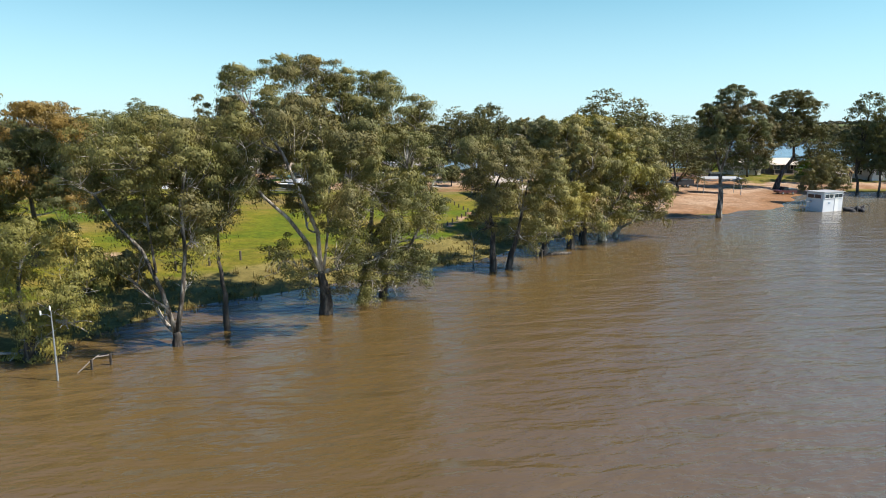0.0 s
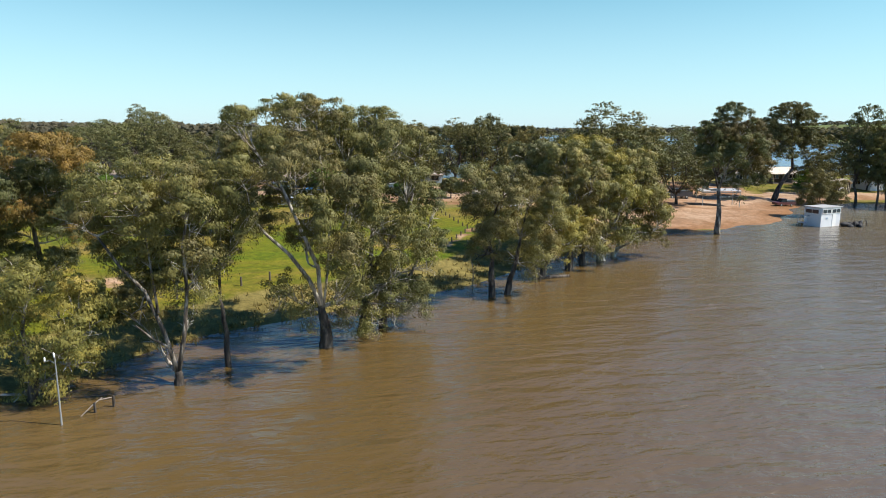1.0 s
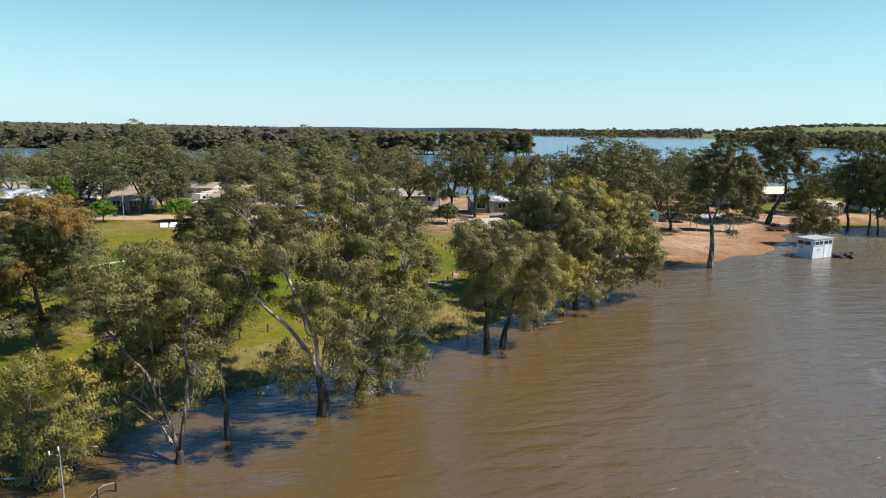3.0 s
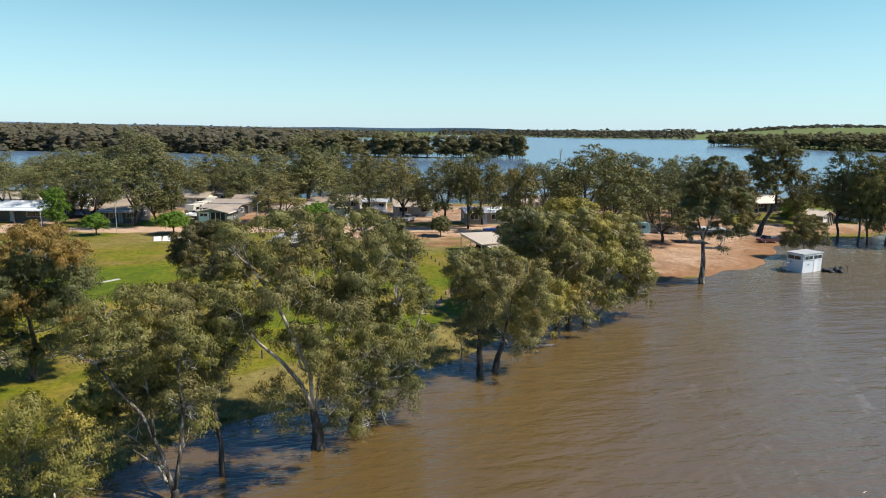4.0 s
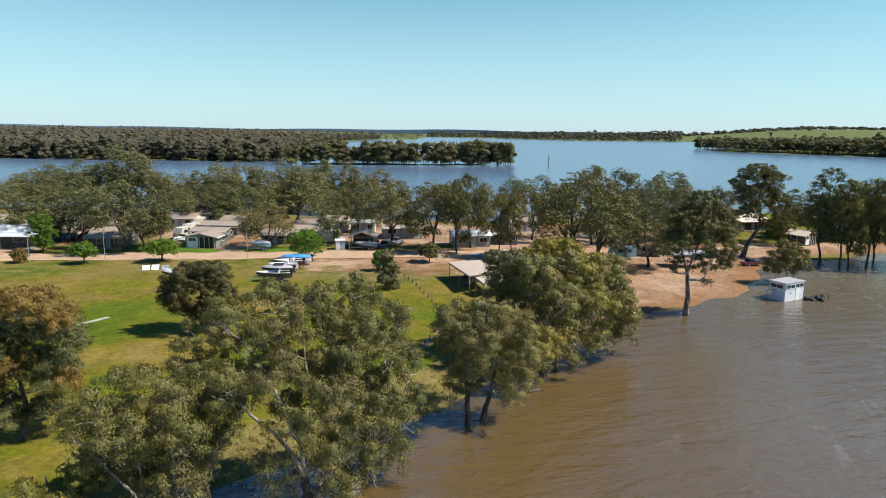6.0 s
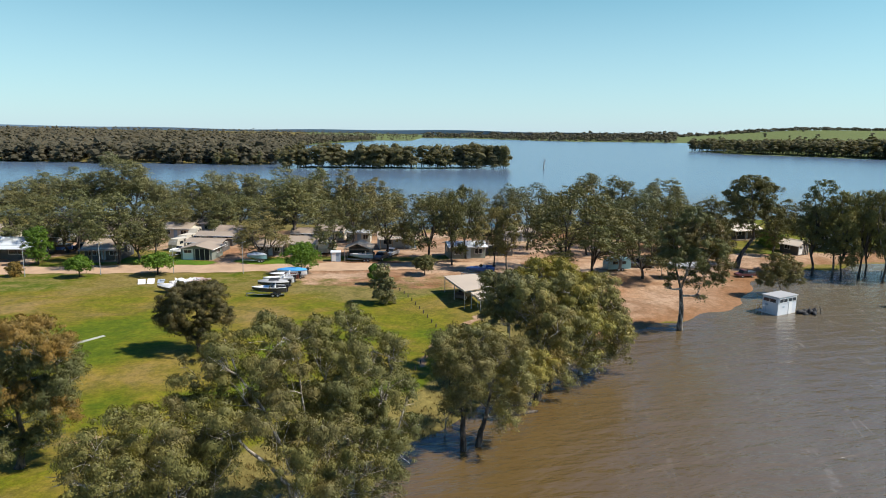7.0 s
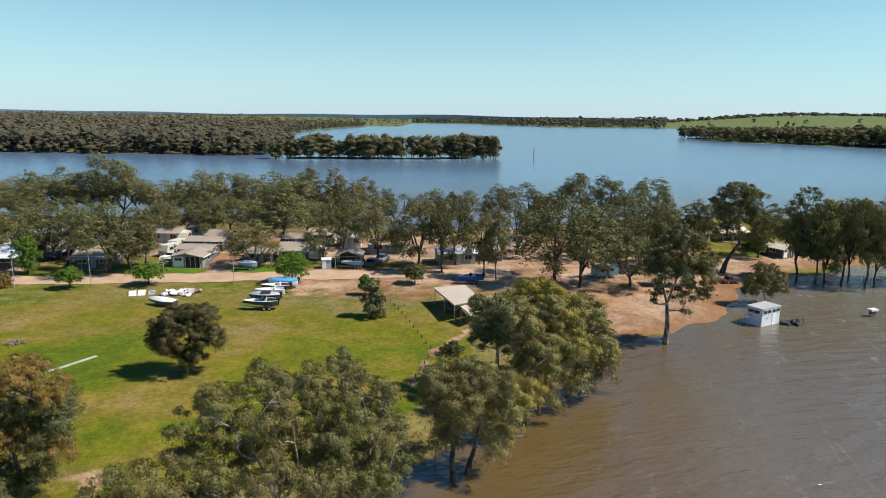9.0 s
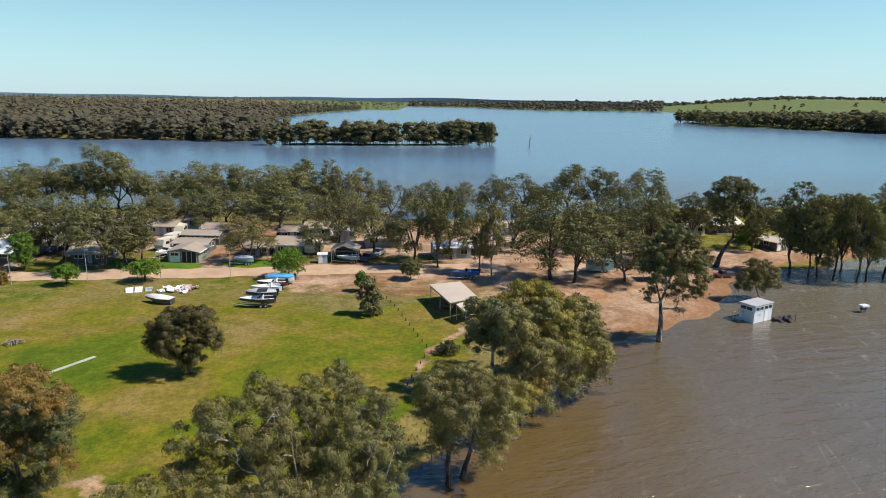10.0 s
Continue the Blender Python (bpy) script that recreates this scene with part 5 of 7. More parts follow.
def bushy(name, label, x, y, tall, wide, leaf, seed, group="", clear=0.25, point=0.0):
    """A small rounded or pointed tree with dense leaves on a short stem."""
    rng = np.random.default_rng(seed)
    root = thing(name, x, y, ground_z(x, y), 0, label, "tree", group)
    stem = Geo().tube([(0, 0, -0.2), (0.04, 0.02, tall * 0.3), (0.0, 0.06, tall * 0.7)], [0.06 * wide / 2, 0.05 * wide / 2, 0.02], 7)
    blobs = []
    for k in range(9):
        h = clear + (0.93 - clear) * (k + 0.5) / 9
        r = 0.5 * wide * (math.sin(math.pi * (h - clear + 0.12) / (1.12 - clear)) * (1 - point) + point * (1.05 - h))
        a = k * 2.4
        blobs.append((math.cos(a) * r * 0.5, math.sin(a) * r * 0.5, h * tall, 0.25 * wide + r * 0.3, 0.25 * wide * (1 - 0.4 * point) + r * 0.3, tall * 0.16))
        stem.tube([(0, 0, tall * 0.25), blobs[-1][:3]], [0.03, 0.012], 5, False)
    stem.part("trunk", BARK_DARK, root, smooth=True)
    cloud = [leaf_lobes(rng, b, 1500 if tall > 2.5 else 600, 0.28, 0.19, 0.14, 0.2, fill=2.6) for b in blobs]
    shared("crown", loose("crown", np.concatenate(cloud), leaf), root)
    return root


bushy('small_tree', 'small rounded green tree beside the road', -56.85, 109.38, 3.46, 3.79, LEAF_GREEN, 1, 'young trees by the road', 0.42)
bushy('small_tree', 'small rounded green tree beside the road', -44.72, 111.62, 3.75, 5.15, LEAF_GREEN, 2, 'young trees by the road', 0.42)
bushy('small_tree', 'bright green leafy tree beside the parked boats', -20.3, 113.0, 5.30, 6.34, LEAF_GREEN, 3, 'young trees by the road', 0.28)
bushy('small_tree', 'bright green tree beside the white-roofed building', -69.34, 119.57, 6.89, 4.56, LEAF_GREEN, 4, 'young trees by the road', 0.15)
bushy('conifer', 'grey-green pointed conifer leaning on the grass', -4.85, 92.80, 5.79, 3.79, LEAF_GREY, 5, '', 0.04, 0.6)
bushy('small_tree', 'small round green tree by the conifer', -6.87, 105.14, 3.14, 1.87, LEAF_GREEN, 6, '', 0.3)
bushy('small_tree', 'small dark tree in the dirt turning area', 1.46, 111.98, 3.34, 3.38, LEAF_DARK, 7, '', 0.35)
bushy('shrub', 'dark low shrub on the grassy bank', 5.92, 79.03, 1.41, 2.53, LEAF_DARK, 8, '', 0.05)
bushy('shrub', 'leafy green shrub by the hut', 81.48, 144.92, 4.48, 5.66, LEAF_GREEN, 9, 'shrubs by the huts', 0.05)
bushy('shrub', 'bright green shrub among the far huts', 67.24, 164.30, 4.52, 4.37, LEAF_GREEN, 10, 'shrubs by the huts', 0.05)
bushy('shrub', 'olive shrub among the far huts', 76.99, 160.53, 3.71, 5.70, LEAF_OLIVE, 11, 'shrubs by the huts', 0.05)
bushy('shrub', 'bare-looking brown shrub beside the road', -67.96, 110.25, 2.48, 2.35, LEAF_RUST, 12, '', 0.1)
bushy('shrub', 'yellow-green shrub on the near bank', -22.35, 40.56, 2.71, 2.16, LEAF_YELLOW, 13, 'bank shrubs', 0.02)
bushy('shrub', 'dry bush beneath the gums', -21.21, 42.99, 1.95, 2.67, LEAF_BROWN, 16, 'bank shrubs', 0.02)


def domes(rng, centres, reach, tall, rough=0.24):
    """Low uneven leaf domes, one at each centre: two rings of points drawn out at random and a crest."""
    m = len(centres)
    ring = [(0.95, -0.3), (0.8, 0.45)]
    pts = np.zeros((m, 13, 3))
    for i, (r, z) in enumerate(ring):
        for j in range(6):
            a = math.pi * (j + 0.5 * i) / 3
            pts[:, 6 * i + j] = (math.cos(a) * r, math.sin(a) * r, z)
    pts[:, 12, 2] = 1.0
    pts += rng.normal(0, rough * 0.7, pts.shape)
    pts *= 1 + rng.normal(0, rough * 0.4, (m, 13, 1))
    pts = pts * np.stack([reach, reach, tall], -1)[:, None, :] + centres[:, None, :]
    tris = []
    for j in range(6):
        p, q = j, (j + 1) % 6
        tris += [(p, q, p + 6), (q, q + 6, p + 6), (p + 6, q + 6, 12)]
    return pts[:, np.array(tris)].reshape(-1, 3, 3)


def woods(name, label, spots, heights, seed, lumps, fringe, mat, clear=0.2, bark=None, sink=0.0, broad=1.0):
    """Far woodland: many uneven crowns with stems, uncountable at that distance. fringe: loose leaf sprays round each lump."""
    rng = np.random.default_rng(seed)
    n = len(spots)
    zs = np.maximum(height(spots[:, 0], spots[:, 1]), 0) - sink
    tall = heights * rng.uniform(0.7, 1.15, n)
    foot = np.column_stack([spots, zs])
    centres, reach, rise = [], [], []
    for k in range(lumps):
        up = clear + (0.92 - clear) * (k + rng.uniform(0.2, 0.8, n)) / lumps
        turn, off = rng.uniform(0, 6.3, n), rng.uniform(0.05, 0.3, n) * (1.15 - 0.7 * np.abs(up - 0.5))
        centres.append(foot + np.stack([np.cos(turn) * off, np.sin(turn) * off, up], 1) * tall[:, None])
        size = tall * broad * rng.uniform(0.12, 0.24, n) * (6 / (lumps + 1)) ** 0.25
        reach.append(size)
        rise.append(size * rng.uniform(0.4, 0.7, n))
    centres, reach, rise = np.concatenate(centres), np.concatenate(reach), np.concatenate(rise)
    crown = domes(rng, centres, reach, rise)
    if fringe:
        m = len(centres)
        d = rng.normal(0, 1, (m * fringe, 3))
        d /= np.linalg.norm(d, axis=1)[:, None]
        size = np.repeat(reach, fringe)[:, None]
        c = np.repeat(centres, fringe, 0) + d * size * rng.uniform(0.7, 1.35, (m * fringe, 1)) * (1, 1, 0.8)
        a = np.cross(d, rng.normal(0, 1, (m * fringe, 3)))
        a /= np.linalg.norm(a, axis=1)[:, None] + 1e-9
        b = np.cross(d, a) * size * 0.16
        a = a * size * rng.uniform(0.16, 0.3, (m * fringe, 1))
        crown = np.concatenate([crown, np.stack([c - a - b, c + a, c - a + b], 1)])
    tagged(new(name, loose(name, crown, mat)), label, "woodland", kind="stuff")
    foot = foot - (0, 0, 0.3)
    stems = []
    for lean in range(2):
        w = np.column_stack([tall * 0.011, np.zeros(n), np.zeros(n)])
        start = foot + np.column_stack([rng.normal(0, 0.03, n) * tall, rng.normal(0, 0.03, n) * tall, np.zeros(n)])
        top = start + np.column_stack([rng.normal(0, 0.07, n) * tall, rng.normal(0, 0.07, n) * tall, tall * 0.75])
        for v in (w, w[:, [1, 0, 2]]):
            stems.append(np.stack([start - v, start + v, top + v * 0.5, top - v * 0.5], 1))
    tagged(new(name + "_stems", loose(name + "_stems", np.concatenate(stems), bark or BARK_DARK)), "thin dark stems of distant gum woodland", "woodland", kind="stuff")


def scatter(rng, poly, n, x0, x1, y0, y1, edge=3.0, even=2.0):
    """n random spots inside a polygon, more of them near the viewer."""
    out = np.zeros((0, 2))
    while len(out) < n:
        x, y = rng.uniform(x0, x1, n * 2), y0 * (y1 / y0) ** (rng.uniform(0, 1, n * 2) ** even)
        ok = inside(poly, x, y) > edge
        out = np.concatenate([out, np.stack([x, y], 1)[ok]])
    return out[:n]


rng = np.random.default_rng(5)
k = rng.uniform(0, 1, 150)
isle = np.stack([-92 + 158 * k, 464 + 16.5 * k + rng.uniform(-4, 9, 150)], 1)
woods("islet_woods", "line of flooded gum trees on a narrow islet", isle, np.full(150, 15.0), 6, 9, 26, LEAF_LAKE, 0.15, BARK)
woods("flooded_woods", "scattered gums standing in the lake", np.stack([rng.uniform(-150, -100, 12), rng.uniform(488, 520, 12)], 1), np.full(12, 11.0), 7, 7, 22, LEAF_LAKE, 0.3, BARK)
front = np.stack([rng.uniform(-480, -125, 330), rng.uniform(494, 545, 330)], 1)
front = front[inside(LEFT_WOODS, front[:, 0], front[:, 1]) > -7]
woods("shore_woods", "dense grey-green gum forest on the far bank", front, np.random.default_rng(23).uniform(10.5, 17.0, len(front)), 8, 6, 14, LEAF_FAR_HAZED, 0.06, BARK, broad=1.15)
rim = [(-114, 508), (-135, 640), (-190, 1000), (-190, 1180), (-150, 1500), (-110, 1765)]
u = rng.uniform(0, 1, 800) ** 1.3 * (len(rim) - 1.001)
spots = np.array([np.interp(u, range(len(rim)), [q[c] for q in rim]) for c in (0, 1)]).T - np.stack([rng.uniform(-6, 60, 800), rng.uniform(-5, 5, 800)], 1)
woods("cove_woods", "gum forest lining a narrow reach of the lake", spots, np.full(800, 12.0), 15, 3, 3, LEAF_FAR_HAZED)
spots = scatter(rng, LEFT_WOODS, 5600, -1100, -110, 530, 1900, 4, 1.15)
woods("forest", "broad grey-green gum forest beyond the lake", spots, np.full(5600, 12.2) * np.random.default_rng(19).choice([0.94, 1.0, 1.25], 5600, p=[0.5, 0.4, 0.1]), 9, 3, 0, LEAF_FAR_HAZED, 0.05, broad=1.5)
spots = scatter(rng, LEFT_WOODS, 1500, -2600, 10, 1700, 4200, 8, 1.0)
woods("distant_forest", "dark tree line far beyond the lake", spots, np.random.default_rng(29).uniform(13.0, 19.0, 1500), 10, 2, 0, LEAF_FAR_HAZED, -0.1)
edge = [(424, 1014), (430, 870), (489, 804), (520, 742), (543, 709), (700, 610), (900, 560)]
u = rng.uniform(0, len(edge) - 1.001, 720)
spots = np.array([np.interp(u, range(len(edge)), [q[c] for q in edge]) for c in (0, 1)]).T + np.stack([rng.uniform(2, 60, 720), rng.uniform(-4, 40, 720) + 130 * rng.uniform(0, 1, 720) ** 4], 1)
spots = spots[inside(RIGHT_SPIT, spots[:, 0], spots[:, 1]) > 1]
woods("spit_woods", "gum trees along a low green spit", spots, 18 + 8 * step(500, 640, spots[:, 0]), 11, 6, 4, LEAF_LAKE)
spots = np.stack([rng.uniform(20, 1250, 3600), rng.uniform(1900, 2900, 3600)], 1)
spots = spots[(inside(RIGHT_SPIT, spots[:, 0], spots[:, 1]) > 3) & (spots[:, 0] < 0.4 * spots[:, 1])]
woods("far_shore_woods", "dark woods along the lake's far shore", spots, np.random.default_rng(31).uniform(17.0, 31.0, len(spots)), 12, 1, 0, LEAF_FAR_HAZED, -0.3)
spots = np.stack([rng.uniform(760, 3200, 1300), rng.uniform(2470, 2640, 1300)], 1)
woods("hilltop_woods", "dark tree line on the crest of a green hill", spots, np.full(1300, 17.0), 13, 2, 0, LEAF_FAR_HAZED, -0.3, sink=5.0, broad=1.9)
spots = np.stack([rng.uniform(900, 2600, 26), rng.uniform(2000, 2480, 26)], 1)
woods("paddock_trees", "lone trees dotted over a green hillside", spots, np.full(26, 14.0), 14, 4, 0, LEAF_FAR_HAZED, 0.0, broad=1.8, sink=1.0)


# ---- buildings ----
def window(parent, x, y, z, w, h, turn=0.0):
    """A framed pane whose sill centre is at (x, y, z); turn faces it."""
    fr = Geo()
    for dx, dz, sw, sh in ((0, 0, w + 0.14, 0.07), (0, h - 0.07, w + 0.14, 0.07), (-w / 2 - 0.035, 0, 0.07, h), (w / 2 + 0.035, 0, 0.07, h), (0, 0, 0.05, h)):
        fr.box(dx, 0, dz, sw, 0.1, sh)
    ob = fr.part("window_frame", WALL_WHITE, parent)
    ob.matrix_basis = pose(x, y, z, 0, 0, turn)
    Geo().box(0, 0.0, 0.05, w, 0.03, h - 0.1).part("pane", GLASS, ob)


def cabin(label, x, y, turn, w, d, roof, wall, eave=2.5, rise=0.9, ridge="x", porch=0.0, front="window", name="cabin", group="holiday cabins"):
    root = thing(name, x, y, ground_z(x, y), turn, label, "cabin", group)
    half = d if ridge == "x" else w
    gable = [(-half / 2, -0.3), (half / 2, -0.3), (half / 2, eave), (0, eave + rise), (-half / 2, eave)]
    Geo().extrude(gable, ridge, -(w if ridge == "x" else d) / 2, (w if ridge == "x" else d) / 2).part("wall", wall, root)
    o, s = 0.45, rise / (half / 2)
    for side in (-1, 1):
        a, b = (0, eave + rise + 0.06), (side * (half / 2 + o), eave - o * s + 0.06)
        slab = [a, b, (b[0], b[1] - 0.09), (a[0], a[1] - 0.09)]
        length = (w if ridge == "x" else d) / 2 + o
        Geo().extrude(slab if side > 0 else slab[::-1], ridge, -length, length).part("roof", roof, root)
        gut = Geo()
        if ridge == "x":
            gut.box(0, b[0] + side * 0.05, b[1] - 0.14, 2 * length, 0.1, 0.11)
        else:
            gut.box(b[0] + side * 0.05, 0, b[1] - 0.14, 0.1, 2 * length, 0.11)
        gut.part("gutter", WALL_WHITE, root)
    cap = Geo()
    cap.box(0, 0, eave + rise + 0.05, *((w + 2 * o, 0.3) if ridge == "x" else (0.3, d + 2 * o)), 0.04)
    cap.part("ridge_cap", roof, root)
    f = -d / 2 - 0.03
    if front == "window":
        window(root, -w * 0.28, f, 0.95, w * 0.22, 1.1)
        window(root, w * 0.3, f, 0.95, w * 0.2, 1.1)
        Geo().box(0.02 * w, f, 0.1, 0.85, 0.06, 2.02).part("door", WALL_BLUE, root)
    elif front == "garage":
        Geo().box(-w * 0.27, f, 0.05, w * 0.34, 0.07, 2.1).part("garage_door", WALL_WHITE, root)
        # a flat black panel stands in for the shade inside the open verandah
        Geo().box(w * 0.2, f, 0.05, w * 0.5, 0.05, 2.1).part("verandah_screen", BLACK, root, "black panel standing in for the shade of an open verandah")
        for k in range(4):
            Geo().box(w * (-0.04 + 0.16 * k), f - 0.06, 0.0, 0.09, 0.09, eave - 0.1).part("post", WALL_CREAM, root)
        window(root, -w * 0.27, f - 0.03, 1.3, w * 0.24, 0.7)
    for side in (-1, 1):
        window(root, side * (w / 2 + 0.03), d * 0.1, 0.95, 1.3, 1.0, 90)
    if porch:
        Geo().box(0, -d / 2 - porch / 2 - 0.1, eave - 0.32, w + 0.5, porch + 0.3, 0.09, 0, 3).part("porch_roof", roof, root)
        for k in range(4):
            Geo().box(-w / 2 + 0.1 + k * (w - 0.2) / 3, -d / 2 - porch, -0.2, 0.11, 0.11, eave - 0.05).part("post", POST_WOOD, root)
        Geo().box(0, -d / 2 - porch / 2, -0.12, w, porch, 0.18).part("deck", POST_WOOD, root)
    return root


cabin("low tan-roofed cabin with a white garage door facing the road", -42.2, 127.6, -5, 6.0, 5.6, ROOF_TAN, WALL_GREEN, 2.2, 0.65, "y", 0, "garage")
cabin("tan-roofed cabin set behind another cabin", -43.2, 134.8, -5, 7.0, 4.8, ROOF_TAN, WALL_DARK, 2.2, 0.4, "x")
cabin("wide tan-roofed cabin among gums", -43.4, 142.8, -5, 7.8, 5.2, ROOF_TAN, WALL_DARK, 2.3, 0.5, "x")
cabin("small brown-roofed cabin at the back of a row", -42.4, 149.6, -5, 5.0, 4.6, ROOF_BROWN, WALL_DARK, 2.4, 0.8, "x")
cabin("dark board cabin with tan hipped verandah roof", -60.0, 127.5, 2, 6.6, 6.4, ROOF_TAN, WALL_DARK, 2.6, 1.1, "x", 2.2)
cabin("long white-roofed shed beside the road", -81.0, 129.0, 0, 16.0, 8.0, ROOF_WHITE, WALL_DARK, 2.9, 0.7, "x", 3.2)
cabin("low shaded cabin with brown roof", -29.4, 132.0, 0, 4.8, 4.8, ROOF_TAN, WALL_DARK, 2.3, 0.7, "x", 1.0)
cabin("tan-roofed cabin beside a white caravan", -22.9, 132.9, -6, 5.4, 5.8, ROOF_TAN, WALL_GREEN, 2.5, 1.0, "x")
cabin("tan-roofed cabin with blue end wall", -4.4, 141.0, 8, 8.0, 5.8, ROOF_TAN, WALL_BLUE, 2.6, 0.9, "x", 1.6)
cabin("small flat grey cabin near the lake", -13.0, 146.5, 0, 5.2, 4.2, ROOF_GREY, WALL_CREAM, 2.5, 0.4, "x")
cabin("grey-green cabin with a white steel roof", 9.8, 129.4, 9, 7.2, 5.4, ROOF_WHITE, WALL_GREEN, 2.5, 0.6, "x", 0)
cabin("brown lean-to cabin beside the white-roofed one", 17.2, 132.5, 4, 4.6, 5.0, ROOF_BROWN, WALL_DARK, 2.4, 0.5, "x")
cabin("white-fronted cabin half hidden by gums", 23.5, 151.0, 8, 6.4, 5.4, ROOF_TAN, WALL_WHITE, 2.6, 0.9, "x")
cabin("grey steel shed behind a green tree", -79.5, 145.5, 80, 6.5, 5.0, ROOF_GREY, WALL_CREAM, 3.0, 0.9, "x")
cabin("tan-roofed cabin deep among the gums", -55.0, 152.0, -6, 6.6, 5.6, ROOF_TAN, WALL_CREAM, 2.5, 0.9, "x")
cabin("tan-roofed cabin deep among the gums", -52.5, 161.0, -6, 7.0, 5.6, ROOF_TAN, WALL_WHITE, 2.5, 0.9, "x")
cabin("brown-roofed cabin in deep shade", -66.0, 143.0, 0, 7.4, 5.6, ROOF_BROWN, WALL_DARK, 2.5, 0.9, "x")
cabin("dark low cabin among the gums", -25.0, 146.2, 5, 5.4, 5.0, ROOF_BROWN, WALL_DARK, 2.4, 0.7, "x")
cabin("tan-roofed cabin near the lake shore", -19.5, 150.0, -4, 5.6, 5.0, ROOF_TAN, WALL_CREAM, 2.5, 0.8, "x")
cabin("tan-roofed cabin at the edge of the village", -92.0, 146.0, 0, 9.0, 6.0, ROOF_TAN, WALL_CREAM, 2.6, 1.0, "x")
cabin("tan-roofed cabin by the lake shore", -70.0, 158.0, 0, 8.0, 6.0, ROOF_TAN, WALL_DARK, 2.6, 1.0, "x")
cabin("cream-roofed hut with a dark open front on the grass", 84.9, 140.6, 24, 3.6, 4.4, ROOF_CREAM, WALL_DARK, 2.2, 0.8, "y", 0, "garage", "hut", "huts beyond the inlet")
cabin("cream-roofed house behind shrubs", 69.5, 153.0, 14, 7.2, 5.4, ROOF_CREAM, WALL_CREAM, 2.5, 0.9, "x", 0, "window", "hut", "huts beyond the inlet")
cabin("brown-fronted house with pale roof beyond the inlet", 80.0, 157.0, 14, 8.0, 5.6, ROOF_CREAM, WALL_DARK, 2.5, 1.0, "x", 1.4, "window", "hut", "huts beyond the inlet")
cabin("cream-roofed house beyond the flooded gums", 98.0, 148.0, 18, 8.0, 5.4, ROOF_CREAM, WALL_WHITE, 2.5, 0.9, "x", 0, "window", "hut", "huts beyond the inlet")
cabin("low cream-roofed house near the lake", 48.0, 158.0, 6, 8.0, 5.4, ROOF_CREAM, WALL_CREAM, 2.5, 0.8, "x", 1.2, "window", "hut", "huts beyond the inlet")


def open_shelter(name, label, corners, posts_z, roof_mat, thick=0.12):
    """A roof plate on posts. corners: (x, y, z) of the roof, in order round it."""
    cx, cy = sum(c[0] for c in corners) / 4, sum(c[1] for c in corners) / 4
    z0 = ground_z(cx, cy)
    root = thing(name, cx, cy, z0, 0, label, "shelter")
    loc = [Vector((x - cx, y - cy, z - z0)) for x, y, z in corners]
    down = Vector((0, 0, thick))
    Geo().add(loc + [p - down for p in loc], [(0, 1, 2, 3), (7, 6, 5, 4), (0, 4, 5, 1), (1, 5, 6, 2), (2, 6, 7, 3), (3, 7, 4, 0)]).part("roof", roof_mat, root)
    n = posts_z
    for i in range(4):
        a, b = loc[i] * 0.94, loc[(i + 1) % 4] * 0.94
        Geo().tube([a - down * 1.3, b - down * 1.3], [0.07, 0.07], 6).part("beam", STEEL, root)
        for j in range(n):
            p = a.lerp(b, j / n)
            Geo().tube([(p.x, p.y, -0.3), (p.x, p.y, p.z - thick)], [0.06, 0.06], 8).part("post", STEEL, root)
    return root


open_shelter("boat_shelter", "open-sided shelter with a cream steel roof beside the grass", [(7.0, 91.2, 4.1), (11.4, 94.0, 4.1), (9.5, 101.9, 4.3), (4.3, 100.2, 4.3)], 2, ROOF_BEIGE)
open_shelter("lean_to", "low cream lean-to roof beside the open shelter", [(9.1, 89.3, 3.3), (12.4, 93.0, 3.3), (11.6, 94.2, 3.8), (7.9, 91.5, 3.8)], 1, ROOF_BEIGE)
open_shelter("picnic_shelter", "flat pale-roofed picnic shelter behind the beach", [(45.2, 112.9, 3.2), (52.2, 113.1, 3.3), (52.2, 116.2, 3.5), (45.2, 116.0, 3.45)], 1, ROOF_GREY, 0.06)


def carport(x, y, turn, w, d, eave, rise):
    """A pitched roof on posts, with a back wall only."""
    root = thing("carport", x, y, ground_z(x, y), turn, "open carport with a tan pitched roof over a boat", "carport")
    for side in (-1, 1):
        a, b = (0, eave + rise + 0.06), (side * (w / 2 + 0.3), eave - 0.05)
        slab = [a, b, (b[0], b[1] - 0.09), (a[0], a[1] - 0.09)]
        Geo().extrude(slab if side > 0 else slab[::-1], "y", -d / 2, d / 2).part("roof", ROOF_TAN, root)
        for k in range(3):
            Geo().box(side * (w / 2 - 0.05), -d / 2 + 0.2 + k * (d - 0.4) / 2, -0.2, 0.12, 0.12, eave + 0.15).part("post", WALL_CREAM, root)
        Geo().box(side * (w / 2 - 0.05), 0, eave - 0.12, 0.1, d - 0.2, 0.14).part("beam", POST_WOOD, root)
    for dy in (-d / 2 + 0.2, 0, d / 2 - 0.2):
        Geo().box(0, dy, eave - 0.12, w, 0.08, 0.14).part("tie_beam", POST_WOOD, root)
    Geo().extrude([(-w / 2, -0.2), (w / 2, -0.2), (w / 2, eave), (0, eave + rise), (-w / 2, eave)], "y", d / 2 - 0.08, d / 2).part("back_wall", WALL_DARK, root)


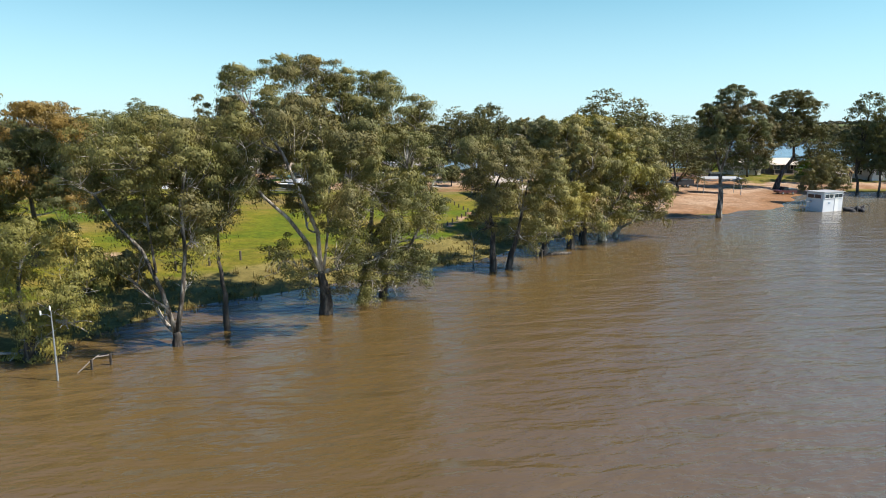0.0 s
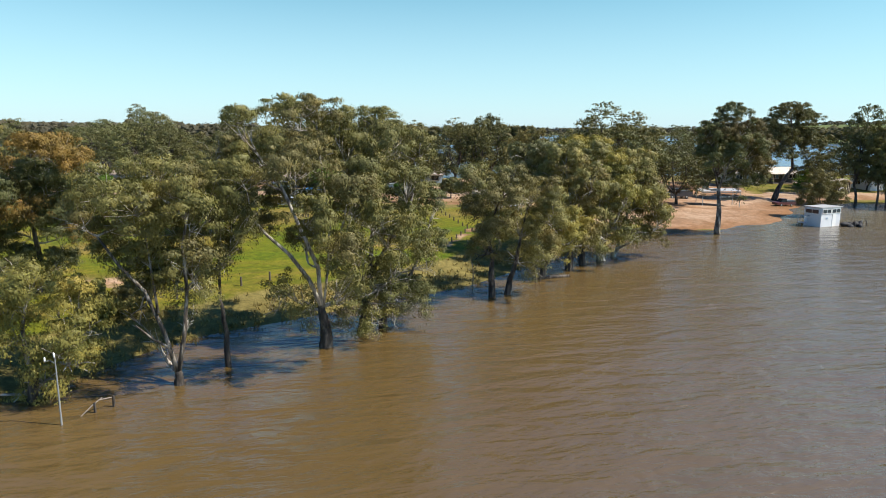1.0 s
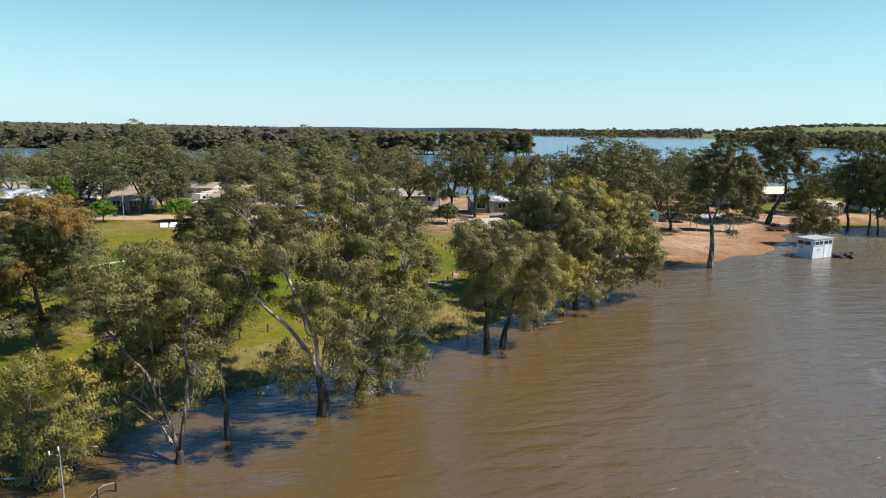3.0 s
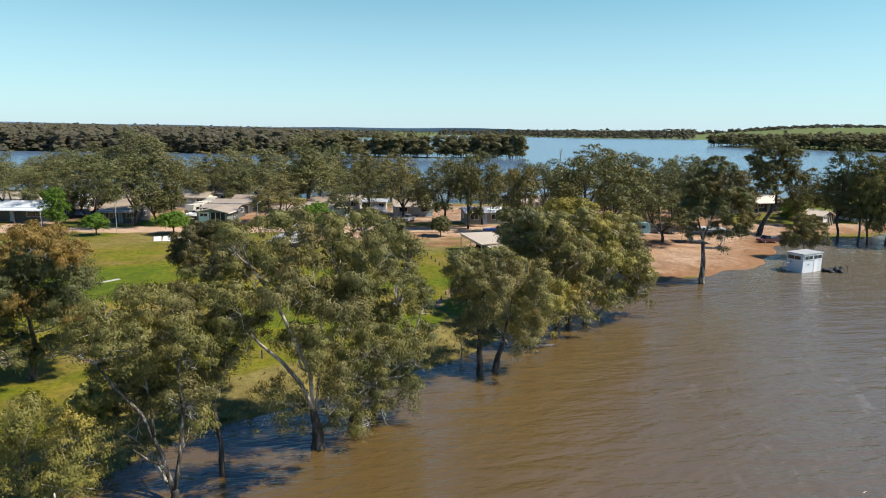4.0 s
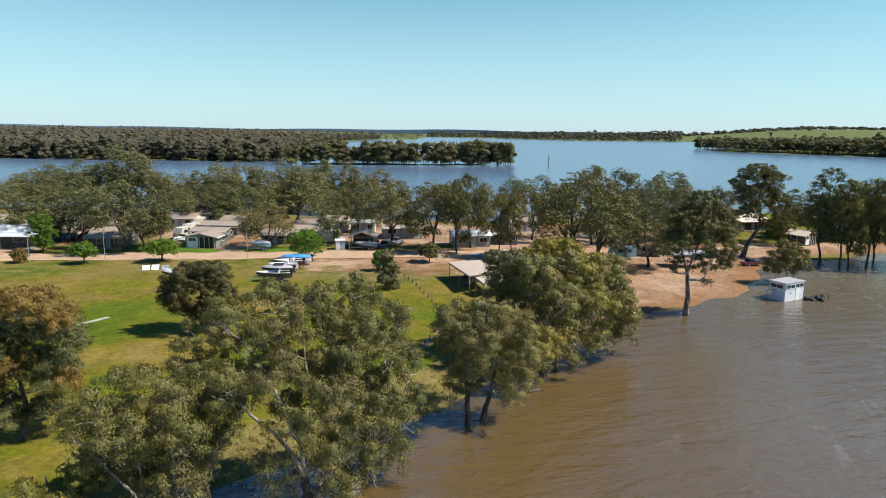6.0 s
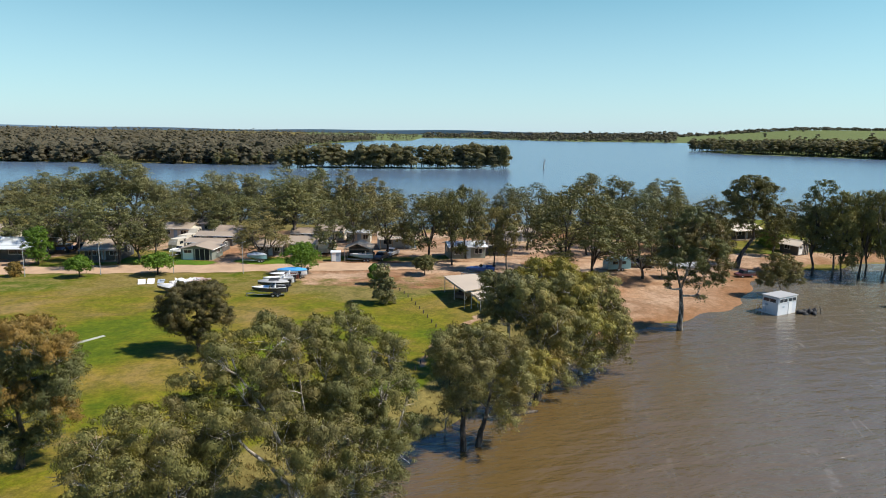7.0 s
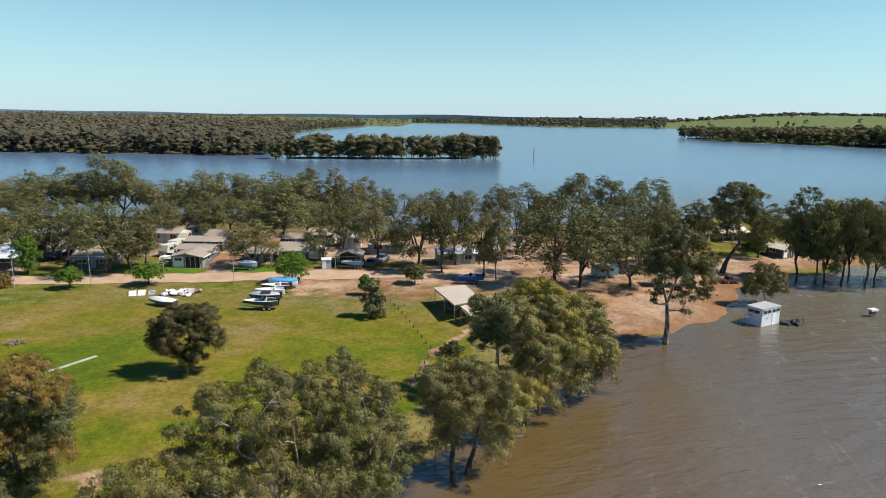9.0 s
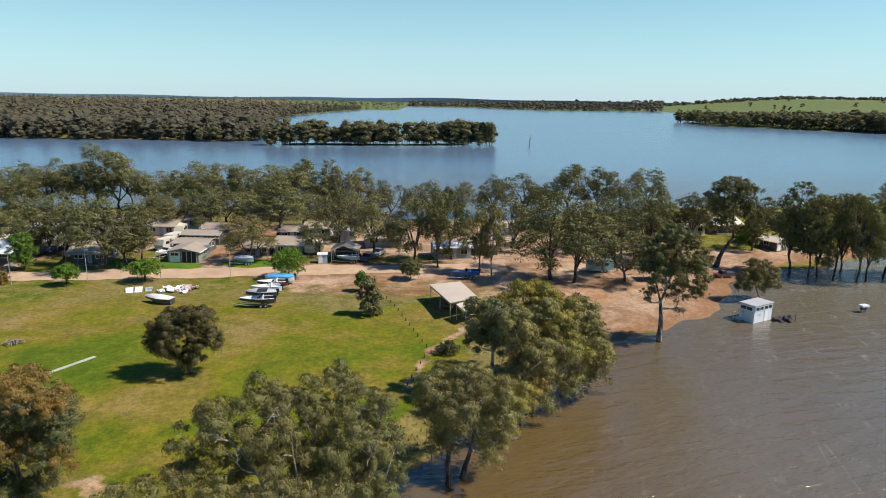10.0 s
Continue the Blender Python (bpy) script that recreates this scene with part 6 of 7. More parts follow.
carport(-11.3, 126.9, -3, 5.0, 5.6, 2.35, 1.0)
k = thing("kiosk", -15.6, 124.2, ground_z(-15.6, 124.2), 6, "small pale blue-grey kiosk cabinet beside the road", "kiosk")
Geo().box(0, 0, -0.1, 1.8, 1.6, 1.9).part("body", WALL_BLUE, k)
Geo().box(0, -0.05, 1.78, 2.0, 1.8, 0.09, 0, 4).part("roof", ROOF_WHITE, k)
Geo().box(-0.4, -0.83, 0.05, 0.75, 0.05, 1.65).part("door", WALL_WHITE, k)


# ---- the white shed in the water and what floats by it ----
def flooded_shed():
    root = thing("lake_shed", 55.7, 94.5, -0.6, 26.6, "white flooded hut with a high window band and flat roof", "shed")
    w, d, h = 4.4, 2.6, 3.35
    Geo().box(0, 0, 0, w, d, h).part("wall", SHED_WHITE, root)
    Geo().box(0, 0, h, w + 0.3, d + 0.3, 0.11, 0, 0).part("roof", ROOF_GREY, root)
    for k in range(2):
        window(root, -1.05 + k * 2.1, -d / 2 - 0.03, 2.5, 1.85, 0.68)
    window(root, -w / 2 - 0.03, 0.1, 2.45, 2.0, 0.68, 90)
    window(root, w / 2 + 0.03, 0.1, 2.6, 1.6, 0.5, 90)
    Geo().box(0.75, -d / 2 - 0.02, 0.5, 0.85, 0.06, 1.95).part("door", WALL_WHITE, root, "white flush door")
    Geo().box(-0.9, -d / 2 - 0.03, 1.75, 0.4, 0.04, 0.22).part("notice", WALL_BLUE, root, "small grey notice plate")
    Geo().box(-w / 2 - 0.03, 0.6, 1.9, 0.04, 0.35, 0.28).part("notice", WALL_BLUE, root, "small grey notice plate")
    for dx, dy in ((-0.75, 0.2), (-0.75, 1.2), (-1.5, 0.2), (-1.5, 1.2)):
        Geo().tube([(-w / 2 + dx, dy, -0.2), (-w / 2 + dx, dy, 2.1)], [0.035, 0.035], 6).part("stair_post", STEEL, root)
    Geo().box(-w / 2 - 1.1, 0.7, 1.1, 0.95, 1.2, 0.06).part("landing", STEEL, root)
    for dy in (0.2, 1.2):
        Geo().tube([(-w / 2 - 1.5, dy, 2.05), (-w / 2 - 0.2, dy, 2.05)], [0.03, 0.03], 6).part("handrail", STEEL, root)


flooded_shed()


def hull_rings(length, beam, deep, n=9):
    """Half-breadth sections of a small planing hull, bow towards -x."""
    rings = []
    for k in range(n):
        u = k / (n - 1)
        b = beam / 2 * min(1, (1 - (1 - u) ** 2.6) * 1.05 + 0.02) * (1 - 0.35 * max(0.0, (u - 0.65) / 0.35) ** 2)
        keel = deep * 0.62 * (1 - u) ** 2.4
        x = -length / 2 + length * u
        rings.append([(x, -b, deep), (x, -b * 0.86, keel + deep * 0.3 * (1 - 0.4 * u)), (x, 0, keel), (x, b * 0.86, keel + deep * 0.3 * (1 - 0.4 * u)), (x, b, deep)])
    return rings


def loft(rings, cap=True):
    g, m = Geo(), len(rings[0])
    vs = [p for r in rings for p in r]
    fs = [(i * m + j, (i + 1) * m + j, (i + 1) * m + j + 1, i * m + j + 1) for i in range(len(rings) - 1) for j in range(m - 1)]
    if cap:
        fs.append(tuple(reversed(range((len(rings) - 1) * m, len(rings) * m))))
    return g.add(vs, fs)


def wheel(parent, x, y, r, wide, name="wheel"):
    ty = Geo().tube([(0, -wide / 2, 0), (0, -wide * 0.42, 0), (0, wide * 0.42, 0), (0, wide / 2, 0)], [r * 0.86, r, r, r * 0.86], 14).part(name, TYRE, parent)
    ty.matrix_basis = pose(x, y, r)
    Geo().tube([(0, -wide * 0.53, 0), (0, wide * 0.53, 0)], [r * 0.55, r * 0.55], 10).part("rim", STEEL, ty)


def boat(label, x, y, turn, length, beam, hull_mat, deck_mat, top="open", trailer=True, group="parked boats", z=None, name="speedboat"):
    root = thing(name, x, y, ground_z(x, y) if z is None else z, turn, label, "boat", group)
    lift = 0.5 if trailer else 0.0
    deep = 0.95

    def put(geo, part_name, mat, lab="", smooth=False):
        geo.v = [(a, b, c + lift) for a, b, c in geo.v]
        return geo.part(part_name, mat, root, lab, smooth)

    rings = hull_rings(length, beam, deep)
    put(loft(rings), "hull", hull_mat)
    rim = Geo()
    for side in (0, 4):
        rim.tube([r[side] for r in rings], [0.05] * len(rings), 5)
    put(rim, "gunwale", deck_mat)
    if top == "cover":
        arch = [[(r[0][0], r[0][1] * f, deep + 0.42 * (1 - f * f) * math.sin(math.pi * min(1, 0.12 + k / 9.5)) + 0.02) for f in (1.03, 0.7, 0.3, 0, -0.3, -0.7, -1.03)] for k, r in enumerate(rings)]
        put(loft(arch), "cover", deck_mat, "taut boat cover", True)
    else:
        deck = [[(r[0][0], r[0][1] * f, deep - 0.02 + 0.08 * (1 - f * f)) for f in (0.98, 0, -0.98)] for r in rings[:5]]
        put(loft(deck, False), "foredeck", deck_mat)
        floor = [[(r[0][0], r[0][1] * f, deep * 0.55) for f in (0.92, 0, -0.92)] for r in rings[4:]]
        put(loft(floor, False), "cockpit", PAINT_DARK if top == "dark" else CANVAS)
        for sy in (-0.4, 0.4):
            put(Geo().box(length * 0.12, sy, deep * 0.55, 0.5, 0.5, 0.4).box(length * 0.12 + 0.22, sy, deep * 0.55 + 0.4, 0.1, 0.5, 0.4), "seat", WALL_WHITE)
        put(Geo().add([(0, -beam * 0.42, deep), (0, beam * 0.42, deep), (0.35, beam * 0.36, deep + 0.42), (0.35, -beam * 0.36, deep + 0.42)], [(0, 1, 2, 3)]), "windscreen", GLASS)
        if top == "dark":
            for sy in (-1, 1):
                put(Geo().tube([(0.3, sy * beam * 0.45, deep), (0.5, sy * beam * 0.4, deep + 1.1), (0.9, sy * beam * 0.4, deep + 1.15)], [0.03] * 3, 5), "tower_leg", STEEL)
            put(Geo().box(0.8, 0, deep + 1.12, 1.5, beam * 0.85, 0.07), "bimini", BLACK, "black canvas bimini")
    if trailer:
        put(Geo().box(length / 2 - 0.02, 0, deep * 0.2, 0.35, 0.5, 0.75).box(length / 2 + 0.08, 0, deep * 0.85, 0.45, 0.4, 0.45), "outboard_motor", BLACK)
    if trailer:
        for sy in (-1, 1):
            Geo().tube([(-length / 2 - 0.9, 0, 0.45), (-length / 2 + 0.8, sy * beam * 0.36, 0.45), (length / 2 - 0.3, sy * beam * 0.38, 0.45)], [0.05] * 3, 6).part("trailer_rail", STEEL, root)
            wheel(root, length * 0.12, sy * beam * 0.46, 0.3, 0.18)
            wheel(root, length * 0.26, sy * beam * 0.46, 0.3, 0.18)
            Geo().box(length * 0.19, sy * beam * 0.46, 0.62, 1.35, 0.24, 0.05).part("mudguard", PAINT_DARK, root)
        Geo().tube([(-length / 2 - 0.85, 0, 0), (-length / 2 - 0.85, 0, 0.5)], [0.04, 0.04], 6).part("jockey_stand", STEEL, root)
    return root


boat("dark-hulled ski boat with black canvas on a trailer", -22.3, 97.0, 3, 5.2, 2.1, PAINT_DARK, PAINT_WHITE, "dark")
boat("grey covered boat on a trailer among parked boats", -22.4, 100.4, 2, 4.9, 2.0, PAINT_DARK, ROOF_GREY, "cover")
boat("white ski boat on a trailer among parked boats", -22.2, 103.4, 4, 4.9, 2.0, PAINT_WHITE, WALL_WHITE, "open")
boat("white and red runabout on a trailer", -21.9, 106.4, 2, 4.8, 2.0, PAINT_RED, WALL_WHITE, "open")
boat("boat under a bright blue cover on a trailer", -21.2, 109.6, 6, 5.0, 2.1, PAINT_WHITE, PAINT_SKY, "cover")
boat("white covered boat on the open lawn", -38.0, 99.4, -20, 5.0, 1.9, PAINT_DARK, CANVAS, "cover", False, "")
boat("dark blue boat on a trailer by the shelter", 11.3, 112.6, 10, 5.0, 2.0, PAINT_BLUE, PAINT_BLUE, "open", True, "")
boat("pale blue boat under the carport", -10.6, 124.2, 4, 4.4, 1.8, PAINT_TEAL, WALL_WHITE, "open", True, "")
wreck = thing("sunken_pontoon", 60.4, 93.4, 0.0, 14, "tangle of black half-sunk pontoon pieces beside the white hut", "pontoon")
rng = np.random.default_rng(33)
for k in range(9):
    a, b = Vector((float(rng.uniform(-1.6, 1.6)), float(rng.uniform(-0.5, 0.9)), float(rng.uniform(-0.1, 0.25)))), Vector((float(rng.uniform(-0.9, 0.9)), float(rng.uniform(-0.6, 0.6)), float(rng.uniform(0.0, 0.5))))
    r = float(rng.uniform(0.26, 0.46))
    Geo().tube([a - b * 0.9, a - b * 0.5, a + Vector((0, 0, 0.12)), a + b * 0.6, a + b], [r * 0.6, r, r * 1.05, r * 0.95, r * 0.5], 9).part("float", BLACK, wreck, smooth=True)
for px, tn in ((-0.9, 30), (0.2, -25), (1.2, 60)):
    Geo().tube([(px, -0.4, -0.2), (px + 0.3, 0.0, 0.75), (px + 0.9 * math.cos(radians(tn)), 0.5, 0.95)], [0.06, 0.06, 0.05], 7).part("strut", BLACK, wreck)


def vehicle(label, x, y, turn, paint, kind="sedan", group=""):
    """A car, van or small truck; bonnet towards -x."""
    root = thing(kind, x, y, ground_z(x, y), turn, label, "car" if kind == "sedan" else kind, group)
    if kind == "sedan":
        low = [(-2.2, 0.3), (2.2, 0.3), (2.25, 0.85), (1.5, 0.95), (-1.0, 0.95), (-2.15, 0.75)]
        cab = [(-0.95, 0.95), (1.55, 0.95), (1.0, 1.42), (-0.25, 1.42)]
    elif kind == "caravan":
        low = [(-2.3, 0.45), (2.3, 0.45), (2.4, 1.2), (2.2, 2.35), (-2.0, 2.45), (-2.45, 1.3)]
        cab = None
    else:
        low = [(-2.6, 0.4), (2.6, 0.4), (2.6, 1.0), (0.2, 1.0), (-1.5, 1.05), (-2.6, 0.95)]
        cab = [(-1.5, 1.05), (0.1, 1.0), (0.05, 1.85), (-0.9, 1.85)]
    wide = 1.75 if kind == "sedan" else 2.1
    Geo().extrude(low[::-1], "y", -wide / 2, wide / 2).part("body", paint, root)
    if cab:
        Geo().extrude(cab[::-1], "y", -wide * 0.43, wide * 0.43).part("glasshouse", GLASS, root)
        top = max(z for _, z in cab)
        xs = [u for u, z in cab if z == top]
        Geo().box(sum(xs) / 2, 0, top - 0.01, abs(xs[1] - xs[0]) + 0.08, wide * 0.84, 0.05).part("roof", paint, root)
    else:
        for sy in (-1, 1):
            Geo().box(-0.9, sy * (wide / 2 + 0.015), 1.4, 1.1, 0.03, 0.55).part("window", GLASS, root)
            Geo().box(0.9, sy * (wide / 2 + 0.015), 1.4, 0.8, 0.03, 0.55).part("window", GLASS, root)
        Geo().box(0.1, -wide / 2 - 0.02, 0.55, 0.6, 0.03, 1.75).part("door", WALL_DARK, root)
        Geo().tube([(-2.4, 0, 0.5), (-3.3, 0, 0.45)], [0.05, 0.05], 6).part("drawbar", STEEL, root)
    if kind == "truck":
        Geo().box(1.35, 0, 1.0, 2.4, 2.05, 0.45).part("tray", PAINT_DARK, root)
    for wx in ((-1.4, 1.4) if kind != "caravan" else (-0.1, 0.65)):
        for sy in (-1, 1):
            wheel(root, wx, sy * (wide / 2 - 0.08), 0.33, 0.2)
    return root


boat("pale blue boat under a grey cover on the watered grass", -30.4, 122.9, 8, 3.6, 1.6, PAINT_TEAL, PAINT_SILVER, "cover", True, "")
vehicle("dark blue truck parked in a yard", -73.2, 133.5, 20, PAINT_BLUE, "truck")
vehicle("dark car behind the blue truck", -69.5, 135.5, -10, PAINT_DARK, "sedan")
vehicle("weathered teal caravan on bare earth", 37.9, 119.0, 12, PAINT_TEAL, "caravan", "caravans")
vehicle("charcoal truck in the shade near the beach", 44.6, 123.2, 6, PAINT_DARK, "truck")
ute = vehicle("small dark maroon utility truck by the flooded edge", 62.6, 118.6, 10, PAINT_RED, "truck")
ute.matrix_basis = ute.matrix_basis @ Matrix.Scale(0.72, 4)
vehicle("white caravan beside a cabin", -18.4, 132.6, 75, WALL_CREAM, "caravan", "caravans")
boat("white boat on a trailer beside the garage cabin", -47.4, 129.2, 62, 4.6, 1.9, PAINT_WHITE, WALL_WHITE, "open", True, "")
vehicle("white caravan in a shaded yard", -49.6, 136.4, 72, WALL_CREAM, "caravan", "caravans")
vehicle("white caravan in a shaded yard", -49.6, 141.0, 78, WALL_CREAM, "caravan", "caravans")
vehicle("white caravan in a shaded yard", -51.2, 150.6, 95, WALL_CREAM, "caravan", "caravans")
vehicle("charcoal car at the side of the carport", -7.0, 126.4, 70, PAINT_DARK, "sedan")
vehicle("silver car behind the carport", -5.2, 130.6, 66, PAINT_SILVER, "sedan")
vehicle("white caravan behind the beach", 40.0, 134.0, 0, WALL_CREAM, "caravan", "caravans")
vehicle("dark car under the open shelter", 7.6, 97.6, 60, PAINT_DARK, "sedan")

# sheets and covers heaped on the lawn
rng = np.random.default_rng(21)
for k in range(2):
    s = thing("board", -44.9 + 1.35 * k, 105.4 + 0.25 * k, ground_z(-44, 105.7), 20 - 9 * k, "white board propped up over the grass", "board", "boards on the lawn")
    Geo().box(0, 0, 0.16, 1.15, 1.75, 0.07, 0, 24 + 5 * k).part("panel", CANVAS, s)
    Geo().box(0, 0.72, -0.05, 0.9, 0.09, 0.46).part("support", POST_WOOD, s)
s = thing("tarpaulin", -42.2, 106.4, ground_z(-42, 106), 0, "pale blue tarpaulin folded over boards on the grass", "tarpaulin")
Geo().box(0, 0, 0.1, 1.0, 1.3, 0.12, 15, 16).box(0.25, 0.2, 0.3, 0.7, 0.6, 0.1, 30, 8).box(0, 0.5, -0.05, 0.8, 0.2, 0.35).part("fold", PAINT_SILVER, s)
for k in range(13):
    a, r = k * 2.4, 0.4 + 0.17 * k
    x, y = -37.0 + math.cos(a) * r * 1.3, 106.2 + math.sin(a) * r * 0.8
    s = thing("plastic_sheet", x, y, ground_z(x, y) + 0.02 * k % 0.2, float(rng.uniform(0, 180)), "crumpled pale sheet in a heap on the lawn", "sheet", "heap of sheets")
    w, n = rng.uniform(0.9, 1.7), 5
    gx = [(i / (n - 1) - 0.5) * w for i in range(n)]
    hump = rng.uniform(0.0, 0.45, (n, n))
    g = Geo()
    g.add([(gx[i], gx[j] * 0.7, hump[i, j] + 0.06) for i in range(n) for j in range(n)] + [(gx[i] * 0.96, gx[j] * 0.68, max(hump[i, j] - 0.1, -0.02)) for i in range(n) for j in range(n)],
          [(i * n + j, (i + 1) * n + j, (i + 1) * n + j + 1, i * n + j + 1) for i in range(n - 1) for j in range(n - 1)] + [(n * n + i * n + j + 1, n * n + (i + 1) * n + j + 1, n * n + (i + 1) * n + j, n * n + i * n + j) for i in range(n - 1) for j in range(n - 1)])
    g.part("sheet", (CANVAS, PAINT_WHITE, PINK)[k % 3], s)


# ---- posts, lamps, fences ----
def light_pole(x, y, tall=5.6):
    root = thing("light_pole", x, y, ground_z(x, y), 0, "slim pale steel light pole at the road's edge", "lamp post", "light poles along the road")
    Geo().tube([(0, 0, -0.3), (0, 0, tall * 0.5), (0, 0, tall)], [0.06, 0.05, 0.04], 8).part("pole", STEEL, root)
    Geo().tube([(0, 0, tall - 0.1), (0.5, -0.1, tall + 0.08)], [0.035, 0.03], 6).part("arm", STEEL, root)
    Geo().box(0.55, -0.11, tall + 0.04, 0.24, 0.11, 0.06).part("lamp_head", LAMP_WHITE, root)


for x, y in ((-66.3, 110.1), (-54.4, 111.6), (-42.5, 113.0), (-30.4, 112.8), (-79.0, 109.5)):
    light_pole(x, y)

lamp = thing("flooded_lamp_post", -17.23, 27.65, -0.5, 0, "grey lamp post with two small white lamps standing in floodwater", "lamp post")
Geo().tube([(0, 0, 0), (0, 0, 2.2), (0.0, 0, 3.75)], [0.046, 0.036, 0.022], 10).part("post", ZINC, lamp)
Geo().tube([(0, 0, 3.45), (-0.2, -0.05, 3.6), (-0.4, -0.1, 3.58)], [0.016] * 3, 6).part("arm", ZINC, lamp)
for lx, lz in ((0.02, 3.75), (-0.42, 3.53)):
    Geo().tube([(lx, -0.08, lz), (lx, -0.08, lz + 0.06), (lx, -0.08, lz + 0.17), (lx, -0.08, lz + 0.24)], [0.022, 0.04, 0.04, 0.012], 10).part("lamp", LAMP_WHITE, lamp, "small white lamp head", True)

fence = thing("broken_fence", -16.4, 29.0, -0.4, 0, "broken wooden rail fence leaning into floodwater", "fence")
for fx, fy, tall in ((-0.03, 0.0, 0.9), (0.52, 0.68, 0.98)):
    Geo().tube([(fx, fy, 0), (fx + 0.02, fy, tall)], [0.065, 0.055], 8).part("post", BARK_DARK, fence, "dark rotten post")
Geo().tube([(-0.5, -0.42, 0.36), (-0.05, 0.0, 0.84), (0.2, 0.32, 1.02)], [0.03, 0.032, 0.026], 7).part("rail", RAIL_WOOD, fence)
Geo().tube([(0.08, 0.15, 0.96), (0.52, 0.68, 0.9)], [0.026, 0.024], 7).part("rail", RAIL_WOOD, fence)


def bollard(x, y, label, group, tall=0.5, z=None):
    root = thing("bollard", x, y, ground_z(x, y) if z is None else z, 0, label, "post", group)
    Geo().tube([(0, 0, -0.2), (0, 0, tall - 0.05), (0, 0, tall)], [0.085, 0.08, 0.06], 8).part("post", OLD_WOOD, root)


for k in range(12):
    u = k / 11
    bollard(-2.6 + 6.3 * u ** 0.9, 100.5 - 21.5 * u, "short weathered wooden bollard on the lawn", "bollards across the lawn")
for k in range(7):
    u = k / 6
    bollard(2.8 - 3.4 * u, 77.6 - 12.0 * u, "short weathered wooden bollard near the bank", "bollards across the lawn")
for k in range(7):
    u = k / 6
    bollard(-24.8 + 10.6 * u, 40.6 + 11.8 * u, "old timber bollard on the dry bank", "bollards on the bank", 0.75)
for x, y in ((8.4, 56.4), (8.9, 57.0)):
    bollard(x, y, "dark timber stump post in floodwater", "posts in the water", 0.9, -0.3)
for k in range(6):
    bollard(70 + 5.2 * k, 121.5 - 0.5 * k + 1.1 * math.sin(k * 2.0), "thin post in the flooded inlet", "posts in the inlet", 1.3, -0.3)

log = thing("fallen_log", 10.6, 58.6, 0.0, 20, "dark fallen log floating by the flooded gums", "log")
Geo().tube([(-1.3, 0, -0.04), (-0.3, 0.05, 0.1), (0.9, 0, 0.06), (1.4, -0.05, 0.12)], [0.16, 0.2, 0.17, 0.1], 8).part("stem", BARK_DARK, log, smooth=True)

pile = thing("branch_pile", -50.3, 81.8, ground_z(-50.3, 81.8), 0, "grey heap of cut branches on the lawn", "branches")
for k in range(16):
    a = float(rng.uniform(0, 6.3))
    d = Vector((math.cos(a), math.sin(a) * 0.6, 0)) * float(rng.uniform(0.6, 1.2))
    o = Vector(rng.normal(0, 0.35, 3)) * 0.8
    z = 0.08 + 0.03 * k
    Geo().tube([o - d + Vector((0, 0, z - o.z)), o + Vector((0, 0, z + 0.12 - o.z)), o + d + Vector((0, 0, z - o.z))], [0.06, 0.07, 0.04], 6).part("branch", DEAD_WOOD, pile)

strip = Geo()
a, b = Vector((-41.1, 72.6)), Vector((-38.0, 77.6))
side = Vector((-(b - a).y, (b - a).x)).normalized() * 0.27
for k in range(13):
    p = a.lerp(b, k / 12)
    for q, dz in ((p + side, 0.06), (p - side, 0.06), (p + side * 1.02, -0.15), (p - side * 1.02, -0.15)):
        strip.v.append((q.x, q.y, ground_z(q.x, q.y) + dz))
    if k:
        i = 4 * k
        strip.f += [(i - 4, i - 3, i + 1, i), (i - 2, i - 4, i, i + 2), (i - 3, i - 1, i + 3, i + 1)]
tagged(strip.part("footpath", CONCRETE), "narrow pale concrete strip across the lawn", "path", kind="structure")

marker = thing("water_marker", 75.7, 97.4, -0.5, 12, "white-topped box on dark posts standing in the lake", "marker")
for dx in (-0.45, 0.45):
    Geo().box(dx, 0, 0, 0.12, 0.12, 1.5).part("post", WALL_DARK, marker)
Geo().box(0, 0, 0.95, 0.9, 0.5, 0.55).part("box", WALL_DARK, marker)
Geo().box(0, 0, 1.5, 1.4, 0.9, 0.3).part("lid", PAINT_WHITE, marker, "white lid")

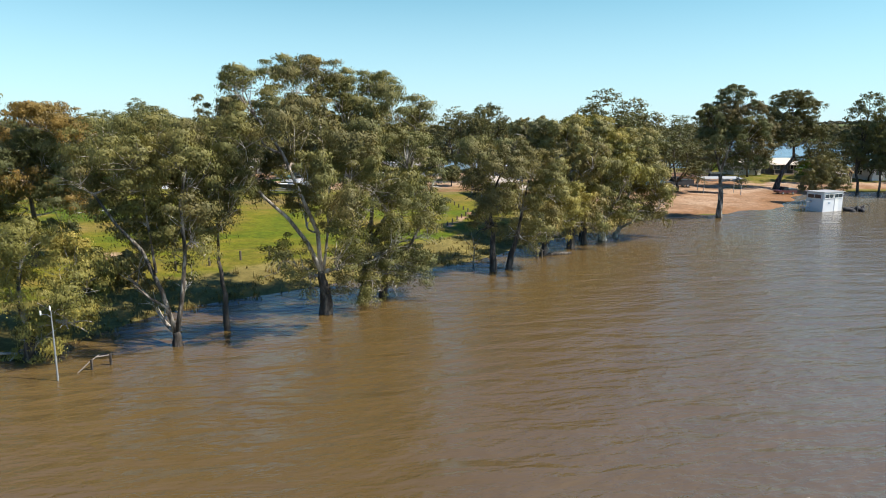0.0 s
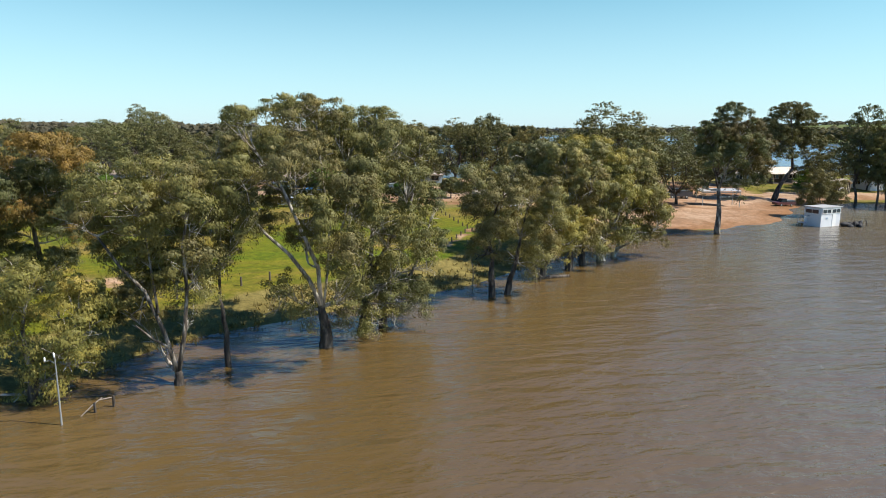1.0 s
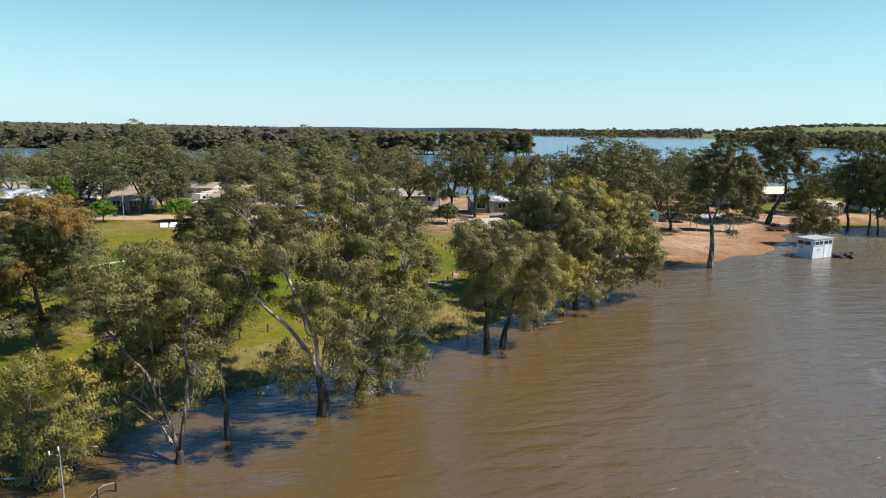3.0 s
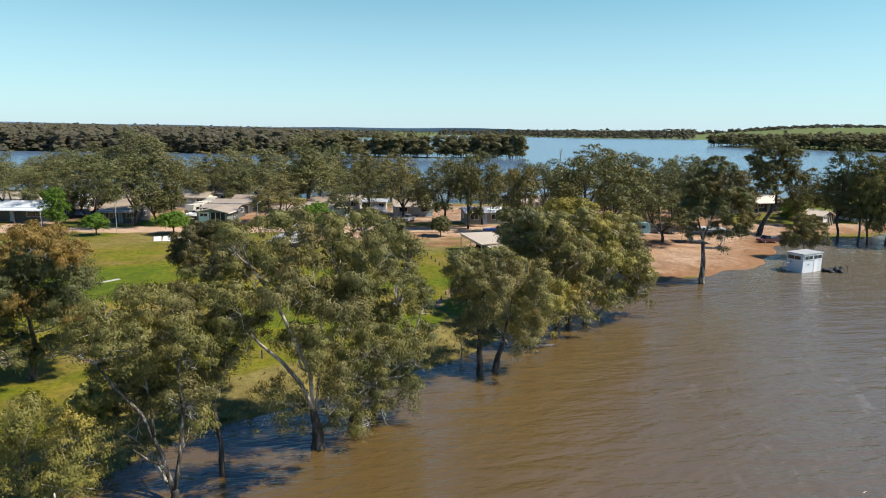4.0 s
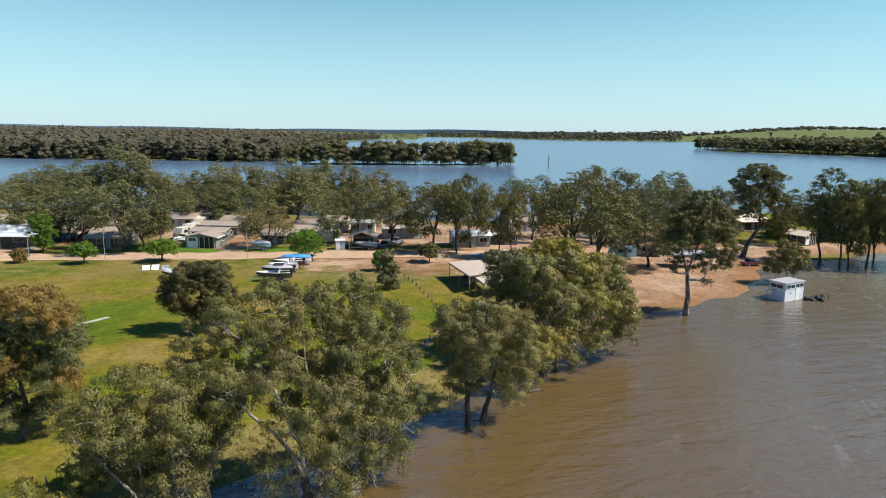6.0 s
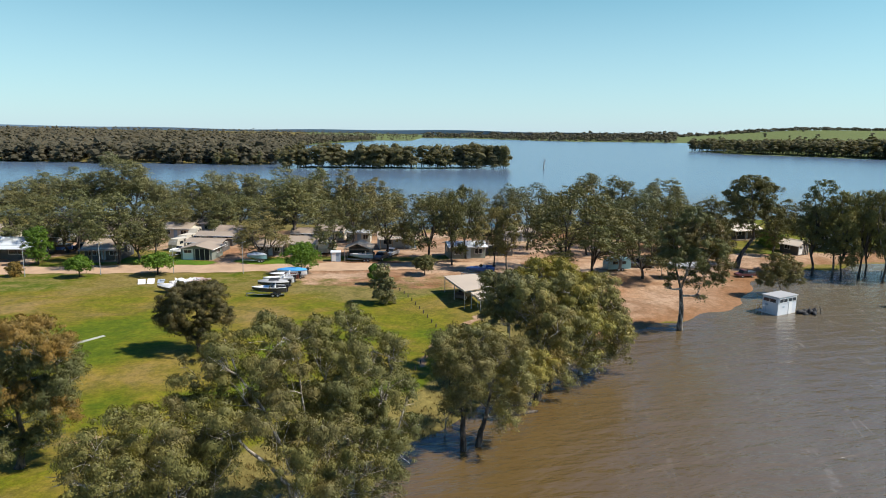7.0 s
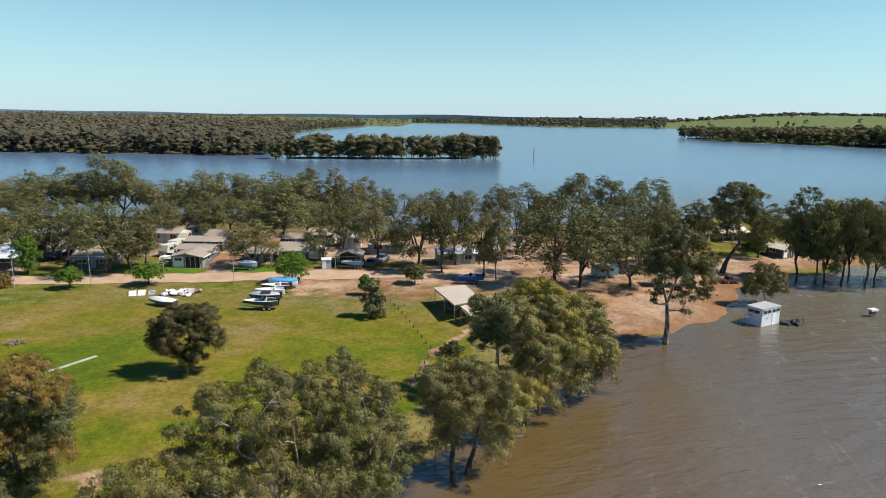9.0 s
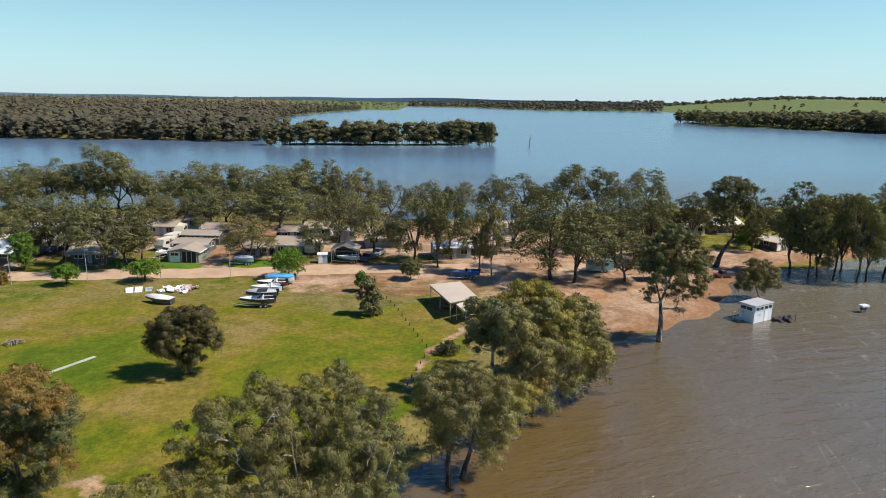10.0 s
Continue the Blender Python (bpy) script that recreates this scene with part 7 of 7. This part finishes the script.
snag = thing("dead_tree", 94.65, 486.5, -0.5, 0, "bare dead tree standing in the open lake", "tree")
Geo().tube([(0, 0, 0), (0.3, 0, 4), (0.1, 0, 9)], [0.45, 0.32, 0.12], 8).part("trunk", DEAD_WOOD, snag)
Geo().tube([(0.25, 0, 4.5), (1.6, 0, 7.2)], [0.16, 0.06], 6).part("limb", DEAD_WOOD, snag)
Geo().tube([(0.25, 0, 3.5), (-1.3, 0, 5.6)], [0.15, 0.06], 6).part("limb", DEAD_WOOD, snag)

sapling = thing("dead_sapling", 2.6, 54.0, -0.1, 0, "bare grey sapling at the water's edge", "tree")
Geo().tube([(0, 0, -0.3), (0.1, 0, 1.2), (0.0, 0, 2.4)], [0.07, 0.05, 0.02], 6).part("trunk", DEAD_WOOD, sapling)
for k in range(7):
    a = k * 2.4
    Geo().tube([(0.05, 0, 0.5 + 0.25 * k), (0.7 * math.cos(a), 0.7 * math.sin(a), 1.0 + 0.3 * k)], [0.03, 0.008], 5).part("twig", DEAD_WOOD, sapling)


# ---- rough grass and reeds along the bank ----
def tufts(name, label, n, seed, x0, x1, y0, y1, lo, hi, tall, mat):
    rng = np.random.default_rng(seed)
    x, y = rng.uniform(x0, x1, n * 6), rng.uniform(y0, y1, n * 6)
    d = inside(SHORE, x, y)
    ok = (d > lo) & (d < hi) & (np.sin(x * 0.9 + 1.7 * np.sin(y * 0.6)) + np.sin(y * 0.8) > rng.uniform(-1.6, 0.9, n * 6))
    x, y = x[ok][:n], y[ok][:n]
    z = height(x, y)
    c = np.stack([x, y, z], 1).repeat(5, 0) + rng.normal(0, 0.12, (len(x) * 5, 3)) * (1, 1, 0)
    h = rng.uniform(0.5, 1.2, (len(c), 1)) * tall
    a = rng.normal(0, 0.35, (len(c), 3)) * h + np.array([0, 0, 1]) * h
    b = rng.normal(0, 1, (len(c), 3)) * (1, 1, 0)
    b = b / (np.linalg.norm(b, axis=1)[:, None] + 1e-9) * 0.05
    tagged(new(name, loose(name, np.stack([c - b, c + b, c + a + b * 0.2, c + a - b * 0.2], 1), mat)), label, "grass", kind="stuff")


tufts("reeds", "dry tufts of long grass at the flood's edge", 2600, 32, -45, 26, 20, 84, -0.5, 6, 0.26, REED)
